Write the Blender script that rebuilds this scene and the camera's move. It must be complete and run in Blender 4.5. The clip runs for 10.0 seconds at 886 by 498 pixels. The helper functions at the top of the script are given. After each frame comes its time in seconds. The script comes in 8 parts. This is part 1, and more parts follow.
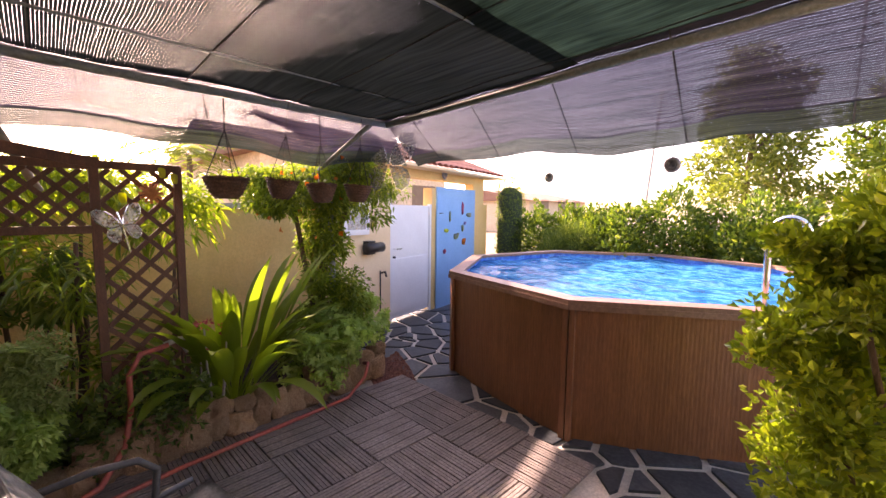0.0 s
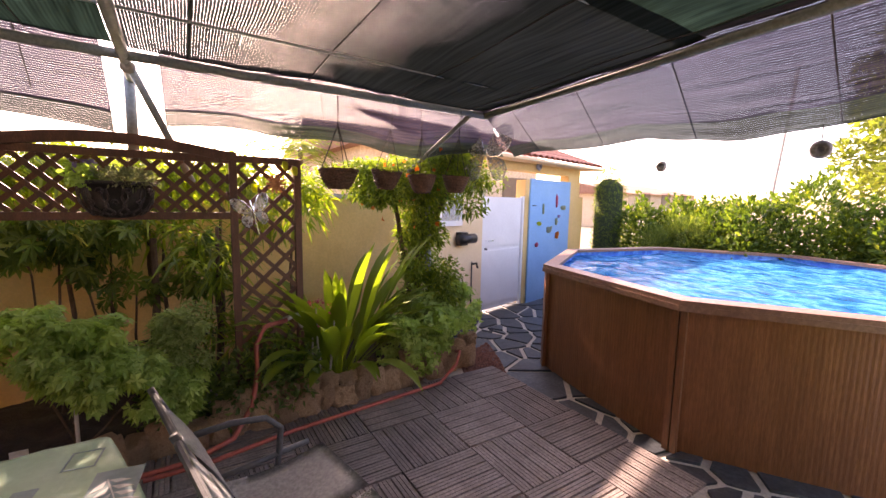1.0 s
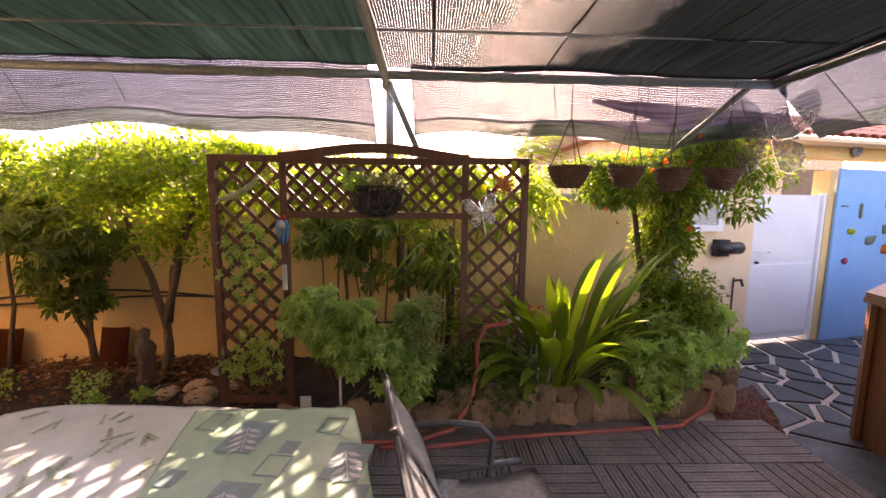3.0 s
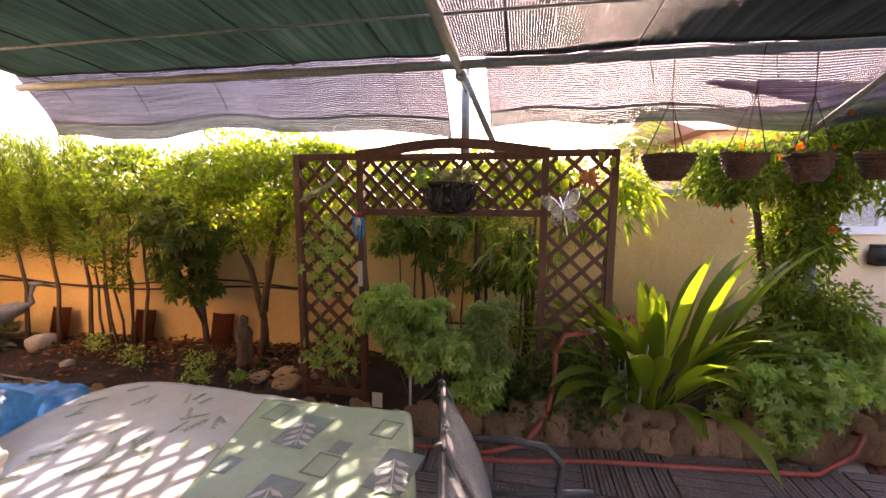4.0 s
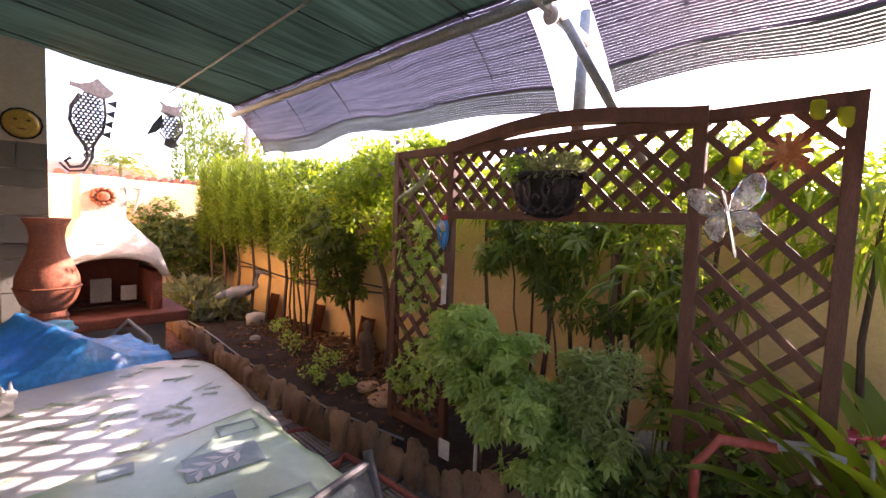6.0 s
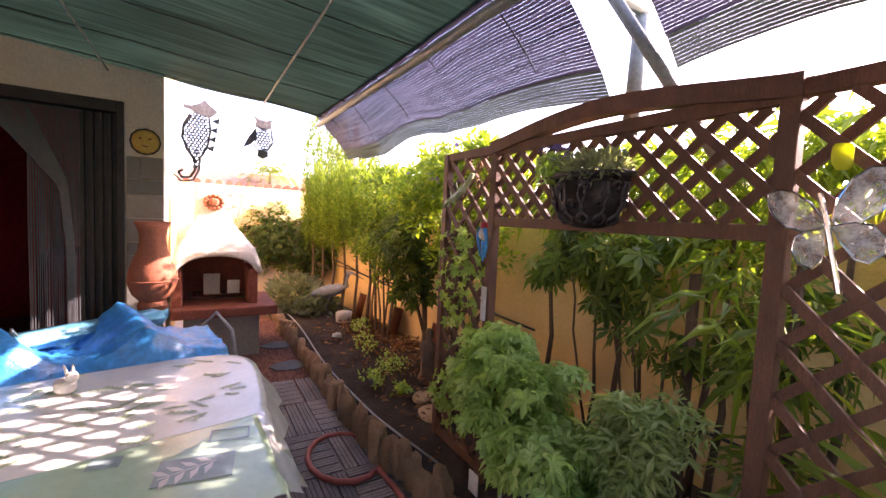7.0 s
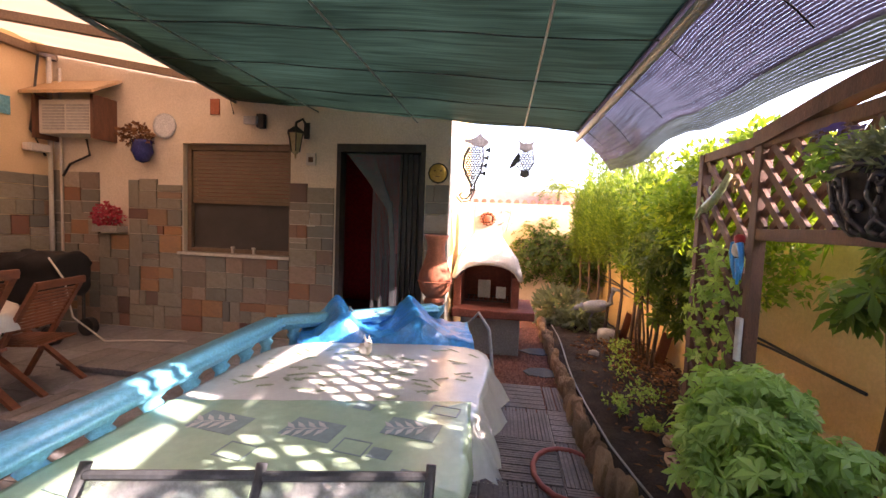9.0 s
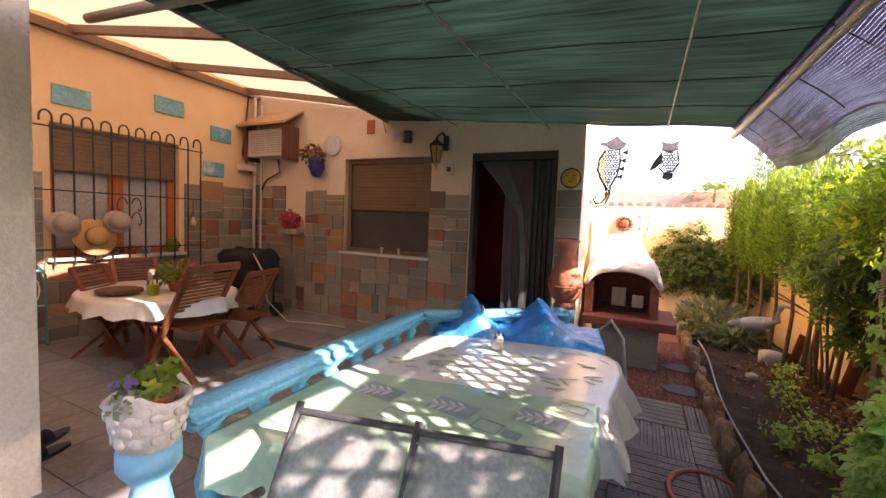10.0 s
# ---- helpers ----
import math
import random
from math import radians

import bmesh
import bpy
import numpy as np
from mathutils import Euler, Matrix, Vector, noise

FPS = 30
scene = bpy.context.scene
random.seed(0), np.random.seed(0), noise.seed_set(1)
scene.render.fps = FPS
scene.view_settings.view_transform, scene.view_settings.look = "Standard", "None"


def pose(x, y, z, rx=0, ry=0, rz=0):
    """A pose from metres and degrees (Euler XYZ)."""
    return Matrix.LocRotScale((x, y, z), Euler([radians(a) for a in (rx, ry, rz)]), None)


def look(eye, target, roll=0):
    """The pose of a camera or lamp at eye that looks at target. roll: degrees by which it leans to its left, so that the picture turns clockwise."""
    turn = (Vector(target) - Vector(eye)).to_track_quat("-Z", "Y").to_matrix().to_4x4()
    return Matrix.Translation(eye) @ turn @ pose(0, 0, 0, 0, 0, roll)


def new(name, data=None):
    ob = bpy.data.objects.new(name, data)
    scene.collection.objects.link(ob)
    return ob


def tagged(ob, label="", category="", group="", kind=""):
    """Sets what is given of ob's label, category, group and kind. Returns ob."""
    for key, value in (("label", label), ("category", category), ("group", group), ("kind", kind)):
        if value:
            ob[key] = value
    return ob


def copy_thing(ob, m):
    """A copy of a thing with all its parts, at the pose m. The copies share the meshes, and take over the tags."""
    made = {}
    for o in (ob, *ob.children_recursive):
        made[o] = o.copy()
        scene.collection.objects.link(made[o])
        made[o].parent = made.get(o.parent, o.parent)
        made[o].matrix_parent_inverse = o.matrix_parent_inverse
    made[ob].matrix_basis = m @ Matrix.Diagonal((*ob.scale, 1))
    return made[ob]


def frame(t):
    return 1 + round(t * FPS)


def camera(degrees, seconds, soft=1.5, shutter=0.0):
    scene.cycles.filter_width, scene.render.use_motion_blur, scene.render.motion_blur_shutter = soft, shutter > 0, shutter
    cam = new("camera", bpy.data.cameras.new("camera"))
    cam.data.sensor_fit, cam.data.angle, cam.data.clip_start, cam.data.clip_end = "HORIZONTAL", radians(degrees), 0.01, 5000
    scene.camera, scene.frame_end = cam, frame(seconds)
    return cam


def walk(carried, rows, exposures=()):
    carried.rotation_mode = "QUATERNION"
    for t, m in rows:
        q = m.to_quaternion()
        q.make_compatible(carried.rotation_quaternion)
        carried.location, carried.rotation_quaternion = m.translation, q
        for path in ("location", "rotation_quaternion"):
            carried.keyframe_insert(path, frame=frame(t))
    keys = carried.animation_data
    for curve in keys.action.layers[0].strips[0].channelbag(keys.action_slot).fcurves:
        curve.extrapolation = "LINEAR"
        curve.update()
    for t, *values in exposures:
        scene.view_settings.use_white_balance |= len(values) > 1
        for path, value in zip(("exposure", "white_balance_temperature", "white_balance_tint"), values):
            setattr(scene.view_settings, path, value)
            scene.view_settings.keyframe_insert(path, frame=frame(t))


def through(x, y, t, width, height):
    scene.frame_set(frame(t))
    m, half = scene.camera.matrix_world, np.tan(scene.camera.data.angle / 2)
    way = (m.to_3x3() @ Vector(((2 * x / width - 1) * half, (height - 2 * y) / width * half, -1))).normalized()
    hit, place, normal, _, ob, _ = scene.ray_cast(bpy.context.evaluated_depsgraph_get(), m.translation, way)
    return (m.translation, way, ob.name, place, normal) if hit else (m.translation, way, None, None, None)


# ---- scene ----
cam = camera(94.3, 10.0)
PATH = [
    (0, (-0.164, 0.288, 1.528), (-1.583, 1.685, 1.336), 0.7),
    (0.5, (-0.162, 0.265, 1.527), (-1.713, 1.51, 1.317), 0.9),
    (1, (-0.199, 0.235, 1.512), (-1.875, 1.301, 1.28), 1.1),
    (1.5, (-0.221, 0.234, 1.505), (-2.019, 1.073, 1.253), 1.1),
    (2, (-0.296, 0.265, 1.493), (-2.192, 0.845, 1.231), 1.0),
    (2.5, (-0.379, 0.292, 1.491), (-2.338, 0.607, 1.241), 0.9),
    (3, (-0.406, 0.295, 1.51), (-2.39, 0.353, 1.264), 0.6),
    (4.5, (-0.701, 0.522, 1.428), (-2.588, -0.112, 1.233), 0.6),
    (5, (-0.918, 0.662, 1.3), (-2.694, -0.249, 1.187), 1.7),
    (5.5, (-1.173, 0.77, 1.317), (-2.805, -0.381, 1.205), 2.0),
    (7, (-1.846, 0.968, 1.386), (-2.876, -0.741, 1.251), 2.8),
    (7.5, (-2.017, 0.947, 1.389), (-2.778, -0.898, 1.253), 2.9),
    (8, (-2.141, 0.944, 1.398), (-2.586, -1.001, 1.268), 2.7),
    (8.5, (-2.171, 0.959, 1.395), (-2.256, -1.035, 1.27), 2.3),
    (9, (-2.143, 1.069, 1.393), (-1.866, -0.908, 1.267), 2.2),
    (9.5, (-2.149, 1.191, 1.405), (-1.541, -0.71, 1.276), 2.1),
    (10, (-2.166, 1.243, 1.405), (-1.3, -0.555, 1.271), 2.3),
]
walk(cam, [(t, look(eye, target, roll)) for t, eye, target, roll in PATH], [(0.0, 2.55, 8300, 44.0), (3.0, 2.75, 8400, 43.0), (5.5, 2.7, 7200, 44.0), (8.0, 3.2, 7200, 42.0), (10.0, 2.8, 7100, 34.0)])

# ---- world, sun, exposure ----
SUN_TRAVEL = Vector((1.7, -0.34, -1.0)).normalized()
world = bpy.data.worlds.new("world")
scene.world = world
world.use_nodes = True
wn = world.node_tree.nodes
sky = wn.new("ShaderNodeTexSky")
sky.sky_type = "NISHITA"
sky.sun_disc = False
sky.sun_elevation = math.asin(-SUN_TRAVEL.z)
sky.sun_rotation = math.atan2(-SUN_TRAVEL.x, -SUN_TRAVEL.y)
sky.dust_density = 2.0
sky.ozone_density = 1.5
wn["Background"].inputs["Strength"].default_value = 0.16
world.node_tree.links.new(sky.outputs[0], wn["Background"].inputs["Color"])
sun = new("sun", bpy.data.lights.new("sun", "SUN"))
sun.data.energy = 3.3
sun.data.angle = radians(0.6)
sun.data.color = (1.0, 0.93, 0.82)
sun.matrix_world = look((0, 0, 20), Vector((0, 0, 20)) + SUN_TRAVEL)

# ---- materials ----


def nodes_of(name):
    m = bpy.data.materials.new(name)
    m.use_nodes = True
    nt = m.node_tree
    return m, nt, nt.nodes, nt.links, nt.nodes["Principled BSDF"]


def ramp(nt, fac, stops):
    r = nt.nodes.new("ShaderNodeValToRGB")
    while len(r.color_ramp.elements) < len(stops):
        r.color_ramp.elements.new(0.5)
    for e, (p, c) in zip(r.color_ramp.elements, stops):
        e.position, e.color = p, (*c, 1)
    nt.links.new(fac, r.inputs[0])
    return r.outputs[0]


def noise_node(nt, scale, detail=4.0, rough=0.6, stretch=None):
    tc = nt.nodes.new("ShaderNodeTexCoord")
    n = nt.nodes.new("ShaderNodeTexNoise")
    n.inputs["Scale"].default_value, n.inputs["Detail"].default_value, n.inputs["Roughness"].default_value = scale, detail, rough
    if stretch:
        mp = nt.nodes.new("ShaderNodeMapping")
        mp.inputs["Scale"].default_value = stretch
        nt.links.new(tc.outputs["Object"], mp.inputs[0])
        nt.links.new(mp.outputs[0], n.inputs["Vector"])
    else:
        nt.links.new(tc.outputs["Object"], n.inputs["Vector"])
    return n.outputs["Fac"]


def mixc(nt, fac, a, b, mode="MIX"):
    m = nt.nodes.new("ShaderNodeMix")
    m.data_type, m.blend_type = "RGBA", mode
    if isinstance(fac, float):
        m.inputs[0].default_value = fac
    else:
        nt.links.new(fac, m.inputs[0])
    for sock, v in ((m.inputs[6], a), (m.inputs[7], b)):
        if isinstance(v, tuple):
            sock.default_value = (*v, 1)
        else:
            nt.links.new(v, sock)
    return m.outputs[2]


def surface(name, a, b, rough=0.7, coarse=3.0, fine=60.0, bump=0.2, depth=0.004, metal=0.0, stretch=None, c=None, vary=0.0, island=False, speck=0.45):
    """Two tones over a coarse and a fine noise, with bump; vary adds a tone per object or per island."""
    m, nt, ns, ln, bs = nodes_of(name)
    n1, n2 = noise_node(nt, coarse, 5, 0.65, stretch), noise_node(nt, fine, 3, 0.7, stretch)
    mid = tuple((x + y) / 2 for x, y in zip(a, b))
    col = ramp(nt, n1, [(0.3, a), (0.52, mid), (0.7, b)])
    dark = tuple(0.55 * x for x in a)
    col = mixc(nt, ramp(nt, n2, [(0.42, (speck,) * 3), (0.6, (0, 0, 0))]), col, dark)
    if c:
        n3 = noise_node(nt, coarse * 0.37, 3, 0.7)
        col = mixc(nt, ramp(nt, n3, [(0.55, (0, 0, 0)), (0.68, (0.8, 0.8, 0.8))]), col, c)
    if vary:
        src = ns.new("ShaderNodeNewGeometry").outputs["Random Per Island"] if island else ns.new("ShaderNodeObjectInfo").outputs["Random"]
        v = ramp(nt, src, [(0.0, (1 - vary,) * 3), (1.0, (1 + vary * 0.6,) * 3)])
        col = mixc(nt, 1.0, col, v, "MULTIPLY")
    ln.new(col, bs.inputs["Base Color"])
    bs.inputs["Roughness"].default_value, bs.inputs["Metallic"].default_value = rough, metal
    if bump:
        bp = ns.new("ShaderNodeBump")
        bp.inputs["Strength"].default_value, bp.inputs["Distance"].default_value = bump, depth
        ad = ns.new("ShaderNodeMath")
        ln.new(n1, ad.inputs[0])
        ln.new(n2, ad.inputs[1])
        ln.new(ad.outputs[0], bp.inputs["Height"])
        ln.new(bp.outputs[0], bs.inputs["Normal"])
    return m


def foliage(name, a, b, c=None, rough=0.42, through=0.5):
    """Leaf: tones per island, light passing through the blade."""
    m, nt, ns, ln, bs = nodes_of(name)
    isl = ns.new("ShaderNodeNewGeometry").outputs["Random Per Island"]
    mid = tuple((x + y) / 2 for x, y in zip(a, b))
    stops = [(0.0, a), (0.5, mid), (0.9, b)] + ([(0.97, c)] if c else [])
    col = ramp(nt, isl, stops)
    col = mixc(nt, ramp(nt, noise_node(nt, 2.2, 2), [(0.35, (0.3, 0.3, 0.3)), (0.65, (0, 0, 0))]), col, tuple(0.6 * x for x in a))
    ln.new(col, bs.inputs["Base Color"])
    bs.inputs["Roughness"].default_value = rough
    bs.inputs["Specular IOR Level"].default_value = 0.35
    tr = ns.new("ShaderNodeBsdfTranslucent")
    warm = mixc(nt, 1.0, col, (1.5, 1.55, 0.55), "MULTIPLY")
    ln.new(warm, tr.inputs[0])
    mx = ns.new("ShaderNodeMixShader")
    mx.inputs[0].default_value = through
    ln.new(bs.outputs[0], mx.inputs[1])
    ln.new(tr.outputs[0], mx.inputs[2])
    ln.new(mx.outputs[0], ns["Material Output"].inputs[0])
    return m


def shade_net(name, thread, let_through, pitch, slits, haze=0.0, contrast=1.0, fade=0.0):
    """Reed-look shade net: reeds run along u. slits: share of long irregular gaps; haze: even fine openness between reeds; fade: metres over which the worn end turns dense."""
    m, nt, ns, ln, bs = nodes_of(name)
    uv = ns.new("ShaderNodeTexCoord").outputs["UV"]

    def calc(op, a, b=None):
        q = ns.new("ShaderNodeMath")
        q.operation = op
        for i, v in enumerate((a, b)):
            if isinstance(v, (int, float)):
                q.inputs[i].default_value = v
            elif v is not None:
                ln.new(v, q.inputs[i])
        return q.outputs[0]

    def stretched(su, sv, detail=2.0):
        mp = ns.new("ShaderNodeMapping")
        mp.inputs["Scale"].default_value = (su, sv, 1)
        ln.new(uv, mp.inputs[0])
        n = ns.new("ShaderNodeTexNoise")
        n.inputs["Scale"].default_value, n.inputs["Detail"].default_value = 1.0, detail
        ln.new(mp.outputs[0], n.inputs["Vector"])
        return n.outputs["Fac"]
    sep = ns.new("ShaderNodeSeparateXYZ")
    ln.new(uv, sep.inputs[0])
    v = calc("ADD", sep.outputs[1], calc("MULTIPLY", stretched(1.2, 3.0), pitch * 1.2))
    saw = calc("FRACT", calc("DIVIDE", v, pitch))
    reed = calc("ABSOLUTE", calc("SUBTRACT", saw, 0.5))
    wear = stretched(0.9, 1.3, 3.0)
    limit, fine_limit, worn = 0.78 - slits, 0.5 - haze * 0.5, None
    if fade:
        dense = calc("MINIMUM", calc("DIVIDE", calc("ADD", sep.outputs[1], calc("MULTIPLY", calc("SUBTRACT", wear, 0.5), 1.6)), fade), 1.0)
        dense = calc("MAXIMUM", dense, 0.0)
        worn = calc("SUBTRACT", 1.0, dense)
        limit = calc("ADD", calc("MULTIPLY", dense, 0.10), limit)
        fine_limit = calc("ADD", calc("MULTIPLY", dense, haze * 0.5), fine_limit)
    long_gap = calc("GREATER_THAN", calc("ADD", stretched(1.8, 3.2 / pitch, 1.0), calc("MULTIPLY", calc("SUBTRACT", wear, 0.5), 0.3)), limit)
    fine_gap = calc("GREATER_THAN", reed, fine_limit)
    gap = calc("MAXIMUM", long_gap, fine_gap)
    tone = stretched(1.5, 0.5 / pitch, 2.0)
    col = ramp(nt, tone, [(0.3, tuple(0.55 * x for x in thread)), (0.7, tuple(1.35 * x for x in thread))])
    ln.new(col, bs.inputs["Base Color"])
    bs.inputs["Roughness"].default_value = 0.8
    bs.inputs["Specular IOR Level"].default_value = 0.08
    tl = ns.new("ShaderNodeBsdfTranslucent")
    band = ramp(nt, reed, [(0.0, (1 - 0.65 * contrast,) * 3), (0.5, (1 + 0.5 * contrast,) * 3)])
    glow = ramp(nt, tone, [(0.3, tuple(0.5 * x for x in let_through)), (0.7, tuple(1.6 * x for x in let_through))])
    glow = mixc(nt, 1.0, glow, band, "MULTIPLY")
    glow = mixc(nt, 1.0, glow, ramp(nt, wear, [(0.35, (0.6,) * 3), (0.65, (1.3,) * 3)]), "MULTIPLY")
    if worn:
        glow = mixc(nt, worn, glow, tuple(0.9 * x for x in let_through))
    ln.new(glow, tl.inputs[0])
    m1 = ns.new("ShaderNodeMixShader")
    m1.inputs[0].default_value = 0.45
    ln.new(bs.outputs[0], m1.inputs[1])
    ln.new(tl.outputs[0], m1.inputs[2])
    tp = ns.new("ShaderNodeBsdfTransparent")
    m2 = ns.new("ShaderNodeMixShader")
    ln.new(gap, m2.inputs[0])
    ln.new(m1.outputs[0], m2.inputs[1])
    ln.new(tp.outputs[0], m2.inputs[2])
    ln.new(m2.outputs[0], ns["Material Output"].inputs[0])
    return m


def plain(name, col, rough=0.5, metal=0.0, through=0.0):
    m, nt, ns, ln, bs = nodes_of(name)
    n = noise_node(nt, 25.0, 4)
    c = ramp(nt, n, [(0.3, tuple(0.8 * x for x in col)), (0.7, tuple(min(1, 1.12 * x) for x in col))])
    ln.new(c, bs.inputs["Base Color"])
    bs.inputs["Roughness"].default_value, bs.inputs["Metallic"].default_value = rough, metal
    bs.inputs["Transmission Weight"].default_value = through
    return m


def gauze(name, col, clear):
    m, nt, ns, ln, bs = nodes_of(name)
    bs.inputs["Base Color"].default_value = (*col, 1)
    bs.inputs["Roughness"].default_value = 0.45
    tp = ns.new("ShaderNodeBsdfTransparent")
    mx = ns.new("ShaderNodeMixShader")
    fac = ramp(nt, noise_node(nt, 60.0, 3), [(0.35, (clear * 0.6,) * 3), (0.65, (min(1, clear * 1.4),) * 3)])
    ln.new(fac, mx.inputs[0])
    ln.new(bs.outputs[0], mx.inputs[1])
    ln.new(tp.outputs[0], mx.inputs[2])
    ln.new(mx.outputs[0], ns["Material Output"].inputs[0])
    return m


M = {}
M["sling_grey"] = gauze("sling_grey", (0.42, 0.44, 0.44), 0.32)
M["stucco_yellow"] = surface("stucco_yellow", (0.72, 0.47, 0.19), (0.86, 0.61, 0.28), 0.9, 1.6, 45, 0.6, 0.012, c=(0.62, 0.42, 0.19), speck=0.18)
M["stucco_cream"] = surface("stucco_cream", (0.70, 0.61, 0.48), (0.80, 0.72, 0.60), 0.9, 2.0, 50, 0.7, 0.012, speck=0.2)
M["stucco_peach"] = surface("stucco_peach", (0.76, 0.56, 0.33), (0.86, 0.67, 0.43), 0.9, 1.5, 70, 0.3, 0.005, speck=0.15)
M["white_paint"] = surface("white_paint", (0.74, 0.74, 0.73), (0.82, 0.82, 0.81), 0.45, 2, 40, 0.05, speck=0.08)
M["blue_paint"] = surface("blue_paint", (0.16, 0.40, 0.68), (0.22, 0.48, 0.76), 0.6, 2, 40, 0.1, speck=0.15)
M["rail_blue"] = surface("rail_blue", (0.10, 0.46, 0.68), (0.17, 0.56, 0.76), 0.4, 4, 60, 0.15, c=(0.16, 0.42, 0.58))
M["dark_wood"] = surface("dark_wood", (0.10, 0.043, 0.024), (0.20, 0.085, 0.046), 0.6, 6, 60, 0.4, 0.003, stretch=(4, 4, 1))
M["deck_wood"] = surface("deck_wood", (0.19, 0.158, 0.145), (0.34, 0.285, 0.26), 0.7, 4, 50, 0.35, 0.002, vary=0.35)
M["slate"] = surface("slate", (0.035, 0.045, 0.055), (0.09, 0.105, 0.115), 0.5, 5, 40, 0.4, 0.006, vary=0.35)
M["mortar"] = surface("mortar", (0.58, 0.53, 0.45), (0.72, 0.67, 0.58), 0.95, 5, 70, 0.5, 0.006)
M["soil"] = surface("soil", (0.030, 0.019, 0.013), (0.075, 0.045, 0.03), 0.95, 8, 60, 1.0, 0.03)
M["gravel_red"] = surface("gravel_red", (0.22, 0.09, 0.065), (0.36, 0.17, 0.12), 0.9, 20, 90, 0.8, 0.012, vary=0.4, island=True)
M["earth"] = surface("earth", (0.22, 0.17, 0.11), (0.32, 0.26, 0.18), 0.95, 0.8, 12, 0.3)
M["ochre_stone"] = surface("ochre_stone", (0.52, 0.31, 0.17), (0.70, 0.49, 0.30), 0.9, 9, 55, 1.0, 0.016, c=(0.34, 0.18, 0.09), vary=0.3)
M["patio_tile"] = surface("patio_tile", (0.19, 0.186, 0.19), (0.28, 0.274, 0.276), 0.45, 4, 40, 0.2, vary=0.18)
M["pool_wood"] = surface("pool_wood", (0.20, 0.075, 0.030), (0.31, 0.125, 0.052), 0.38, 3, 30, 0.3, 0.003, stretch=(6, 6, 0.5))
M["pool_rim"] = surface("pool_rim", (0.23, 0.12, 0.082), (0.32, 0.185, 0.13), 0.5, 3, 45, 0.2)
m, nt, ns, ln, bs = nodes_of("liner")
# light ripples on the pool floor are painted in as pale streaks of the blue
caustic_mask = noise_node(nt, 2.6, 6, 0.62, (1.0, 1.9, 1.0))
ln.new(ramp(nt, caustic_mask, [(0.34, (0.0, 0.09, 0.46)), (0.47, (0.004, 0.20, 0.68)), (0.53, (0.07, 0.42, 0.85)), (0.57, (0.006, 0.24, 0.72)), (0.68, (0.0, 0.13, 0.55))]), bs.inputs["Base Color"])
bs.inputs["Roughness"].default_value = 0.4
M["liner"] = m
M["terracotta"] = surface("terracotta", (0.34, 0.10, 0.05), (0.47, 0.165, 0.085), 0.75, 6, 50, 0.4, 0.005)
M["brick_red"] = surface("brick_red", (0.20, 0.055, 0.035), (0.30, 0.09, 0.055), 0.8, 6, 50, 0.5, 0.006)
M["render_white"] = surface("render_white", (0.60, 0.57, 0.52), (0.70, 0.67, 0.62), 0.85, 5, 50, 0.5, 0.01, c=(0.50, 0.44, 0.37), speck=0.25)
M["concrete"] = surface("concrete", (0.34, 0.32, 0.29), (0.46, 0.44, 0.40), 0.9, 5, 60, 0.4)
M["steel_green"] = surface("steel_green", (0.20, 0.24, 0.22), (0.29, 0.32, 0.30), 0.5, 8, 60, 0.15, metal=0.0)
M["black_iron"] = surface("black_iron", (0.022, 0.019, 0.018), (0.055, 0.046, 0.042), 0.55, 12, 70, 0.3)
M["basket_iron"] = surface("basket_iron", (0.035, 0.028, 0.03), (0.085, 0.068, 0.068), 0.38, 12, 70, 0.3)
M["chrome"] = plain("chrome", (0.75, 0.75, 0.75), 0.15, 1.0)
M["black_plastic"] = plain("black_plastic", (0.02, 0.02, 0.022), 0.4)
M["grey_plastic"] = plain("grey_plastic", (0.42, 0.42, 0.41), 0.5)
M["red_hose"] = surface("red_hose", (0.42, 0.085, 0.06), (0.52, 0.13, 0.09), 0.5, 6, 60, 0.1)
M["bark"] = surface("bark", (0.09, 0.055, 0.035), (0.19, 0.125, 0.08), 0.9, 14, 60, 0.9, 0.012, stretch=(1, 1, 0.3))
M["roof_tile"] = surface("roof_tile", (0.26, 0.075, 0.05), (0.40, 0.14, 0.09), 0.85, 4, 40, 0.4, vary=0.3, island=True)
M["tarp"] = surface("tarp", (0.015, 0.26, 0.70), (0.03, 0.38, 0.82), 0.28, 5, 40, 0.3, 0.01)
M["teak"] = surface("teak", (0.17, 0.052, 0.022), (0.28, 0.095, 0.042), 0.5, 6, 60, 0.25, stretch=(2, 2, 8))
M["wicker"] = surface("wicker", (0.085, 0.042, 0.026), (0.20, 0.105, 0.062), 0.8, 20, 80, 0.8, 0.006)
M["shutter"] = surface("shutter", (0.17, 0.115, 0.075), (0.23, 0.16, 0.105), 0.5, 4, 60, 0.1)
M["dark_room"] = surface("dark_room", (0.50, 0.025, 0.025), (0.62, 0.04, 0.035), 0.8, 3, 20, 0.1)
M["cloth_white"] = surface("cloth_white", (0.70, 0.72, 0.68), (0.80, 0.81, 0.77), 0.25, 4, 30, 0.15, 0.006, speck=0.12)
M["cloth_green"] = surface("cloth_green", (0.42, 0.64, 0.44), (0.58, 0.74, 0.56), 0.25, 2.5, 30, 0.15, 0.006, c=(0.70, 0.76, 0.66), speck=0.12)
M["print_teal"] = plain("print_teal", (0.25, 0.36, 0.36), 0.35)
M["print_leaf"] = plain("print_leaf", (0.33, 0.42, 0.27), 0.35)
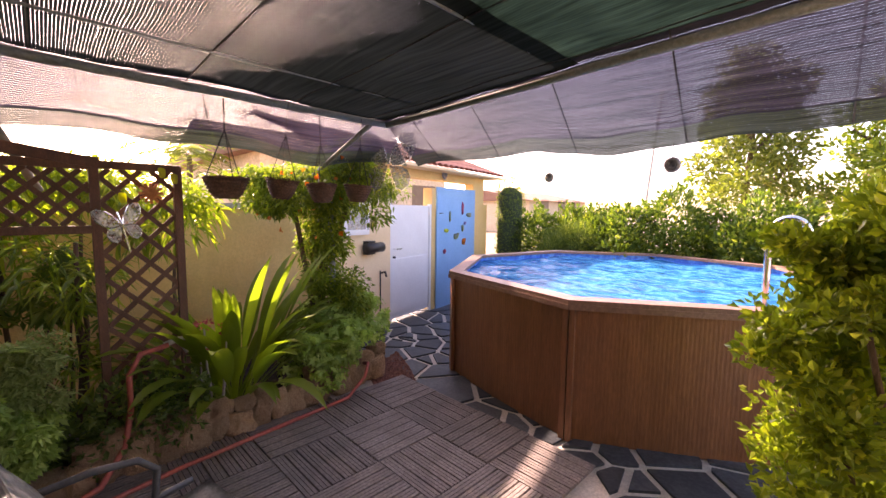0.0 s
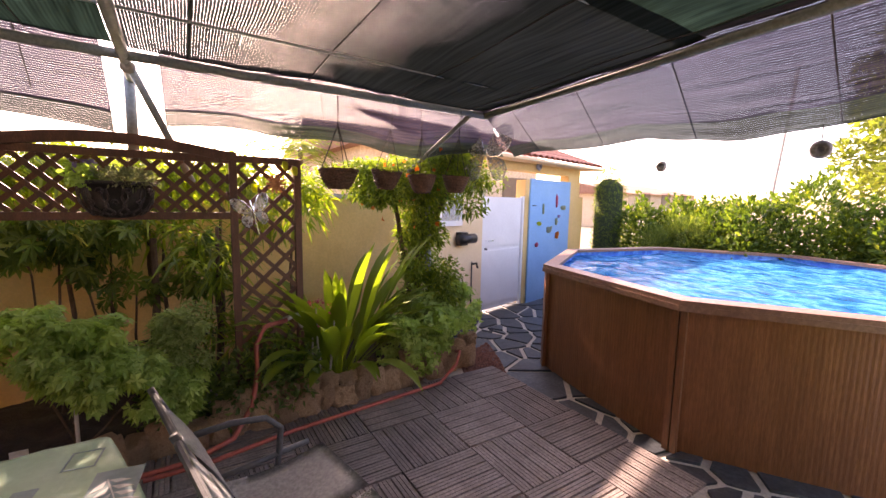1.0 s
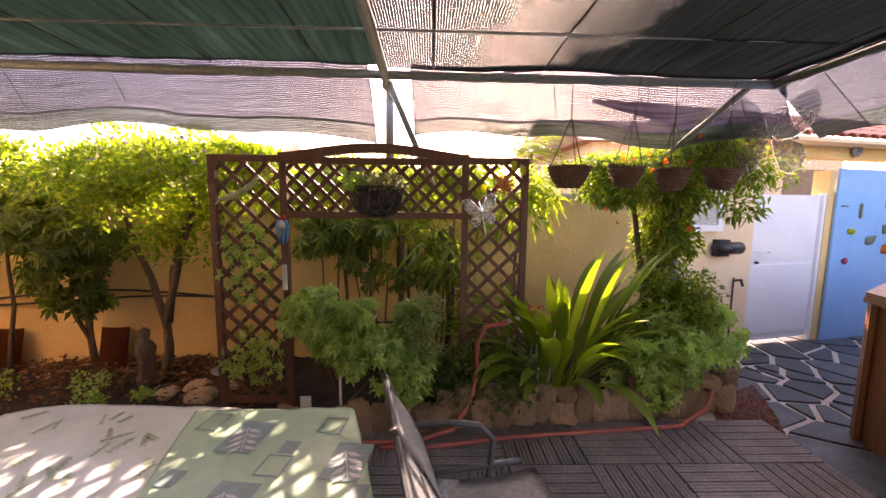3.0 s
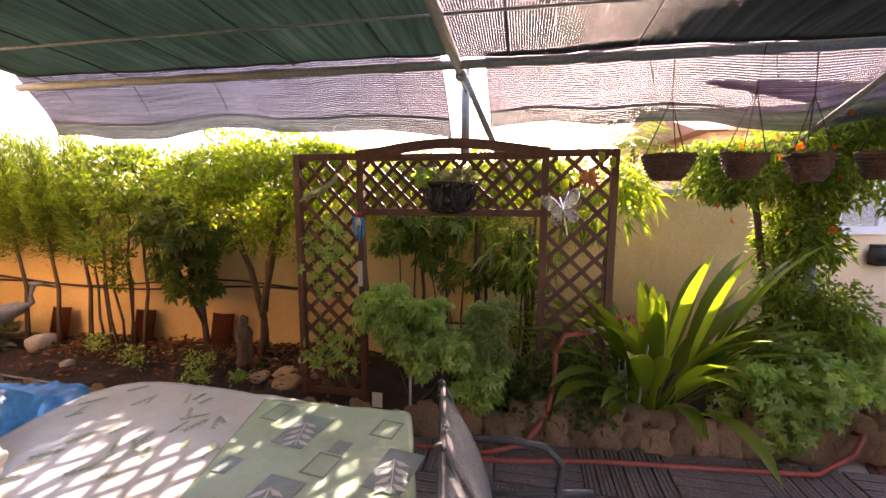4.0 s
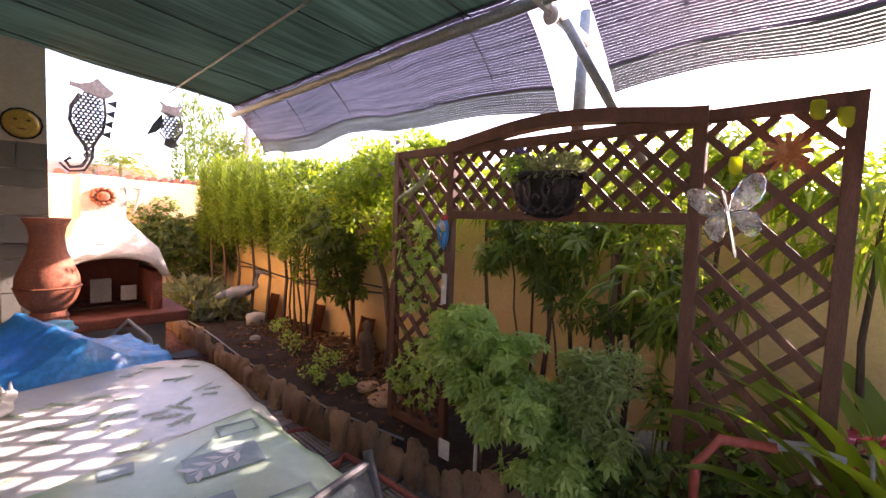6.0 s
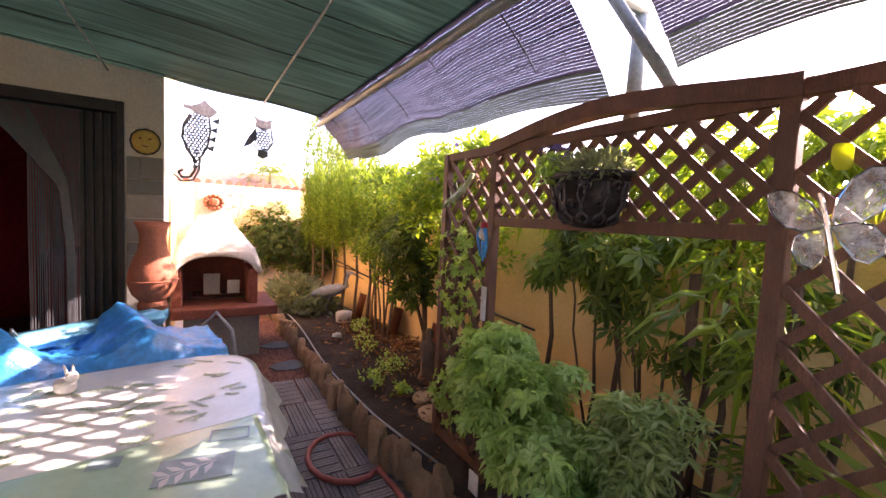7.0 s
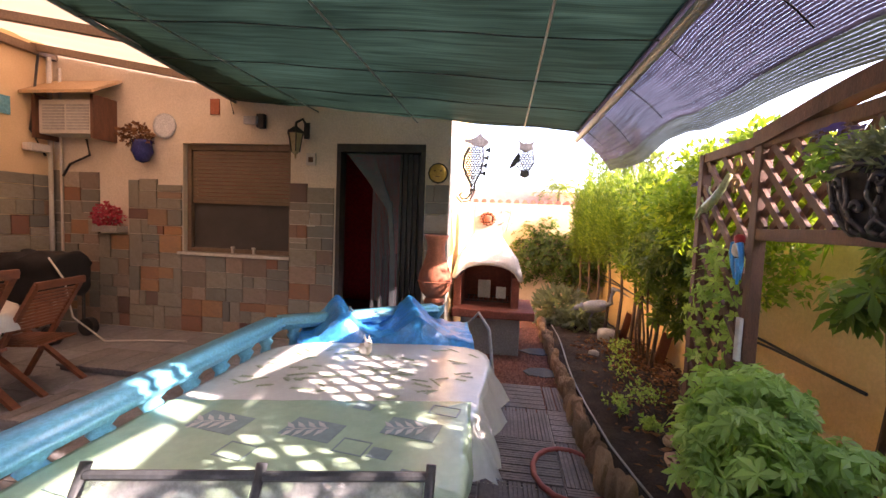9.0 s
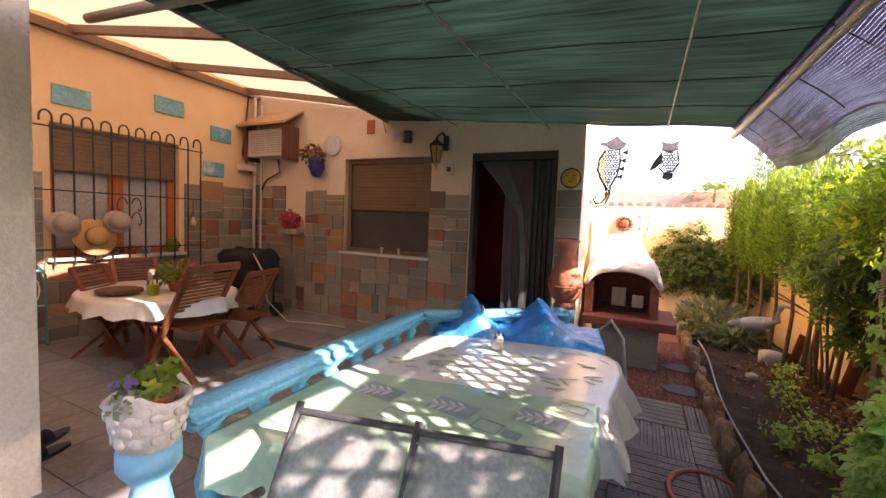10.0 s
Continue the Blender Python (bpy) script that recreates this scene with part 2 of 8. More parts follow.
M["frame_grey"] = surface("frame_grey", (0.05, 0.055, 0.06), (0.08, 0.085, 0.09), 0.4, 5, 60, 0.1)
M["leaf_hedge"] = foliage("leaf_hedge", (0.09, 0.15, 0.025), (0.26, 0.36, 0.05), (0.42, 0.45, 0.08))
M["leaf_glossy"] = foliage("leaf_glossy", (0.045, 0.088, 0.018), (0.13, 0.20, 0.032), (0.27, 0.31, 0.05))
M["leaf_light"] = foliage("leaf_light", (0.13, 0.215, 0.028), (0.34, 0.43, 0.055), (0.52, 0.53, 0.09))
M["leaf_dark"] = foliage("leaf_dark", (0.07, 0.12, 0.03), (0.18, 0.25, 0.06), (0.26, 0.31, 0.07))
M["leaf_strap"] = foliage("leaf_strap", (0.11, 0.19, 0.025), (0.32, 0.41, 0.05), (0.52, 0.52, 0.07), 0.40, 0.55)
M["leaf_feather"] = foliage("leaf_feather", (0.22, 0.37, 0.10), (0.44, 0.60, 0.22), (0.55, 0.68, 0.32))
M["leaf_clipped"] = foliage("leaf_clipped", (0.13, 0.20, 0.025), (0.36, 0.43, 0.055), (0.52, 0.54, 0.09), 0.3)
M["leaf_cypress"] = foliage("leaf_cypress", (0.085, 0.145, 0.02), (0.22, 0.31, 0.04), (0.36, 0.42, 0.07))
M["leaf_wormwood"] = foliage("leaf_wormwood", (0.24, 0.33, 0.13), (0.40, 0.49, 0.24), (0.48, 0.55, 0.30))
M["leaf_ground"] = foliage("leaf_ground", (0.075, 0.13, 0.045), (0.17, 0.25, 0.08), (0.26, 0.33, 0.12))
M["leaf_silver"] = foliage("leaf_silver", (0.17, 0.20, 0.16), (0.30, 0.33, 0.28))
M["leaf_variegated"] = foliage("leaf_variegated", (0.065, 0.13, 0.03), (0.19, 0.27, 0.055), (0.55, 0.53, 0.17))
M["leaf_far"] = foliage("leaf_far", (0.095, 0.135, 0.035), (0.19, 0.235, 0.055), (0.29, 0.31, 0.08))
M["leaf_dry"] = foliage("leaf_dry", (0.12, 0.05, 0.025), (0.30, 0.15, 0.075), (0.45, 0.28, 0.16), 0.8, 0.15)
M["petal_orange"] = foliage("petal_orange", (0.55, 0.10, 0.02), (0.70, 0.18, 0.03))
M["petal_pink"] = foliage("petal_pink", (0.45, 0.06, 0.14), (0.60, 0.12, 0.24))
M["petal_violet"] = foliage("petal_violet", (0.16, 0.10, 0.40), (0.28, 0.20, 0.55))
M["net_roof"] = shade_net("net_roof", (0.026, 0.048, 0.036), (0.008, 0.018, 0.013), 0.016, -0.08)
M["net_roof_open"] = shade_net("net_roof_open", (0.030, 0.043, 0.037), (0.005, 0.0065, 0.0065), 0.012, 0.01, 0.045, 1.0, 1.2)
M["net_flap"] = shade_net("net_flap", (0.13, 0.125, 0.18), (0.0125, 0.011, 0.019), 0.012, -0.06, 0.045, 0.5)
M["net_hem"] = shade_net("net_hem", (0.12, 0.15, 0.13), (0.0115, 0.017, 0.0145), 0.014, -0.02, 0.035)

# ---- building helpers ----
WORLD = {}


def thing(name, base=(0, 0, 0), label="", category="", group="", kind="", rz=0.0):
    ob = new(name)
    ob.empty_display_size = 0.1
    ob.matrix_basis = pose(*base, 0, 0, rz)
    WORLD[ob] = ob.matrix_basis.copy()
    return tagged(ob, label, category, group, kind)


def part(name, bm, material, parent=None, label="", smooth=False):
    """Links a bmesh drawn in world coordinates as one mesh object under parent."""
    me = bpy.data.meshes.new(name)
    bmesh.ops.recalc_face_normals(bm, faces=bm.faces)
    bm.to_mesh(me)
    bm.free()
    return link_mesh(name, me, material, parent, label, smooth)


def link_mesh(name, me, material, parent=None, label="", smooth=False):
    ob = new(name, me)
    me.materials.append(material)
    if smooth:
        me.polygons.foreach_set("use_smooth", [True] * len(me.polygons))
    if parent is not None:
        me.transform(WORLD[parent].inverted())
        ob.parent = parent
        WORLD[ob] = WORLD[parent]
    else:
        WORLD[ob] = Matrix.Identity(4)
    if label:
        ob["label"] = label
    return ob


def solo(name, bm, material, label, category, group="", kind="", smooth=False):
    return tagged(part(name, bm, material, None, "", smooth), label, category, group, kind)


def share(name, me, parent, m, label=""):
    """One more object on a shared mesh, at pose m in the parent's own space."""
    ob = new(name, me)
    ob.parent = parent
    ob.matrix_basis = m
    return ob


def B():
    return bmesh.new()


def box(bm, x0, x1, y0, y1, z0, z1, bev=0.0, m=None):
    r = bmesh.ops.create_cube(bm, size=1)
    vs = r["verts"]
    for v in vs:
        v.co = Vector(((x0 + x1) / 2 + v.co.x * (x1 - x0), (y0 + y1) / 2 + v.co.y * (y1 - y0), (z0 + z1) / 2 + v.co.z * (z1 - z0)))
    if bev:
        es = list({e for v in vs for e in v.link_edges})
        out = bmesh.ops.bevel(bm, geom=es, offset=bev, segments=2, affect="EDGES", profile=0.6)
        vs = list({v for f in out["faces"] for v in f.verts} | {v for v in vs if v.is_valid})
    if m is not None:
        bmesh.ops.transform(bm, matrix=m, verts=vs)
    return bm


def bar(bm, p0, p1, w, d, up=(0, 0, 1)):
    """A rectangular bar from p0 to p1, w wide across 'up', d deep along it."""
    p0, p1 = Vector(p0), Vector(p1)
    a = (p1 - p0).normalized()
    s = a.cross(Vector(up))
    s = s.normalized() if s.length > 1e-4 else Vector((1, 0, 0))
    u = s.cross(a)
    vs = [bm.verts.new(p + s * i * w / 2 + u * j * d / 2) for p in (p0, p1) for i, j in ((-1, -1), (1, -1), (1, 1), (-1, 1))]
    for f in ((0, 1, 2, 3), (7, 6, 5, 4), (0, 4, 5, 1), (1, 5, 6, 2), (2, 6, 7, 3), (3, 7, 4, 0)):
        bm.faces.new([vs[i] for i in f])
    return bm


def tube(bm, pts, r, n=8, r1=None):
    pts = [Vector(p) for p in pts]
    rings = []
    for i, p in enumerate(pts):
        a = (pts[min(i + 1, len(pts) - 1)] - pts[max(i - 1, 0)]).normalized()
        s = a.cross(Vector((0.13, 0.21, 0.97)))
        if s.length < 0.05:
            s = a.cross(Vector((1, 0, 0)))
        s.normalize()
        u = s.cross(a)
        k = i / max(1, len(pts) - 1)
        rr = r if r1 is None else r + (r1 - r) * k
        rings.append([bm.verts.new(p + (s * math.cos(t) + u * math.sin(t)) * rr) for t in [2 * math.pi * j / n for j in range(n)]])
    for a, b in zip(rings, rings[1:]):
        for j in range(n):
            bm.faces.new((a[j], a[(j + 1) % n], b[(j + 1) % n], b[j]))
    bm.faces.new(rings[0][::-1])
    bm.faces.new(rings[-1])
    return bm


def lathe(bm, profile, at=(0, 0, 0), n=20, sx=1.0, sy=1.0):
    rings = []
    for r, z in profile:
        rings.append([bm.verts.new((at[0] + r * sx * math.cos(2 * math.pi * j / n), at[1] + r * sy * math.sin(2 * math.pi * j / n), at[2] + z)) for j in range(n)])
    for a, b in zip(rings, rings[1:]):
        for j in range(n):
            bm.faces.new((a[j], a[(j + 1) % n], b[(j + 1) % n], b[j]))
    if profile[0][0] > 1e-3:
        bm.faces.new(rings[0][::-1])
    if profile[-1][0] > 1e-3:
        bm.faces.new(rings[-1])
    return bm


def prism(bm, poly, z0, z1):
    lo = [bm.verts.new((x, y, z0)) for x, y in poly]
    hi = [bm.verts.new((x, y, z1)) for x, y in poly]
    n = len(poly)
    bm.faces.new(hi)
    bm.faces.new(lo[::-1])
    for i in range(n):
        bm.faces.new((lo[i], lo[(i + 1) % n], hi[(i + 1) % n], hi[i]))
    return bm


def stone(bm, at, sx, sy, sz, seed=0, sub=2, rough=0.25, flat=0.85):
    r = bmesh.ops.create_icosphere(bm, subdivisions=sub, radius=1)
    o = Vector((seed * 3.1, seed * 1.7, seed * 0.9))
    for v in r["verts"]:
        k = 1 + rough * noise.noise(v.co * 1.3 + o) + 0.1 * noise.noise(v.co * 3.5 + o)
        c = v.co * k
        c = Vector([math.copysign(min(abs(q), flat), q) for q in c])
        v.co = Vector((at[0] + c.x * sx, at[1] + c.y * sy, at[2] + c.z * sz))
    return bm


def wall_with_openings(bm, u0, u1, z0, z1, holes, place):
    """Faces of a wall, cut round rectangular holes (u0,u1,z0,z1); place(u, depth, z) gives the point. Thickness 0..1 in depth."""
    us = sorted({u0, u1, *[h[0] for h in holes], *[h[1] for h in holes]})
    zs = sorted({z0, z1, *[h[2] for h in holes], *[h[3] for h in holes]})
    for a, b in zip(us, us[1:]):
        for c, d in zip(zs, zs[1:]):
            if any(h[0] <= a and b <= h[1] and h[2] <= c and d <= h[3] for h in holes):
                continue
            vs = [bm.verts.new(place(u, w, z)) for w in (0, 1) for u, z in ((a, c), (b, c), (b, d), (a, d))]
            for f in ((0, 1, 2, 3), (7, 6, 5, 4), (0, 4, 5, 1), (1, 5, 6, 2), (2, 6, 7, 3), (3, 7, 4, 0)):
                bm.faces.new([vs[i] for i in f])
    bmesh.ops.remove_doubles(bm, verts=bm.verts, dist=1e-4)
    kill = [f for f in bm.faces if all(len(e.link_faces) > 2 for e in f.edges)]
    bmesh.ops.delete(bm, geom=kill, context="FACES_ONLY")
    return bm


rng = np.random.default_rng(7)


def unit(a):
    return a / np.maximum(np.linalg.norm(a, axis=1, keepdims=True), 1e-6)


def leaf_mesh(name, pos, way, length, width, fold=0.25, droop=0.0):
    """Leaves as folded blades: base, two shoulders on each side of a midrib, tip."""
    n = len(pos)
    way = unit(way)
    side = unit(np.cross(way, unit(rng.normal(size=(n, 3)))))
    up = np.cross(side, way)
    L = np.broadcast_to(np.asarray(length, float), (n,))[:, None] * rng.uniform(0.7, 1.25, (n, 1))
    Wd = L * width
    down = np.array([[0, 0, -1.0]]) * L * droop
    base = pos
    ml = pos + way * L * 0.45 + side * Wd / 2 + up * Wd * fold + down * 0.2
    mr = pos + way * L * 0.45 - side * Wd / 2 + up * Wd * fold + down * 0.2
    mid = pos + way * L * 0.5 + down * 0.25
    tip = pos + way * L + down
    verts = np.stack([base, ml, mid, mr, tip], 1).reshape(-1, 3)
    i = np.arange(n)[:, None] * 5
    faces = np.concatenate([i + [0, 1, 2], i + [0, 2, 3], i + [1, 4, 2], i + [2, 4, 3]], 1).reshape(-1, 3)
    me = bpy.data.meshes.new(name)
    me.from_pydata(verts.tolist(), [], faces.tolist())
    return me


def palmate_mesh(name, pos, way, length, width, lobes, droop=0.0):
    """Lobed or fingered leaves: pointed blades fanned out from one stalk point."""
    n = len(pos)
    nrm = unit(way)
    u = unit(np.cross(nrm, unit(rng.normal(size=(n, 3)))))
    s = np.cross(nrm, u)
    L = length * rng.uniform(0.7, 1.25, (n, 1))
    full = 1.9 if lobes < 6 else 2.6
    cols = [pos]
    for k in range(lobes):
        a = -full + 2 * full * k / (lobes - 1)
        d = u * math.cos(a) + s * math.sin(a)
        e = -u * math.sin(a) + s * math.cos(a)
        q = L * (1 - 0.10 * abs(a))
        sag = np.array([[0, 0, -1.0]]) * q * droop
        cols += [pos + d * q * 0.55 + e * q * width / 2 + nrm * q * 0.06 + sag * 0.3, pos + d * q + sag, pos + d * q * 0.55 - e * q * width / 2 + nrm * q * 0.06 + sag * 0.3]
    verts = np.stack(cols, 1).reshape(-1, 3)
    m_ = 1 + 3 * lobes
    i = np.arange(n)[:, None] * m_
    faces = np.concatenate([i + f for k in range(lobes) for f in ([0, 3 * k + 1, 3 * k + 2], [0, 3 * k + 2, 3 * k + 3])], 1).reshape(-1, 3)
    me = bpy.data.meshes.new(name)
    me.from_pydata(verts.tolist(), [], faces.tolist())
    return me


def blob_points(n, c, r, fill=0.35, lump=0.25):
    """Points near the uneven surface of an ellipsoid, and outward ways."""
    d = unit(rng.normal(size=(n, 3)))
    f = np.array([noise.noise(Vector(v * 2.3) + Vector(c)) for v in d])
    k = (1 + lump * 1.6 * f) * np.where(rng.random(n) < fill, rng.uniform(0.3, 0.9, n), rng.uniform(0.86, 1.06, n))
    return np.asarray(c) + d * k[:, None] * np.asarray(r), d


def crown(name, blobs, leaf, width, material, parent, label="", up=0.4, droop=0.1, fold=0.25, spread=0.7, fill=0.35, lobes=0):
    ps, ws = [], []
    for (cx, cy, cz, rx, ry, rz, n) in blobs:
        p, d = blob_points(n, (cx, cy, cz), (rx, ry, rz), fill)
        ps.append(p)
        ws.append(d + np.array([0, 0, up]) + rng.normal(size=d.shape) * spread)
    if lobes:
        me = palmate_mesh(name, np.concatenate(ps), np.concatenate(ws), leaf, width, lobes, droop)
    else:
        me = leaf_mesh(name, np.concatenate(ps), np.concatenate(ws), leaf, width, fold, droop)
    ob = link_mesh(name, me, material, parent, label)
    if name != "crown":
        ob["kind"] = "stuff"
    return ob


def stem(name, lines, material, parent, r, r1=None, n=7, label=""):
    """One branching piece of wood from several bent lines."""
    bm = B()
    for k, (p0, p1) in enumerate(lines):
        p0, p1 = Vector(p0), Vector(p1)
        pts = []
        for i in range(6):
            t = i / 5
            w = Vector((noise.noise(Vector((k, t * 3, 1.3))), noise.noise(Vector((k, t * 3, 5.1))), 0)) * 0.06 * (p1 - p0).length * math.sin(math.pi * t)
            pts.append(p0.lerp(p1, t) + w)
        tube(bm, pts, r if k == 0 else r * 0.6, n, (r1 or r * 0.4))
    return part(name, bm, material, parent, label, True)


def plant(name, base, label, category, blobs, leaf, width, material, trunks=(), r=0.02, up=0.4, droop=0.1, group="", spread=0.7, fill=0.35, kind="", lobes=0):
    t = thing(name, base, label, category, group, kind)
    if trunks:
        stem("trunk", trunks, M["bark"], t, r)
    crown("crown", blobs, leaf, width, material, t, "", up, droop, 0.25, spread, fill, lobes)
    return t


def tufts(c, r, k, n, small=0.34, seed=1):
    """Many small clumps spread over an ellipsoid, as a list of blobs."""
    q = random.Random(seed)
    out = []
    for i in range(k):
        d = Vector((q.gauss(0, 1), q.gauss(0, 1), q.gauss(0, 1) + 0.25)).normalized() * q.uniform(0.45, 0.95)
        s = small * q.uniform(0.7, 1.3)
        out.append((c[0] + d.x * r[0], c[1] + d.y * r[1], c[2] + d.z * r[2], r[0] * s, r[1] * s, r[2] * s * 0.8, n // k))
    return out

# ---- ground and floors ----


def bed_edge(y):
    """Line of the stone edging between deck and bed."""
    if y < -1.3:
        return -2.70
    if y < 0.0:
        return -2.70 - 0.21 * (y + 1.3) / 1.3
    return -2.91 - 0.03 * y - 0.028 * y * y



bm = B()
box(bm, -400, 400, -400, 400, -0.5, -0.06)
solo("ground", bm, M["earth"], "dry bare earth round the garden", "ground", kind="structure")
bm = B()
prism(bm, [(-4.9, 1.9), (-0.2, 1.9), (3.2, 2.2), (3.2, 7.0), (-4.9, 7.0)], -0.06, -0.008)
prism(bm, [(-3.0, -5.4), (-0.7, -5.4), (-0.7, 1.9), (-3.0, 1.9)], -0.06, -0.012)
paving = solo("pavement", bm, M["mortar"], "crazy paving of dark slate in pale mortar", "pavement", kind="structure")
bm = B()
nx, ny = 20, 90
g = [[bm.verts.new((-4.35 + (bed_edge(-5.35 + 7.75 * j / ny) + 4.33) * i / nx, -5.35 + 7.75 * j / ny, 0.07 + 0.05 * noise.noise(Vector((i * 0.35, j * 0.35, 2))) + 0.02 * noise.noise(Vector((i * 1.3, j * 1.3, 7))))) for j in range(ny + 1)] for i in range(nx + 1)]
for i in range(nx):
    for j in range(ny):
        bm.faces.new((g[i][j], g[i + 1][j], g[i + 1][j + 1], g[i][j + 1]))
solo("soil_bed", bm, M["soil"], "dark moist planting bed with fallen leaves", "flower bed", kind="structure", smooth=True)
bm = B()
box(bm, -0.70, 3.0, -3.0, 1.15, -0.06, 0.118)
patio = solo("patio_floor", bm, M["mortar"], "raised patio of grey ceramic tiles", "floor", kind="structure")

# ---- boundary walls ----
WALL_X = lambda y: -4.14 - 0.085 * y


bm = B()
wall_with_openings(bm, -5.4, 3.42, -0.05, 1.52, [], lambda u, w, z: Vector((WALL_X(u) - 0.18 * w, u, z)))
wall_west = solo("wall_west", bm, M["stucco_yellow"], "low ochre rendered garden wall", "wall", kind="structure")
bm = B()
bar(bm, (WALL_X(-5.4) - 0.09, -5.4, 1.54), (WALL_X(3.42) - 0.09, 3.42, 1.54), 0.24, 0.045)
solo("wall_coping", bm, M["concrete"], "grey cement coping on the garden wall", "wall", kind="structure")
bm = B()
box(bm, -4.0, -1.4, -5.55, -5.35, -0.05, 1.73)
solo("wall_south", bm, M["stucco_peach"], "peach rendered wall behind the barbecue", "wall", kind="structure")
bm = B()
for i in range(21):
    tube(bm, [(-3.98 + i * 0.125, -5.62, 1.74), (-3.98 + i * 0.125, -5.37, 1.755)], 0.04, 8)
solo("wall_tiles", bm, M["roof_tile"], "row of red clay tiles capping the wall", "wall", kind="structure")

# gate stretch, turned a little against the garden wall
G0, G1 = Vector((-4.40, 3.42, 0)), Vector((-4.66, 4.52, 0))
gd = (G1 - G0).normalized()
gn = Vector((gd.y, -gd.x, 0))


def gate_pt(u, w, z):
    return G0 + gd * u - gn * (0.16 * w) + Vector((0, 0, z))


bm = B()
wall_with_openings(bm, -0.02, 2.9, -0.05, 1.62, [(0.10, 1.07, -0.05, 1.62)], gate_pt)
wall_with_openings(bm, 2.35, 2.75, 1.62, 1.96, [], gate_pt)
wall_with_openings(bm, -0.6, 2.75, 1.96, 2.08, [], gate_pt)
wall_with_openings(bm, 1.07, 1.17, 1.62, 1.84, [], gate_pt)
solo("wall_gate", bm, M["stucco_yellow"], "peach gate portal with an open top", "wall", kind="structure")
gate = thing("gate", G0 + gd * 0.1, "white panelled metal garden gate, closed", "gate")
bm = B()
wall_with_openings(bm, 0.105, 1.065, 0.05, 1.58, [], lambda u, w, z: gate_pt(u, 0.25 + 0.35 * w, z))
part("leaf", bm, M["white_paint"], gate)
for z0, z1 in ((0.12, 0.86), (0.92, 1.52)):
    bm = B()
    wall_with_openings(bm, 0.16, 1.0, z0, z1, [], lambda u, w, z: gate_pt(u, 0.17 + 0.12 * w, z))
    part("panel", bm, M["white_paint"], gate)
for u in (0.09, 1.03):
    bm = B()
    wall_with_openings(bm, u, u + 0.045, 0.0, 1.6, [], lambda u, w, z: gate_pt(u, 0.05 + 0.3 * w, z))
    part("jamb", bm, M["white_paint"], gate)
bm = B()
p = gate_pt(0.19, 0.1, 1.0)
tube(bm, [p, p + gn * 0.05, p + gn * 0.05 + gd * 0.11], 0.008)
part("handle", bm, M["chrome"], gate, "steel lever handle")
bm = B()
tube(bm, [p - Vector((0, 0, 0.11)), p - Vector((0, 0, 0.11)) + gn * 0.03], 0.014)
part("lock", bm, M["black_iron"], gate, "dark round lock")

panel = thing("blue_panel", G1, "light blue painted panel hung with small ornaments", "panel")
bm = B()
wall_with_openings(bm, 1.16, 2.36, 0.0, 1.86, [], lambda u, w, z: gate_pt(u, -0.22 + 0.15 * w, z))
part("board", bm, M["blue_paint"], panel)
orn = [(1.27, 1.47, 0.10, 0.012, "black_iron"), (1.52, 1.42, 0.035, 0.16, "leaf_silver"), (1.42, 1.20, 0.12, 0.06, "leaf_strap"), (1.36, 0.88, 0.08, 0.07, "petal_pink"),
       (1.72, 1.10, 0.14, 0.10, "leaf_silver"), (1.92, 1.55, 0.05, 0.22, "petal_pink"), (1.93, 1.22, 0.07, 0.11, "leaf_silver"), (2.13, 1.44, 0.14, 0.07, "leaf_silver"), (1.97, 1.00, 0.10, 0.11, "petal_orange"), (2.0, 1.30, 0.05, 0.05, "petal_violet")]
for k, (u, z, w, h, mat) in enumerate(orn):
    bm = B()
    c = gate_pt(u, -0.26, z)
    stone(bm, (0, 0, 0), w * 0.6, 0.02, h * 0.6, k + 2, 2, 0.9)
    bmesh.ops.transform(bm, matrix=Matrix.Translation(c) @ pose(0, 0, 0, 0, 0, math.degrees(math.atan2(gd.y, gd.x))), verts=bm.verts)
    solo("wall_ornament", bm, M[mat], "small painted ornament fixed on the blue panel", "ornament", "ornaments on the blue panel", smooth=True)
# tiled roof of the gate portal
roof = thing("gate_roof", gate_pt(1.0, 0, 2.08), "small red clay tile roof over the gate portal", "roof")
bm = B()
wall_with_openings(bm, -1.2, 3.05, 2.08, 2.11, [], lambda u, w, z: gate_pt(u, -1.6 + 5.0 * w, z + 0.0))
part("slab", bm, M["stucco_peach"], roof)
tile_me = bpy.data.meshes.new("tile")
bm = B()
for k in range(7):
    a = math.pi * k / 6
    for e, (yy, zz) in enumerate(((0, 0.0), (0.34, 0.12))):
        bm.verts.new((0.075 * math.cos(a), yy, 0.05 * math.sin(a) + zz))
bm.verts.ensure_lookup_table()
for k in range(6):
    bm.faces.new([bm.verts[2 * k + i] for i in (0, 2, 3, 1)])
bm.to_mesh(tile_me)
bm.free()
tile_me.materials.append(M["roof_tile"])
ang = math.degrees(math.atan2(gd.y, gd.x))
for i in range(28):
    for j in range(4):
        q = gate_pt(-1.15 + i * 0.15, -1.9 + j * 1.75, 2.115 + j * 0.105)
        o = share("tile", tile_me, roof, Matrix.Translation(q - G0 - (gate_pt(1.0, 0, 2.08) - G0)) @ pose(0, 0, 0, 0, 0, ang + 180 + 180))

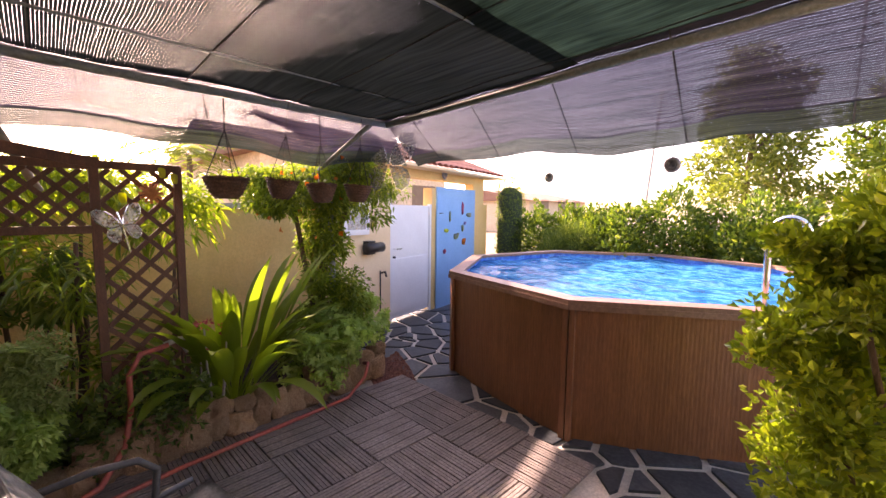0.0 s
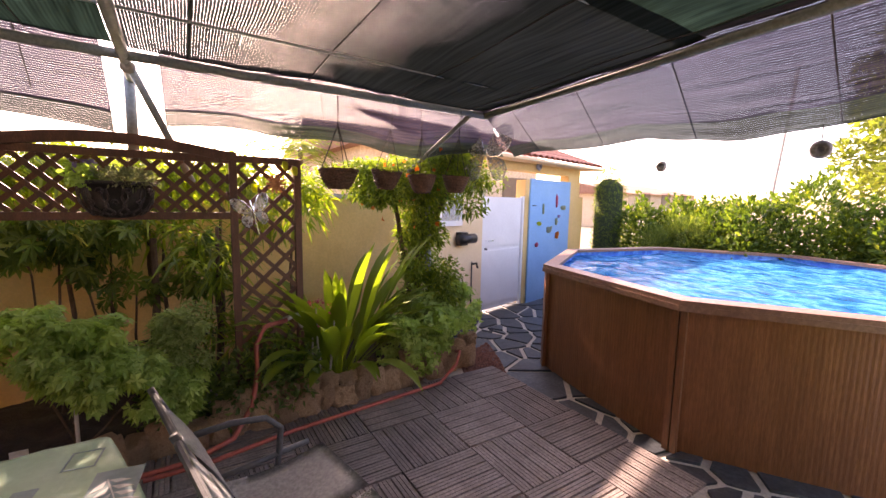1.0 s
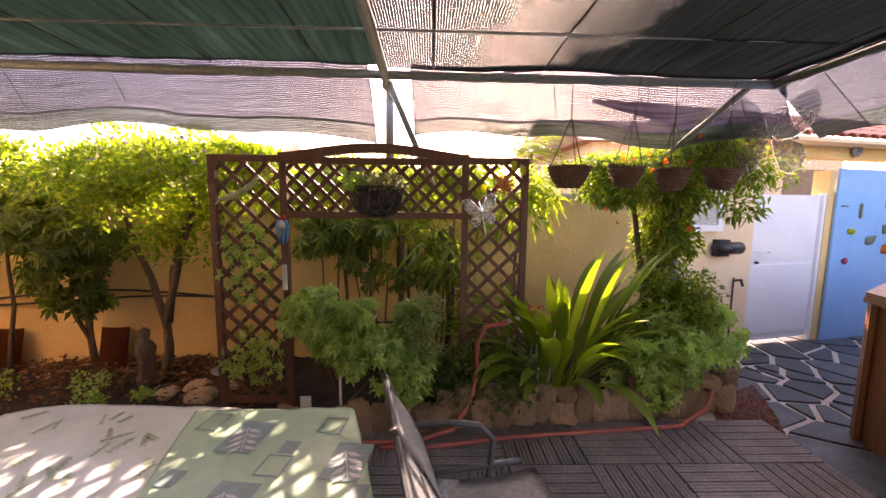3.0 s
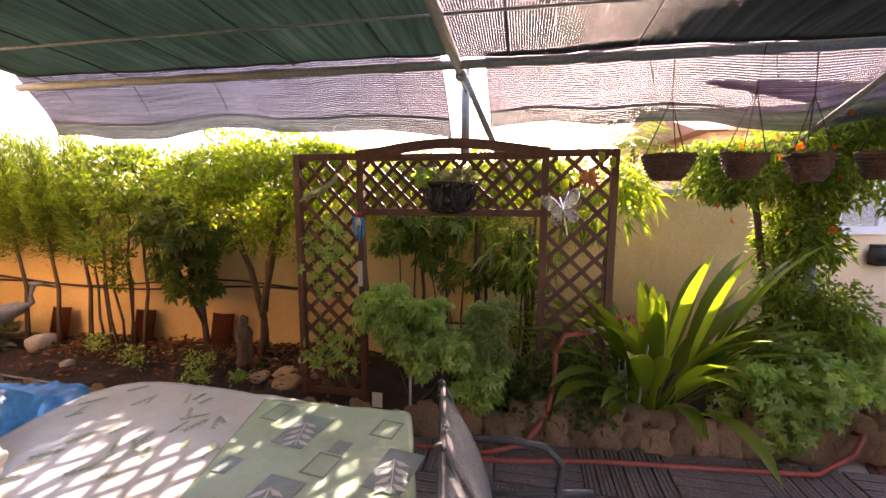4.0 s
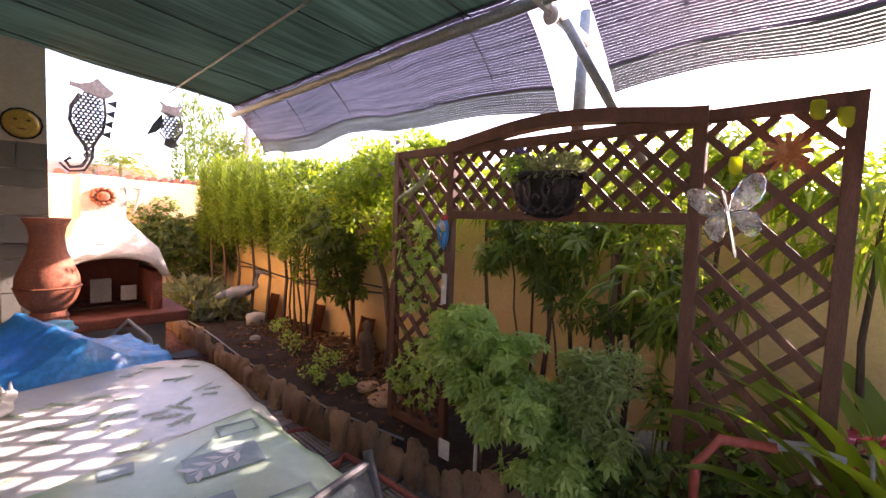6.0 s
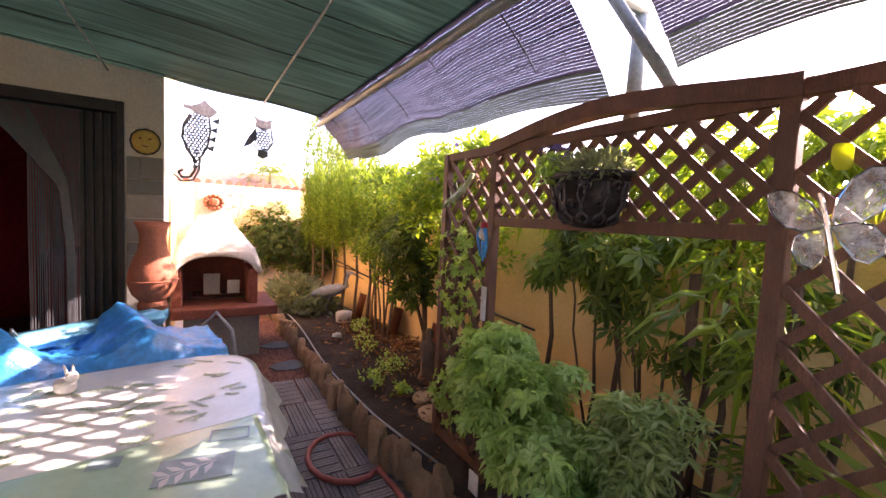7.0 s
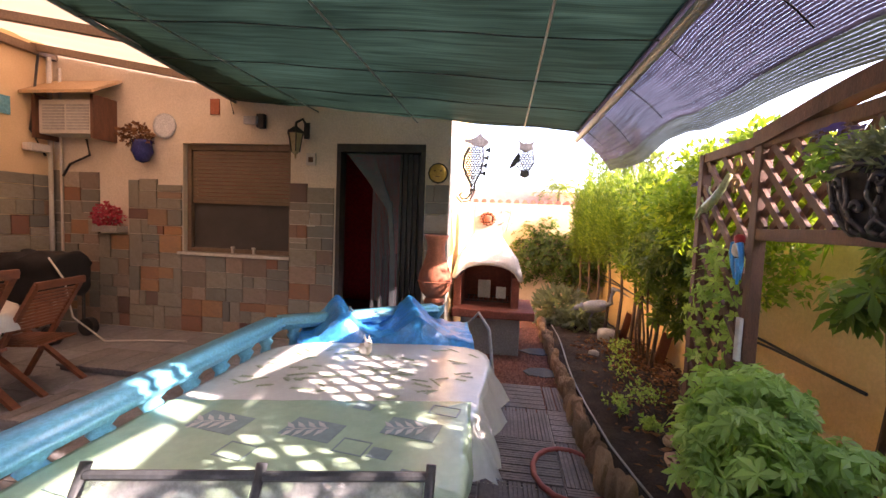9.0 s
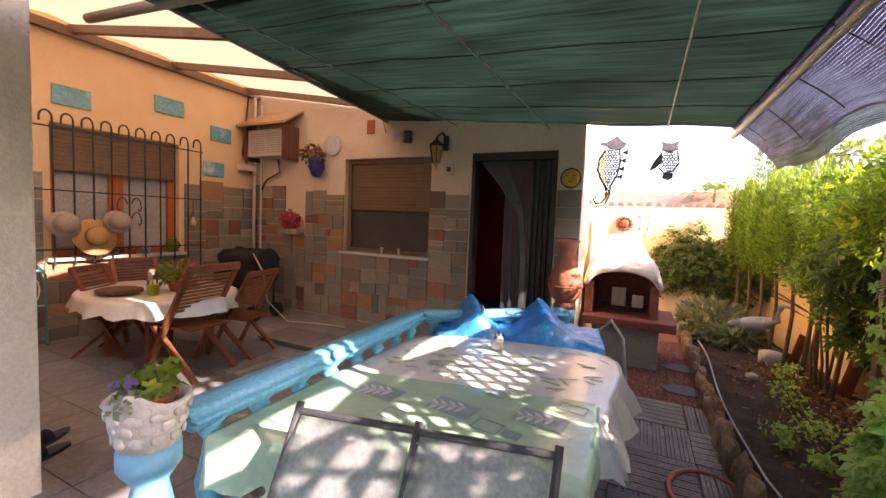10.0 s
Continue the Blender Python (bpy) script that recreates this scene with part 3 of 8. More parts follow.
# ---- house ----
HY = -2.884
bm = B()
wall_with_openings(bm, -1.63, 2.8, -0.05, 3.08, [(-1.387, -0.49, -0.05, 2.14), (0.003, 1.215, 0.985, 2.13)], lambda u, w, z: Vector((u, HY - 0.22 * w, z)))
wall_house = solo("wall_house", bm, M["stucco_cream"], "cream roughcast house wall with slate cladding below", "wall", kind="structure")
bm = B()
box(bm, -1.63, -1.45, -5.35, HY - 0.22, -0.05, 3.0)
solo("wall_house_side", bm, M["stucco_yellow"], "ochre side wall of the house", "wall", kind="structure")
bm = B()
wall_with_openings(bm, HY - 0.22, 1.6, -0.05, 3.25, [(-1.80, -0.62, 0.92, 2.18)], lambda u, w, z: Vector((2.8 + 0.22 * w, u, z)))
wall_east = solo("wall_east", bm, M["stucco_peach"], "peach rendered house wall with a barred window", "wall", kind="structure")
bm = B()
box(bm, 0.16, 0.62, 0.42, 0.95, -0.05, 2.9, 0.012)
solo("pillar", bm, M["stucco_cream"], "thick cream roughcast porch pillar", "pillar", kind="structure")
bm = B()
box(bm, 0.62, 3.0, 1.2, 1.4, -0.05, 3.2)
solo("wall_porch", bm, M["stucco_peach"], "peach wall closing the porch", "wall", kind="structure")
# room behind the door
bm = B()
for q in ((-1.6, 1.4, -5.3, -5.2, 0.0, 2.6), (1.3, 1.4, -5.2, -3.1, 0.0, 2.6), (-1.44, 1.3, -5.2, -3.11, 2.5, 2.6)):
    box(bm, *q)
solo("wall_room", bm, M["dark_room"], "dark red walls of the room behind the door", "wall", kind="structure")
bm = B()
box(bm, -1.44, 1.3, -5.2, -3.105, 0.0, 0.12)
solo("floor_room", bm, M["patio_tile"], "dim tiled room floor", "floor", kind="structure")

# ---- pool ----
PC, PR = Vector((-1.765, 4.506, 0)), 1.80
NP = 8
va = [radians(-80.1 + 45 * k) for k in range(NP)]
pv = lambda r, k, z: Vector((PC.x + r * math.cos(va[k % NP]), PC.y + r * math.sin(va[k % NP]), z))
pool = thing("swimming_pool", PC, "above-ground pool with brown wood-look panels, full of water", "pool")
PZ = 0.93
for k in range(NP):
    bm = B()
    a, b = pv(PR, k, 0), pv(PR, k + 1, 0)
    out = ((a + b) / 2 - PC).normalized()
    n = 110
    for i in range(n + 1):
        t = i / n
        bow = out * (0.028 * math.sin(math.pi * t) + 0.0009 * (i % 2))
        for z in (0.0, PZ):
            bm.verts.new(a.lerp(b, t) + bow + Vector((0, 0, z)))
    bm.verts.ensure_lookup_table()
    for i in range(n):
        bm.faces.new([bm.verts[2 * i + j] for j in (0, 2, 3, 1)])
    part("panel", bm, M["pool_wood"], pool)
    bm = B()
    o = (pv(1, k, 0) - PC).normalized()
    s = Vector((-o.y, o.x, 0))
    for off in (-0.022, 0.022):
        c = pv(PR + 0.012, k, 0) + s * off
        bar(bm, c, c + Vector((0, 0, PZ)), 0.036, 0.03, o)
    part("upright", bm, M["pool_wood"], pool)
    bm = B()
    quad = [pv(PR - 0.09, k, 0), pv(PR + 0.05, k, 0), pv(PR + 0.05, k + 1, 0), pv(PR - 0.09, k + 1, 0)]
    prism(bm, [(q.x, q.y) for q in quad], PZ, PZ + 0.03)
    quad = [pv(PR + 0.03, k, 0), pv(PR + 0.055, k, 0), pv(PR + 0.055, k + 1, 0), pv(PR + 0.03, k + 1, 0)]
    prism(bm, [(q.x, q.y) for q in quad], PZ - 0.035, PZ + 0.0)
    part("coping", bm, M["pool_rim"], pool, "pinkish-brown rim board")


def poly_r(th, apothem):
    """Radius of the octagon with this apothem in direction th."""
    q = (th - va[0]) % (2 * math.pi / NP) - math.pi / NP
    return apothem / math.cos(q)


bm = B()
rings = [[bm.verts.new((PC.x + poly_r(th, ap) * math.cos(th), PC.y + poly_r(th, ap) * math.sin(th), z)) for th in [va[0] + 2 * math.pi * j / 64 for j in range(64)]] for ap, z in ((1.625, PZ - 0.002), (1.615, 0.04), (0.02, 0.02))]
for a, b in zip(rings, rings[1:]):
    for j in range(64):
        bm.faces.new((a[j], a[(j + 1) % 64], b[(j + 1) % 64], b[j]))
part("liner", bm, M["liner"], pool, "bright blue vinyl liner", True)
m, nt, ns, ln, bs = nodes_of("water")
# base colour carries painted light: thin pale bands for bright lines on the ripples
ln.new(ramp(nt, noise_node(nt, 4.0, 4, 0.6, (1.0, 2.2, 1.0)), [(0.36, (0.0, 0.085, 0.22)), (0.46, (0.0, 0.15, 0.34)), (0.53, (0.06, 0.33, 0.52)), (0.57, (0.0, 0.16, 0.35)), (0.66, (0.0, 0.10, 0.25))]), bs.inputs["Base Color"])
bs.inputs["Roughness"].default_value = 0.02
bs.inputs["IOR"].default_value = 1.1
bs.inputs["Specular IOR Level"].default_value = 0.0
bs.inputs["Transmission Weight"].default_value = 0.3
wb = ns.new("ShaderNodeBump")
wb.inputs["Strength"].default_value, wb.inputs["Distance"].default_value = 0.45, 0.05
ln.new(noise_node(nt, 5.0, 3, 0.5, (1.0, 1.8, 1.0)), wb.inputs["Height"])
ln.new(wb.outputs[0], bs.inputs["Normal"])
gl = ns.new("ShaderNodeBsdfGlossy")
gl.inputs["Roughness"].default_value = 0.02
ln.new(wb.outputs[0], gl.inputs["Normal"])
mx = ns.new("ShaderNodeMixShader")
mx.inputs[0].default_value = 0.08
ln.new(bs.outputs[0], mx.inputs[1])
ln.new(gl.outputs[0], mx.inputs[2])
ln.new(mx.outputs[0], ns["Material Output"].inputs[0])
M["water"] = m
me = bpy.data.meshes.new("water")
bm = B()
nr, na = 64, 144
rings = [[bm.verts.new((PC.x + poly_r(th, 0.002 + 1.614 * i / nr) * math.cos(th), PC.y + poly_r(th, 0.002 + 1.614 * i / nr) * math.sin(th), 0)) for th in [va[0] + 2 * math.pi * j / na for j in range(na)]] for i in range(nr + 1)]
for a, b in zip(rings, rings[1:]):
    for j in range(na):
        bm.faces.new((a[j], a[(j + 1) % na], b[(j + 1) % na], b[j]))
for v in bm.verts:
    v.co.z = PZ - 0.05 + 0.012 * noise.noise(Vector((v.co.x * 6, v.co.y * 6, 1))) + 0.03 * noise.noise(Vector((v.co.x * 2.6, v.co.y * 2.6, 4)))
w = part("water", bm, M["water"], pool, "clear rippled water", True)
w.visible_shadow = False
bm = B()
pts = [(-0.55, 3.46, 0.45), (-0.545, 3.42, 1.40)] + [(-0.455 - 0.09 * math.cos(a), 3.42, 1.40 + 0.10 * math.sin(a)) for a in [math.pi * i / 10 for i in range(1, 10)]] + [(-0.365, 3.42, 1.40), (-0.30, 3.18, 0.0)]
tube(bm, pts, 0.02, 10)
lad = thing("pool_ladder", (-0.45, 3.4, 0), "bent steel tube pool ladder over the rim", "ladder")
part("rail", bm, M["chrome"], lad, "", True)

# ---- pergola: frame and shade nets ----


def net(name, f, nu, nv, su, sv, material, label, parent=None, sag=0.02):
    """A sheet of net; f(s, t) places it, threads run along u, widths in metres."""
    me = bpy.data.meshes.new(name)
    vs, fs, uv = [], [], []
    for i in range(nu + 1):
        for j in range(nv + 1):
            p = Vector(f(i / nu, j / nv))
            p.z += sag * noise.noise(Vector((p.x * 1.4, p.y * 1.4, 3))) + sag * 0.5 * noise.noise(Vector((p.x * 4, p.y * 4, 8)))
            vs.append(p)
            uv.append((su * i / nu, sv * j / nv))
    for i in range(nu):
        for j in range(nv):
            a = i * (nv + 1) + j
            fs.append((a, a + nv + 1, a + nv + 2, a + 1))
    me.from_pydata([tuple(v) for v in vs], [], fs)
    lay = me.uv_layers.new(name="UVMap")
    for l in me.loops:
        lay.data[l.index].uv = uv[l.vertex_index]
    return link_mesh(name, me, material, parent, label, True)


def roof_z(x, y):
    k = (x + 2.8) / 3.46
    return (2.2 + 0.05 * (2.24 - y) / 5.14) * (1 - k) + (2.30 + 0.26 * (2.24 - y) / 5.14) * k


pergola = thing("pergola", (-2.8, 0, 0), "steel pergola roofed with green reed-look shade netting", "pergola")


def roof_edge(y):
    """East edge of the roof, slanting in from the house corner."""
    return 0.62 - 0.67 * min(1.0, (y + 2.9) / 2.9)


def roof_net(name, x0, x1, y0, y1, mat, label, dz=0.0):
    def f(s, t):
        y = y0 + (y1 - y0) * t
        x = x0 + ((roof_edge(y) if x1 is None else x1) - x0) * s
        return x, y, roof_z(x, y) + dz
    net(name, f, 36, 30, 3.4 if x1 is None else abs(x1 - x0), abs(y1 - y0), M[mat], label, pergola)


roof_net("net", -2.80, -1.20, 0.02, 2.24, "net_roof_open", "worn thin netting letting light through")
roof_net("net", -1.32, None, -0.1, 2.26, "net_roof", "dense dark green netting", 0.02)
roof_net("net", -2.80, None, -2.90, -0.01, "net_roof", "dense dark green netting", 0.015)


def side_flap(y0, y1, yb0, yb1, t0, t1, off):
    def f(s, t):
        t = t0 + (t1 - t0) * t
        bottom = 0.035 * t * math.sin(7 * s + y0) + 0.02 * t * math.sin(17 * s)
        return (-2.775 - 0.375 * t - 0.04 * math.sin(t * 3.1) - off, (y0 + (y1 - y0) * s) * (1 - t) + (yb0 + (yb1 - yb0) * s) * t, (roof_z(-2.78, y0 + (y1 - y0) * s) + 0.02) * (1 - t) + (1.915 + 0.03 * max(0.0, -1.0 - (yb0 + (yb1 - yb0) * s))) * t + bottom)
    return f


def front_flap(t0, t1, off):
    def f(s, t):
        t = t0 + (t1 - t0) * t
        bottom = 0.03 * t * math.sin(9 * s) + 0.015 * t * math.sin(23 * s)
        return ((-2.80 + 3.46 * s) * (1 - t) + (-3.15 + 3.9 * s) * t, 2.19 + 0.68 * t + off, 2.225 + 0.1 * s - (0.295 + 0.1 * s) * t + bottom)
    return f


for y0, y1, yb0, yb1 in ((-2.93, -0.06, -3.15, -0.06), (0.17, 2.30, 0.18, 2.75)):
    net("flap", side_flap(y0, y1, yb0, yb1, 0.0, 0.77, 0.0), 40, 12, y1 - y0, 0.37, M["net_flap"], "pale translucent net flap hanging outwards", pergola, 0.03)
    net("hem", side_flap(y0, y1, yb0, yb1, 0.75, 1.02, 0.006), 40, 4, y1 - y0, 0.13, M["net_hem"], "greenish doubled hem", pergola, 0.03)
net("flap", front_flap(0.0, 0.80, 0.0), 44, 12, 3.5, 0.56, M["net_flap"], "pale translucent net flap hanging outwards", pergola, 0.03)
net("hem", front_flap(0.78, 1.02, 0.006), 44, 4, 3.5, 0.16, M["net_hem"], "greenish doubled hem", pergola, 0.03)
for k in range(6):
    s = (k + 0.5) / 6
    bm = B()
    f = front_flap(0.0, 1.0, -0.004)
    tube(bm, [f(s, i / 6) for i in range(7)], 0.004, 4)
    part("seam", bm, M["black_iron"], pergola)
for y0, y1, yb0, yb1, n in ((-2.93, -0.06, -3.15, -0.06, 5), (0.17, 2.30, 0.18, 2.75, 4)):
    f = side_flap(y0, y1, yb0, yb1, 0.0, 1.0, -0.004)
    for k in range(n):
        bm = B()
        tube(bm, [f((k + 0.5) / n, i / 6) for i in range(5)], 0.0035, 4)
        part("seam", bm, M["black_iron"], pergola)
for k in range(9):
    y = -2.7 + 0.6 * k
    bm = B()
    tube(bm, [(x, y, roof_z(x, y) - 0.008 - 0.006 * math.sin(x * 6 + k)) for x in [-2.79 + (roof_edge(y) + 2.79) * i / 10 for i in range(11)]], 0.0035, 4)
    part("wire", bm, M["black_iron"], pergola)
for name, p0, p1, r in (("beam", (-2.80, -2.95, 2.21), (-2.80, 2.27, 2.17), 0.024), ("beam", (-2.82, 2.25, 2.17), (0.66, 2.25, 2.28), 0.024), ("beam", (-3.2, 0.03, 2.16), (0.6, 0.03, 2.42), 0.026),
                        ("beam", (0.62, -2.88, 2.55), (-0.05, 0.0, 2.38), 0.016), ("beam", (-0.05, 0.0, 2.38), (-0.05, 2.25, 2.26), 0.016), ("post", (-3.17, 0.02, 1.72), (-3.2, 0.02, 2.3), 0.028), ("brace", (-2.95, 0.05, 2.16), (-3.25, 0.3, 1.6), 0.02),
                        ("post", (-3.42, 2.12, 0.0), (-3.42, 2.12, 2.12), 0.03), ("brace", (-2.80, 2.1, 2.15), (-3.3, 1.85, 1.75), 0.018), ("batten", (-2.3, -2.85, 2.25), (-2.3, 2.2, 2.22), 0.006), ("batten", (-1.3, -2.85, 2.34), (-1.3, 2.2, 2.25), 0.006), ("batten", (-0.3, -2.85, 2.44), (-0.3, 2.2, 2.27), 0.006),
                        ("post", (0.66, 2.25, 0.0), (0.66, 2.25, 2.3), 0.035)):
    bm = B()
    tube(bm, [p0, p1], r, 10)
    part(name, bm, M["steel_green"], pergola, "", True)
# translucent sheet roof over the patio
m, nt, ns, ln, bs = nodes_of("polycarbonate")
bs.inputs["Base Color"].default_value = (0.6, 0.47, 0.36, 1)
bs.inputs["Roughness"].default_value = 0.5
tl = ns.new("ShaderNodeBsdfTranslucent")
tl.inputs[0].default_value = (0.27, 0.18, 0.11, 1)
mx = ns.new("ShaderNodeMixShader")
mx.inputs[0].default_value = 0.7
ln.new(bs.outputs[0], mx.inputs[1])
ln.new(tl.outputs[0], mx.inputs[2])
ln.new(mx.outputs[0], ns["Material Output"].inputs[0])
M["poly"] = m
porch = thing("porch_roof", (1.8, -1, 3.0), "translucent corrugated sheet porch roof on metal rafters", "porch roof")
net("sheet", lambda s, t: (-0.15 + 3.0 * s, HY + 0.02 + 4.4 * t, 2.604 + 0.536 * s + 0.008 * math.sin(90 * t)), 8, 120, 3.0, 4.4, M["poly"], "milky translucent sheet", porch, 0.0)
for y in (-2.7, -1.75, -0.8, 0.15, 1.1):
    bm = B()
    bar(bm, (-0.1, y, 2.553), (2.8, y, 3.07), 0.06, 0.07)
    part("rafter", bm, M["shutter"], porch)
bm = B()
bar(bm, (2.76, HY, 3.03), (2.76, 1.4, 3.03), 0.06, 0.08)
part("ledger", bm, M["shutter"], porch)
bm = B()
tube(bm, [(0.60 - 0.67 * i / 8, HY + 2.88 * i / 8, 2.575 - 0.17 * i / 8 + 0.006 * (i % 2)) for i in range(9)], 0.014, 6)
part("edge_strip", bm, M["render_white"], pergola, "pale batten along the roof edge")

# ---- lattice arch ----
LX = -3.11
arch = thing("garden_trellis", (LX, -0.1, 0.03), "dark brown wooden trellis arch with diamond lattice", "trellis")


def lattice(parent, y0, y1, z0, z1, step=0.105, w=0.026):
    """Crossed laths, cut to the rectangle, one bar a lath."""
    for sgn, x in ((1, LX - 0.008), (-1, LX + 0.008)):
        k0 = -(z1 - z0) if sgn > 0 else 0
        c = k0 + step * 0.5
        while c < (y1 - y0) + (0 if sgn > 0 else (z1 - z0)):
            # line y - y0 = c + sgn * (z - z0)
            lo, hi = 0.0, z1 - z0
            if sgn > 0:
                lo, hi = max(lo, -c), min(hi, (y1 - y0) - c)
            else:
                lo, hi = max(lo, c - (y1 - y0)), min(hi, c)
            if hi - lo > 0.03:
                b_ = B()
                bar(b_, (x, y0 + c + sgn * lo, z0 + lo), (x, y0 + c + sgn * hi, z0 + hi), w, 0.014, (1, 0, 0))
                part("lath", b_, M["dark_wood"], parent)
            c += step * 1.414


for y in (-1.105, -0.655, 0.515, 0.905):
    bm = B()
    box(bm, LX - 0.022, LX + 0.022, y - 0.022, y + 0.022, 0.03 if y < 0 else 0.08, 1.77, 0.004)
    part("post", bm, M["dark_wood"], arch)
for y0, y1, z in ((-1.105, -0.655, 1.75), (0.515, 0.905, 1.75), (-0.655, 0.515, 1.395), (-0.655, 0.515, 1.74), (-1.105, -0.655, 0.13), (0.515, 0.905, 0.2)):
    bm = B()
    box(bm, LX - 0.018, LX + 0.018, y0 + 0.02, y1 - 0.02, z - 0.022, z + 0.022, 0.004)
    part("rail", bm, M["dark_wood"], arch)
bm = B()
prev = None
n = 24
ring = []
for i in range(n + 1):
    s = i / n
    y = -0.68 + 1.22 * s
    z = 1.757 + 0.066 * math.sin(math.pi * s) ** 1.3
    ring.append([bm.verts.new((LX + dx, y, z + dz)) for dx, dz in ((-0.03, -0.03), (0.03, -0.03), (0.03, 0.028), (-0.03, 0.028))])
for a, b in zip(ring, ring[1:]):
    for j in range(4):
        bm.faces.new((a[j], a[(j + 1) % 4], b[(j + 1) % 4], b[j]))
bm.faces.new(ring[0])
bm.faces.new(ring[-1][::-1])
part("arched_beam", bm, M["dark_wood"], arch)
lattice(arch, -1.085, -0.675, 0.15, 1.73, 0.1)
lattice(arch, 0.535, 0.885, 0.22, 1.73, 0.1)
lattice(arch, -0.635, 0.495, 1.417, 1.72, 0.075)

# ---- outdoor table with cloths ----


def draped(name, outline, z, drop, material, label, wave=0.03, flare=1.0):
    """A cloth over a table: flat top by outline, then a wavy skirt."""
    bm = B()
    n = len(outline)
    c = Vector((sum(p[0] for p in outline) / n, sum(p[1] for p in outline) / n, 0))
    rows = []
    for ring_i, (k, dz) in enumerate(((0.5, 0.0), (0.96, 0.0), (1.0, -0.004), (1.012, -0.03), (1 + 0.03 * flare, -0.5 * drop), (1 + 0.05 * flare, -drop))):
        row = []
        for i, p in enumerate(outline):
            d = Vector((p[0], p[1], 0)) - c
            wv = wave * math.sin(i * 1.9) * max(0.0, -dz) / max(drop, 0.01) + 0.012 * noise.noise(Vector((i * 0.7, dz * 9, 1)))
            q = c + d * k + d.normalized() * wv
            row.append(bm.verts.new((q.x, q.y, z + dz + (0.03 * noise.noise(Vector((i * 0.5, 3, 3))) if ring_i == 5 else 0) + (0.003 * noise.noise(Vector((i * 1.1, ring_i, 9))) if ring_i < 2 else 0))))
        rows.append(row)
    for a, b in zip(rows, rows[1:]):
        for i in range(n):
            bm.faces.new((a[i], a[(i + 1) % n], b[(i + 1) % n], b[i]))
    bm.faces.new(rows[0])
    return solo(name, bm, material, label, "tablecloth", smooth=True)


def rounded(poly, r, seg=6, dense=0.07):
    """Corner-rounded polygon, with points spread along its sides."""
    pts = []
    n = len(poly)
    for i in range(n):
        p, a, b = Vector(poly[i]), Vector(poly[i - 1]), Vector(poly[(i + 1) % n])
        rr = r[i]
        u, v = (a - p).normalized(), (b - p).normalized()
        for k in range(seg + 1):
            t = k / seg
            pts.append(p + u * rr * (1 - t) ** 2 + v * rr * t ** 2)
    out = []
    for i, p in enumerate(pts):
        q = pts[(i + 1) % len(pts)]
        m_ = max(1, int((q - p).length / dense))
        out += [tuple(p.lerp(q, k / m_)) for k in range(m_)]
    return out


TZ = 0.62
table = thing("garden_table", (-1.45, -0.6, 0), "pair of joined garden tables under tablecloths", "table")
bm = B()
prism(bm, rounded([(-2.05, -0.03), (-2.03, -1.5), (-0.9, -1.28), (-0.9, 0.28)], [0.05, 0.35, 0.35, 0.05]), TZ - 0.035, TZ - 0.006)
part("tabletop", bm, M["grey_plastic"], table)
for x, y in ((-1.95, -0.2), (-1.0, 0.05), (-1.9, -1.3), (-1.05, -1.15)):
    bm = B()
    bar(bm, (x, y, 0), (x, y, TZ - 0.03), 0.05, 0.05, (1, 0, 0))
    part("leg", bm, M["grey_plastic"], table)
draped("white_tablecloth", rounded([(-2.08, -0.5), (-2.14, -1.56), (-0.82, -1.3), (-0.82, -0.35)], [0.02, 0.42, 0.3, 0.02]), TZ, 0.20, M["cloth_white"], "white plastic tablecloth printed with small green leaves", 0.05, 2.2)
draped("green_tablecloth", rounded([(-2.07, -0.03), (-2.05, -0.68), (-0.82, -0.42), (-0.83, 0.34)], [0.03, 0.02, 0.02, 0.03]), TZ + 0.006, 0.20, M["cloth_green"], "pale green plastic tablecloth printed with squares and leaf motifs", 0.02, 0.35)

# ---- planting, first the large masses ----
plant("hedge", (-0.5, 6.8, 0), "tall bright green clipped hedge behind the pool", "hedge",
      [(x, 6.75 + 0.25 * math.sin(x * 3), 0.76 + 0.12 * math.sin(x * 5), 0.55, 0.5, 0.85 + 0.1 * math.sin(x * 2.3), 5200) for x in [-4.25 + 0.55 * i for i in range(15)]], 0.085, 0.5, M["leaf_glossy"], fill=0.25, kind="stuff")
plant("column_cypress", (-4.58, 6.3, 0), "dense clipped green cypress column", "tree", [(-4.58, 6.3, 0.2 + 0.213 * k, 0.24, 0.24, 0.22, 2600) for k in range(9)], 0.032, 0.25, M["leaf_hedge"], [((-4.58, 6.3, 0), (-4.58, 6.3, 0.6))], 0.05, up=1.2, fill=0.2)
# solid dark core added inside the column, standing in for shade between its leaves
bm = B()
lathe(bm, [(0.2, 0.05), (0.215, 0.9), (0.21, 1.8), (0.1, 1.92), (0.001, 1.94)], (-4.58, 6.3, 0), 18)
part("inner_foliage", bm, surface("core_shade", (0.02, 0.04, 0.012), (0.05, 0.085, 0.025), 0.8, 20, 90, 1.0, 0.03), [o for o in scene.objects if o.name == "column_cypress"][0], "", True)
plant("rosemary_bush", (-3.4, 6.3, 0), "grey-green rosemary bush in front of the hedge", "shrub", tufts((-3.4, 6.3, 0.8), (0.42, 0.3, 0.62), 16, 4200, 0.4, 61), 0.10, 0.10, M["leaf_dark"], up=1.5)
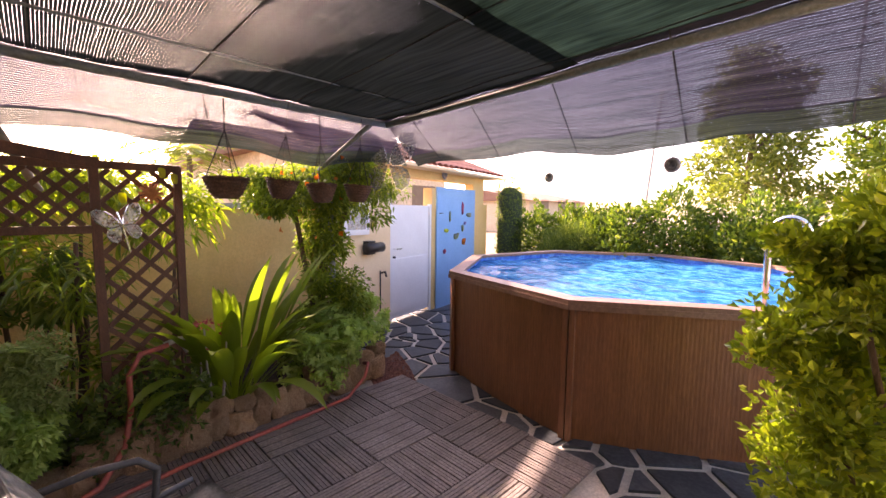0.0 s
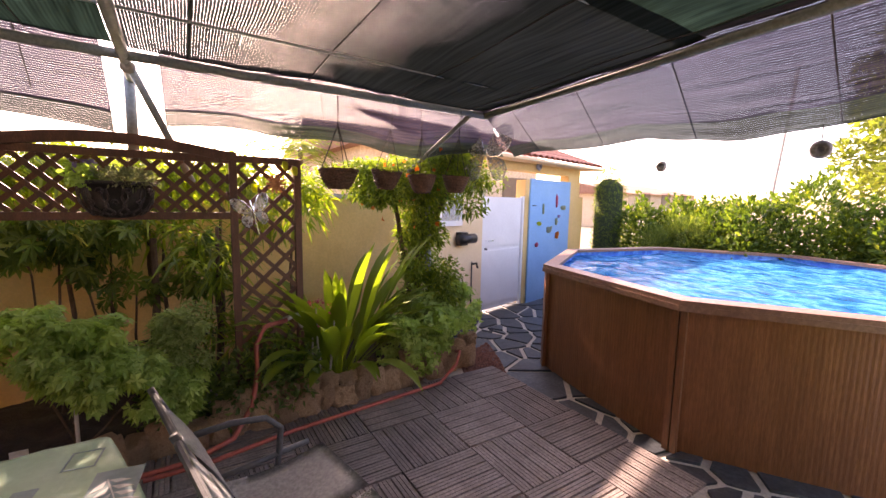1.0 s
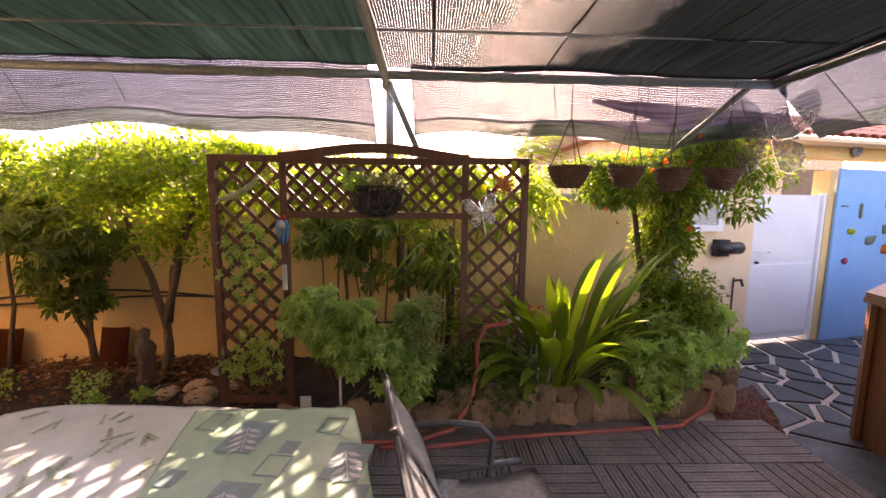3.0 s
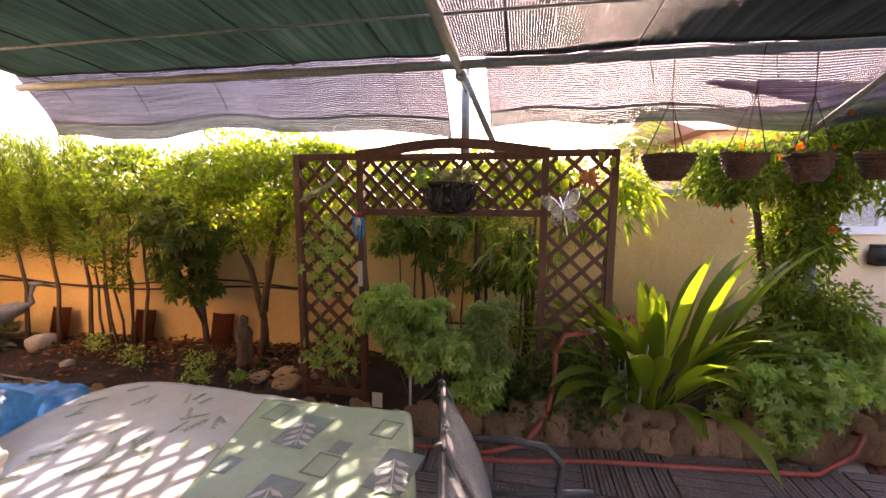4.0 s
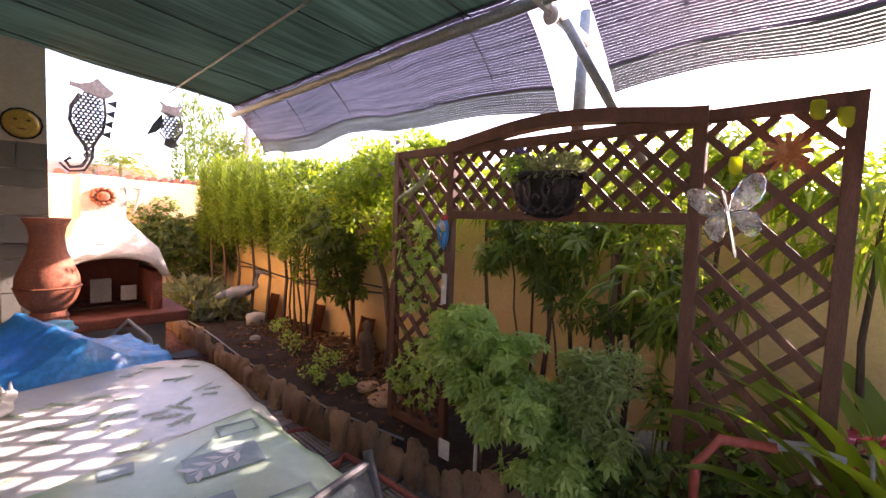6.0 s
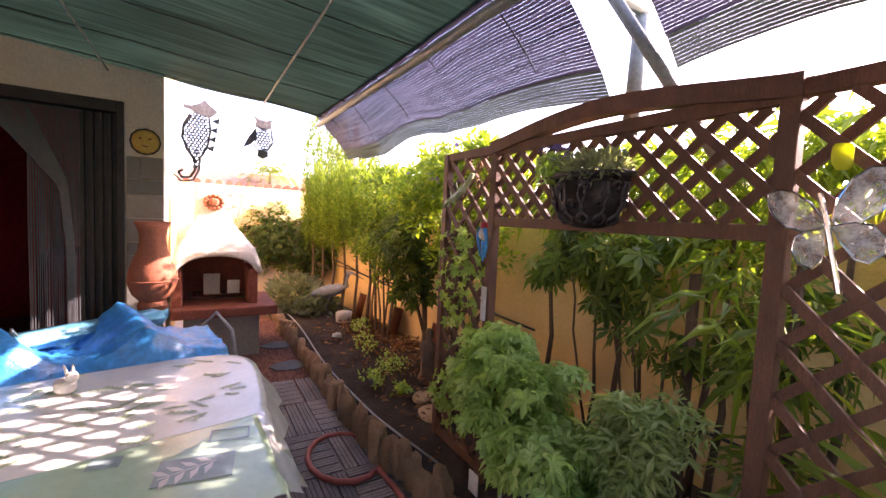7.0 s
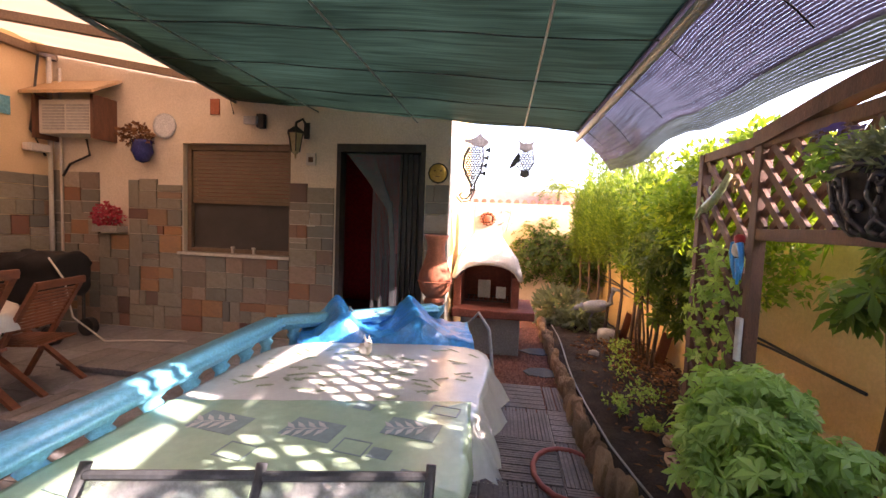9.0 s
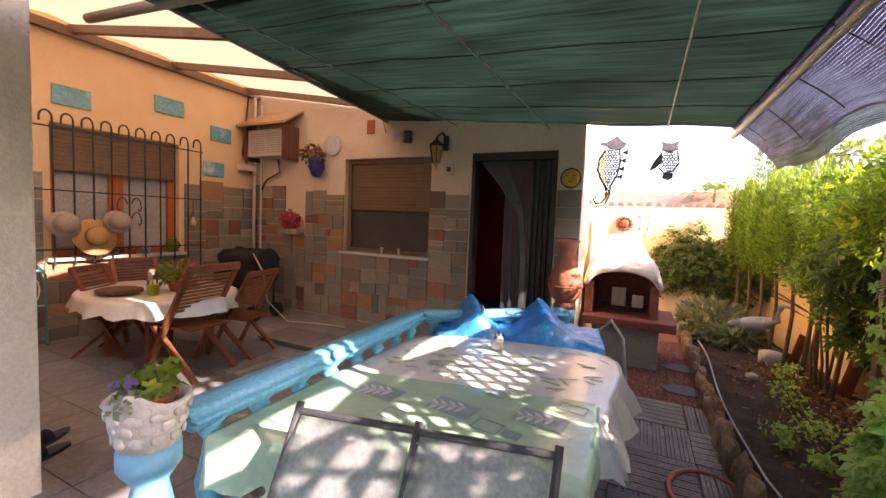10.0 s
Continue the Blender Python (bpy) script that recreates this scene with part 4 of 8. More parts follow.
plant("clipped_shrub", (-0.02, 2.4, 0), "clipped evergreen shrub with small glossy yellow-green leaves", "shrub",
      tufts((-0.05, 2.4, 0.24), (0.32, 0.4, 0.28), 24, 3600, 0.32, 2) + tufts((-0.10, 2.4, 0.64), (0.33, 0.4, 0.32), 28, 4600, 0.32, 3) + tufts((-0.22, 2.42, 1.04), (0.31, 0.38, 0.28), 28, 4600, 0.32, 4)
      + tufts((-0.02, 2.45, 1.40), (0.32, 0.36, 0.26), 26, 4600, 0.32, 41) + tufts((-0.27, 2.5, 1.34), (0.2, 0.25, 0.15), 14, 1700, 0.34, 44) + tufts((0.30, 2.5, 1.58), (0.3, 0.34, 0.22), 18, 2600, 0.32, 43) + tufts((0.5, 2.45, 1.0), (0.4, 0.45, 0.7), 24, 3600, 0.36, 42),
      0.046, 0.6, M["leaf_clipped"], [((0.0, 2.4, 0), (0.0, 2.4, 0.9)), ((0.0, 2.4, 0.1), (0.25, 2.4, 1.2)), ((0.0, 2.4, 0.1), (-0.2, 2.3, 0.9)), ((0.05, 2.4, 0.3), (0.2, 2.45, 1.6)), ((0.0, 2.4, 0.5), (-0.15, 2.3, 1.3))], 0.022, up=0.8, fill=0.5)
plant("climbing_vine", (-3.45, 2.1, 0.05), "climbing vine with orange flowers hanging over the wall", "climber",
      tufts((-3.5, 1.75, 1.66), (0.36, 0.42, 0.26), 26, 5600, 0.36, 5) + tufts((-3.4, 2.25, 1.66), (0.34, 0.46, 0.36), 30, 7800, 0.38, 6) + tufts((-3.3, 2.3, 2.0), (0.22, 0.3, 0.16), 10, 1400, 0.4, 7) + tufts((-3.45, 2.05, 1.18), (0.2, 0.22, 0.34), 16, 3200, 0.45, 8) + tufts((-3.4, 2.12, 0.72), (0.28, 0.32, 0.42), 22, 4200, 0.4, 9), 0.05, 0.42, M["leaf_hedge"],
      [((-3.5, 2.05, 0.05), (-3.45, 2.05, 1.4)), ((-3.5, 2.05, 0.3), (-3.5, 1.8, 1.6)), ((-3.5, 2.05, 0.9), (-3.35, 2.4, 1.9))], 0.045, droop=0.5)
plant("leafy_bush", (-3.2, 1.95, 0.05), "low leafy green bush at the end of the bed", "shrub", tufts((-3.2, 2.12, 0.46), (0.3, 0.36, 0.32), 24, 1700, 0.36, 10) + tufts((-3.1, 1.66, 0.34), (0.24, 0.34, 0.24), 16, 900, 0.36, 11), 0.05, 0.5, M["leaf_feather"], [((-3.2, 1.95, 0.05), (-3.2, 2.0, 0.4))], 0.015, lobes=5, droop=0.2)
plant("geranium_bush", (-2.98, -0.3, 0.05), "light green scented geranium bush with feathery leaves", "shrub",
      tufts((-2.97, -0.36, 0.74), (0.26, 0.30, 0.20), 34, 1000, 0.24, 12) + tufts((-2.93, -0.10, 0.52), (0.26, 0.34, 0.22), 32, 900, 0.24, 13) + tufts((-2.98, 0.17, 0.36), (0.18, 0.2, 0.16), 10, 520, 0.34, 14), 0.054, 0.46, M["leaf_feather"],
      [((-2.98, -0.3, 0.05), (-2.98, -0.3, 0.7)), ((-2.98, -0.3, 0.1), (-2.96, 0.05, 0.5)), ((-2.98, -0.3, 0.2), (-3.0, -0.5, 0.7)), ((-2.98, -0.3, 0.3), (-2.82, -0.2, 0.62))], 0.012, up=0.9, spread=0.6, lobes=5, droop=0.25)
plant("wormwood", (-3.14, 0.12, 0.05), "grey-green wormwood with thread-like leaves", "shrub", tufts((-3.12, 0.14, 0.62), (0.16, 0.24, 0.24), 20, 1500, 0.32, 66), 0.055, 0.3, M["leaf_wormwood"], [((-3.14, 0.12, 0.05), (-3.12, 0.14, 0.6)), ((-3.14, 0.12, 0.1), (-3.08, 0.28, 0.62))], 0.01, up=1.2, lobes=3)
plant("ground_cover", (-3.2, 0.4, 0.06), "dark trailing ground cover in the bed", "ground cover", [(-3.15, 0.15 + 0.22 * i, 0.2, 0.22, 0.2, 0.17, 620) for i in range(4)] + [(-3.02, 0.55 + 0.15 * i, 0.3, 0.12, 0.14, 0.24, 360) for i in range(3)], 0.05, 0.6, M["leaf_ground"], kind="stuff")
for y, z, n, seed in ((-0.48, 1.18, 170, 15), (-0.22, 1.24, 130, 65), (0.36, 0.98, 90, 16), (-0.1, 0.88, 34, 67)):
    plant("schefflera", (-3.68, y, 0.05), "variegated schefflera against the garden wall", "shrub", tufts((-3.60, y, z), (0.22, 0.26, 0.24), 14, n, 0.3, seed), 0.092, 0.36, M["leaf_variegated"], [((-3.68, y, 0.05), (-3.65, y + 0.05, z)), ((-3.68, y, 0.3), (-3.6, y - 0.1, z))], 0.013, droop=0.3, group="scheffleras", lobes=7, spread=0.5)
for y, z, n, seed in ((0.08, 1.42, 420, 17), (0.98, 1.5, 900, 18), (-0.45, 1.66, 800, 19), (0.45, 1.64, 900, 20), (-0.95, 1.62, 800, 51), (0.0, 1.66, 700, 52)):
    plant("oleander", (-3.82, y, 0.05), "oleander with long drooping leaves behind the trellis", "shrub", tufts((-3.8, y, z), (0.22, 0.36, 0.2 if z > 1.55 else 0.3), 16, n, 0.35, seed), 0.14, 0.17, M["leaf_light"], [((-3.82, y, 0.05), (-3.78, y + 0.04, z))], 0.02, droop=0.6, group="oleanders")
plant("oleander", (-3.55, 0.42, 0.05), "oleander with long drooping leaves behind the trellis", "shrub", tufts((-3.5, 0.42, 1.15), (0.2, 0.24, 0.28), 12, 260, 0.35, 68) + tufts((-3.45, 0.45, 0.55), (0.16, 0.2, 0.2), 8, 120, 0.35, 69), 0.17, 0.13, M["leaf_hedge"], [((-3.55, 0.42, 0.05), (-3.5, 0.44, 1.3))], 0.03, droop=0.7, group="oleanders")
plant("flowering_shrub", (-3.72, -1.87, 0.06), "twisted-trunk shrub with light green leaves", "shrub",
      tufts((-3.55, -1.55, 1.62), (0.36, 0.46, 0.34), 34, 4200, 0.34, 70) + tufts((-3.6, -2.15, 1.64), (0.38, 0.46, 0.34), 30, 3900, 0.34, 71) + tufts((-3.5, -1.1, 1.72), (0.26, 0.34, 0.2), 16, 2200, 0.36, 72) + tufts((-3.6, -1.5, 1.24), (0.26, 0.44, 0.26), 18, 1200, 0.34, 73), 0.055, 0.45, M["leaf_light"],
      [((-3.70, -1.87, 0.05), (-3.66, -1.80, 0.62)), ((-3.66, -1.80, 0.5), (-3.50, -1.45, 1.5)), ((-3.67, -1.82, 0.45), (-3.62, -2.10, 1.5)), ((-3.66, -1.8, 0.6), (-3.7, -1.62, 1.4))], 0.05)
plant("wall_shrub", (-3.75, -2.6, 0.08), "leafy shrub growing up the garden wall", "shrub", tufts((-3.58, -2.5, 1.2), (0.32, 0.46, 0.36), 30, 520, 0.32, 74) + tufts((-3.6, -2.5, 0.78), (0.2, 0.26, 0.3), 12, 200, 0.3, 75), 0.085, 0.42, M["leaf_dark"],
      [((-3.78, -2.5, 0.08), (-3.7, -2.6, 1.3)), ((-3.76, -2.5, 0.3), (-3.6, -2.75, 1.3)), ((-3.76, -2.5, 0.4), (-3.62, -2.4, 0.9))], 0.03, droop=0.3, lobes=6, spread=0.5)
plant("trumpet_shrub", (-3.6, -3.15, 0.08), "sparse tall shrub with bundled bare stems", "shrub", tufts((-3.55, -3.0, 1.58), (0.3, 0.5, 0.38), 30, 3800, 0.34, 76) + tufts((-3.5, -3.2, 1.05), (0.24, 0.34, 0.34), 16, 700, 0.34, 77), 0.06, 0.45, M["leaf_hedge"],
      [((-3.62, -3.05 - 0.07 * k, 0.06), (-3.6 + 0.05 * math.sin(k * 2.1), -2.9 - 0.12 * k, 1.5)) for k in range(7)], 0.02)
for i in range(6):
    y = -3.60 - 0.29 * i
    x = -3.58 + 0.062 * i
    q = []
    for k in range(13):
        d = 0.105 * math.sqrt((k + 0.5) / 13)
        q.append((x + d * math.cos(2.4 * k + i), y + 1.15 * d * math.sin(2.4 * k + i), 1.50 + 0.045 * ((k * 7 + i * 3) % 5 - 2) - 0.04 * (i % 2), 0.045, 0.045, 0.40 + 0.05 * ((k + i) % 3), 520))
    plant("cypress", (x, y, 0.05), "hedge cypress with bare trunk and feathery top", "tree", q, 0.06, 0.17, M["leaf_cypress"], [((x, y, 0.05), (x, y, 1.5))], 0.022, up=1.1, group="cypress hedge", spread=0.4, fill=0.3)
plant("ivy", (-2.8, -5.3, 0.1), "ivy covering the back wall", "climber", [(-2.55 - 0.28 * i, -5.28, 0.95 + 0.1 * math.sin(i * 2), 0.26, 0.12, 0.46, 420) for i in range(5)], 0.06, 0.75, M["leaf_dark"], kind="stuff", lobes=3, spread=0.4)
plant("dusty_miller", (-3.05, -4.7, 0.08), "silvery grey leafy plant in the bed", "plant", [(-3.0, -4.75, 0.3, 0.32, 0.3, 0.22, 700), (-3.25, -4.45, 0.22, 0.22, 0.2, 0.16, 350)], 0.14, 0.35, M["leaf_silver"])

for k, (x, y, r) in enumerate(((-3.02, -1.95, 0.1), (-3.25, -2.1, 0.13), (-3.3, -2.75, 0.16), (-3.15, -1.7, 0.07), (-3.42, -3.3, 0.15))):
    plant("seedling", (x, y, 0.07), "low yellow-green seedlings in the bed", "plant", tufts((x, y, 0.08 + r * 0.7), (r, r, r * 0.7), 10, 130, 0.36, 80 + k), 0.035, 0.6, M["leaf_feather"], group="bed seedlings")

# broad strap-leaved plant
t = thing("cast_iron_plant", (-3.3, 1.35, 0.08), "broad strap-leaved plant glowing yellow-green in the sun", "plant")
for k in range(92):
    a = rng.uniform(-1.9, 2.6) if k % 4 else rng.uniform(0, 2 * math.pi)
    tilt = rng.uniform(0.55, 2.2)
    L = rng.uniform(0.72, 1.32) * (1.15 - 0.16 * tilt)
    h = Vector((math.cos(a) * 0.75, math.sin(a), 0)).normalized()
    s = Vector((-h.y, h.x, 0))
    bm = B()
    rows = []
    wmax = rng.uniform(0.034, 0.064)
    p = Vector((-3.34, 1.26, 0.1)) + h * rng.uniform(0, 0.16)
    el = math.pi / 2 - tilt * 0.42
    for i in range(11):
        q = i / 10
        wd = wmax * (0.12 if q < 0.32 else math.sin(math.pi * min(1, (q - 0.26) / 0.74)) ** 0.75 + 0.02)
        rows.append([bm.verts.new(p + s * wd + Vector((0, 0, wd * 0.4))), bm.verts.new(p), bm.verts.new(p - s * wd + Vector((0, 0, wd * 0.4)))])
        p = p + (h * math.cos(el) + Vector((0, 0, 1)) * math.sin(el)) * L / 10
        el -= tilt * (0.02 + 0.19 * q * q)
    for r0, r1 in zip(rows, rows[1:]):
        for j in (0, 1):
            bm.faces.new((r0[j], r0[j + 1], r1[j + 1], r1[j]))
    part("leaf", bm, M["leaf_strap"], t, "", True)

# ---- house fittings ----


def at_wall(x, z, off=0.0):
    return Vector((x, HY + off, z))


door = thing("door", (-0.94, HY, 0.13), "dark metal doorway, open, with a drawn-aside strip curtain", "door")
for x0, x1, z0, z1 in ((-1.387, -1.345, 0.12, 2.14), (-0.532, -0.49, 0.12, 2.14), (-1.345, -0.532, 2.06, 2.14)):
    bm = B()
    box(bm, x0, x1, HY - 0.14, HY + 0.012, z0, z1, 0.004)
    part("frame", bm, M["black_iron"], door)
for i in range(8):
    x = -1.335 + i * 0.026
    bm = B()
    box(bm, x, x + 0.022, HY - 0.10 + 0.02 * (i % 2), HY - 0.05 + 0.02 * (i % 2), 0.14, 2.05)
    part("slat", bm, M["black_iron"], door)
M["strand"] = plain("strand", (0.10, 0.105, 0.115), 0.45)
for i in range(44):
    x = -1.125 + i * 0.0125
    k = (x + 1.125) / 0.55
    bm = B()
    pull = -1.13 + 0.04 * (i / 44)
    gz = 1.50 + 0.10 * (1 - k)
    if i < 22:
        pts = [(x, HY - 0.03, 2.05), (x, HY - 0.03 + 0.012 * math.sin(i), 1.1), (x + 0.004 * math.sin(i * 2), HY - 0.03, 0.16)]
    else:
        pts = [(x, HY - 0.02, 2.05), (x - 0.20 * k, HY - 0.015, 1.82), (pull + 0.02 + 0.05 * k, HY - 0.01, gz), (pull + 0.005 * (i % 7), HY - 0.015, 1.0), (pull + 0.006 * (i % 9), HY - 0.02, 0.16)]
    tube(bm, pts, 0.0045, 4)
    part("curtain_strand", bm, M["strand"], door)
bm = B()
box(bm, -1.09, -0.6, -4.6, -4.0, 0.12, 0.95, 0.12)
solo("armchair", bm, surface("red_cover", (0.28, 0.01, 0.03), (0.42, 0.02, 0.05), 0.8, 5, 30, 0.2), "armchair under a crimson cover in the dim room", "armchair", smooth=True)
bm = B()
box(bm, -0.95, -0.7, -5.19, -5.17, 1.3, 1.75, 0.004)
solo("picture", bm, M["dark_wood"], "dark framed picture on the red wall", "picture")

win = thing("window_1", (0.6, HY, 0.985), "window with a brown roller shutter half down", "window", kind="structure")
bm = B()
box(bm, -0.02, 1.25, HY - 0.10, HY + 0.05, 0.955, 0.985, 0.006)
part("window_sill", bm, M["render_white"], win)
for q in ((0.003, 0.05, 0.985, 2.13), (1.168, 1.215, 0.985, 2.13), (0.05, 1.168, 2.07, 2.13), (0.05, 1.168, 0.985, 1.03)):
    bm = B()
    box(bm, q[0], q[1], HY - 0.13, HY - 0.06, q[2], q[3], 0.004)
    part("window_frame", bm, M["shutter"], win)
for i in range(14):
    bm = B()
    z = 2.065 - i * 0.04
    box(bm, 0.05, 1.168, HY - 0.10, HY - 0.082, z - 0.038, z, 0.006)
    part("shutter_slat", bm, M["shutter"], win)
bm = B()
box(bm, 0.05, 1.168, HY - 0.115, HY - 0.11, 1.03, 1.55)
M["screen"] = surface("screen", (0.06, 0.055, 0.05), (0.09, 0.08, 0.075), 0.7, 4, 300, 0.1)
part("insect_screen", bm, M["screen"], win, "dark mesh insect screen")
for x in (0.42, 0.66):
    bm = B()
    tube(bm, [(x, HY - 0.03, 0.985), (x, HY - 0.03, 1.06)], 0.014)
    tube(bm, [(x - 0.02, HY - 0.03, 1.05), (x + 0.02, HY - 0.03, 1.05)], 0.01)
    solo("figurine", bm, M["render_white"], "tiny pale figurine on the window sill", "figurine", "figurines on the sill")

win2 = thing("window_2", (2.8, -1.2, 0.92), "wooden window with half-lowered shutter behind a black iron grille", "window", kind="structure")
M["orange_wood"] = surface("orange_wood", (0.42, 0.12, 0.025), (0.55, 0.19, 0.045), 0.4, 5, 60, 0.2, stretch=(2, 2, 8))
for y0, y1, z0, z1 in ((-1.80, -1.73, 0.92, 2.18), (-0.69, -0.62, 0.92, 2.18), (-1.27, -1.14, 0.92, 2.18), (-1.73, -0.69, 0.92, 1.0)):
    bm = B()
    box(bm, 2.90, 2.96, y0, y1, z0, z1, 0.005)
    part("window_frame", bm, M["orange_wood"], win2)
M["glass"] = plain("glass", (0.8, 0.85, 0.85), 0.05, 0.0)
bm = B()
box(bm, 2.945, 2.95, -1.75, -0.66, 0.95, 2.15)
part("pane", bm, surface("net_curtain", (0.35, 0.36, 0.38), (0.48, 0.49, 0.5), 0.6, 5, 60, 0.1), win2, "pane with white net curtain behind")
for i in range(10):
    z = 2.17 - i * 0.042
    bm = B()
    box(bm, 2.86, 2.88, -1.79, -0.63, z - 0.04, z, 0.006)
    part("shutter_slat", bm, M["shutter"], win2)
bm = B()
box(bm, 2.72, 2.9, -1.85, -0.57, 0.885, 0.92, 0.006)
part("window_sill", bm, M["render_white"], win2)
grille = thing("window_grille", (2.7, -1.2, 0.9), "black iron window grille with hooked bar tops", "grille")
for i in range(11):
    y = -2.0 + i * 0.155
    bm = B()
    pts = [(2.70, y, 0.25 if i in (0, 10) else 0.85), (2.70, y, 2.2)] + [(2.70, y + 0.045 - 0.045 * math.cos(a), 2.2 + 0.06 * math.sin(a)) for a in [math.pi * j / 6 for j in range(1, 7)]] + [(2.70, y + 0.09, 2.16)]
    tube(bm, pts, 0.009, 6)
    part("bar", bm, M["black_iron"], grille)
for z in (2.12, 1.55, 1.0):
    bm = B()
    bar(bm, (2.70, -2.02, z), (2.70, -0.44, z), 0.02, 0.012)
    part("crossbar", bm, M["black_iron"], grille)
for s in (-1, 1):
    for zz in (1.45, 1.3):
        bm = B()
        tube(bm, [(2.69, -1.22 + s * (0.02 + 0.06 * (1 - math.cos(a)) * 0.5 + 0.01 * a), zz + 0.07 * math.sin(a)) for a in [0.5 * j for j in range(12)]], 0.006, 6)
        part("scroll", bm, M["black_iron"], grille)
M["tile_blue"] = surface("tile_blue", (0.10, 0.36, 0.50), (0.20, 0.50, 0.62), 0.3, 9, 40, 0.1, c=(0.55, 0.70, 0.72))
for (y0, z0), w in zip(((-0.79, 2.44), (-1.69, 2.59), (-2.33, 2.40), (-2.23, 1.95)), (0.3, 0.32, 0.28, 0.28)):
    bm = B()
    box(bm, 2.78, 2.798, y0 - w / 2, y0 + w / 2, z0 - 0.09, z0 + 0.09, 0.003, None)
    solo("picture_tile", bm, M["tile_blue"], "blue painted sea-life tile picture on the wall", "wall tile", "blue tile pictures")
def hat(y, z, c1, brim, lab, rx):
    t = thing("hat", (2.64, y, z), lab, "hat", "hats on the grille")
    bm = B()
    lathe(bm, [(0.001, 0.10), (0.06, 0.095), (0.085, 0.07), (0.095, 0.0)], (0, 0, 0), 18)
    lathe(bm, [(0.09, 0.0), (brim, -0.02), (brim, -0.014), (0.09, 0.008)], (0, 0, 0), 18)
    bmesh.ops.transform(bm, matrix=pose(2.64, y, z, 0, -rx, 0), verts=bm.verts)
    part("crown", bm, c1, t, "", True)
    bm = B()
    lathe(bm, [(0.097, 0.0), (0.0965, 0.025)], (0, 0, 0), 18)
    bmesh.ops.transform(bm, matrix=pose(2.64, y, z, 0, -rx, 0), verts=bm.verts)
    part("band", bm, M["dark_wood"] if brim > 0.15 else c1, t)
M["straw"] = surface("straw", (0.42, 0.24, 0.09), (0.55, 0.34, 0.15), 0.8, 12, 90, 0.5)
M["cap"] = surface("cap", (0.34, 0.29, 0.25), (0.44, 0.38, 0.33), 0.8, 12, 90, 0.2)
hat(-0.66, 1.24, M["cap"], 0.13, "pale grey cotton sun hat hung on the grille", 75)
hat(-0.90, 1.12, M["straw"], 0.185, "straw hat with a dark band hung on the grille", 75)
hat(-1.09, 1.27, M["cap"], 0.12, "pale pink cap hung on the grille", 75)

ac = thing("air_conditioner", (2.4, HY, 2.3), "boxy white window air conditioner under a small awning", "air conditioner")
bm = B()
box(bm, 2.02, 2.72, HY, HY + 0.22, 2.17, 2.52, 0.01)
part("casing", bm, M["render_white"], ac)
for k in range(2):
    for i in range(9):
        bm = B()
        z = 2.21 + i * 0.03
        box(bm, 2.10 + k * 0.29, 2.36 + k * 0.29, HY + 0.215, HY + 0.228, z, z + 0.018)
        part("louvre", bm, M["grey_plastic"], ac)
for x in (2.0, 2.70):
    bm = B()
    box(bm, x, x + 0.04, HY, HY + 0.26, 2.12, 2.56)
    part("bracket", bm, M["dark_wood"], ac)
bm = B()
vs = [bm.verts.new(p) for p in ((1.93, HY + 0.002, 2.78), (2.79, HY + 0.002, 2.78), (2.79, HY + 0.34, 2.58), (1.93, HY + 0.34, 2.58), (1.93, HY + 0.002, 2.75), (2.79, HY + 0.002, 2.75), (2.79, HY + 0.34, 2.55), (1.93, HY + 0.34, 2.55))]
for f in ((0, 1, 2, 3), (7, 6, 5, 4), (0, 4, 5, 1), (1, 5, 6, 2), (2, 6, 7, 3), (3, 7, 4, 0)):
    bm.faces.new([vs[i] for i in f])
part("awning", bm, surface("tan_board", (0.45, 0.30, 0.16), (0.55, 0.38, 0.22), 0.7), ac, "tan sloping awning board")
for k, (pts, r, mt) in enumerate((([(2.74, -2.80, 3.0), (2.74, -2.80, 0.3)], 0.022, "render_white"), ([(2.66, HY + 0.04, 2.9), (2.66, HY + 0.04, 1.3), (2.66, HY + 0.04, 0.5)], 0.014, "render_white"), ([(2.74, -2.7, 3.0), (2.75, -2.62, 2.2), (2.74, -2.75, 1.95)], 0.012, "black_plastic"), ([(2.35, HY + 0.03, 2.15), (2.3, HY + 0.04, 1.98), (2.55, HY + 0.04, 1.88), (2.64, HY + 0.04, 1.75)], 0.012, "black_plastic"), ([(0.62, HY + 0.02, 2.42), (0.66, HY + 0.03, 2.58), (0.6, HY + 0.03, 2.7)], 0.006, "black_plastic"))):
    bm = B()
    tube(bm, pts, r, 8)
    solo("pipe", bm, M[mt], "white conduit pipe on the wall" if mt == "render_white" else "black cable looped on the wall", "pipe", "pipes on the wall", smooth=True)
bm = B()
box(bm, 2.66, 2.78, -2.74, -2.56, 1.98, 2.06, 0.01)
solo("junction_box", bm, M["render_white"], "small white junction box on the wall", "box")

lan = thing("wall_lantern", (-0.15, HY, 2.2), "black iron wall lantern with glass panes", "wall lamp")
bm = B()
box(bm, -0.2, -0.14, HY, HY + 0.02, 2.18, 2.34, 0.006)
tube(bm, [(-0.17, HY + 0.01, 2.30), (-0.16, HY + 0.08, 2.36), (-0.13, HY + 0.15, 2.31), (-0.13, HY + 0.16, 2.26)], 0.012)
part("bracket", bm, M["black_iron"], lan)
bm = B()
lathe(bm, [(0.012, 0.075), (0.03, 0.06), (0.085, 0.02), (0.088, 0.0), (0.06, 0.0)], (-0.13, HY + 0.16, 2.2), 6)
part("cap", bm, M["black_iron"], lan)
bm = B()
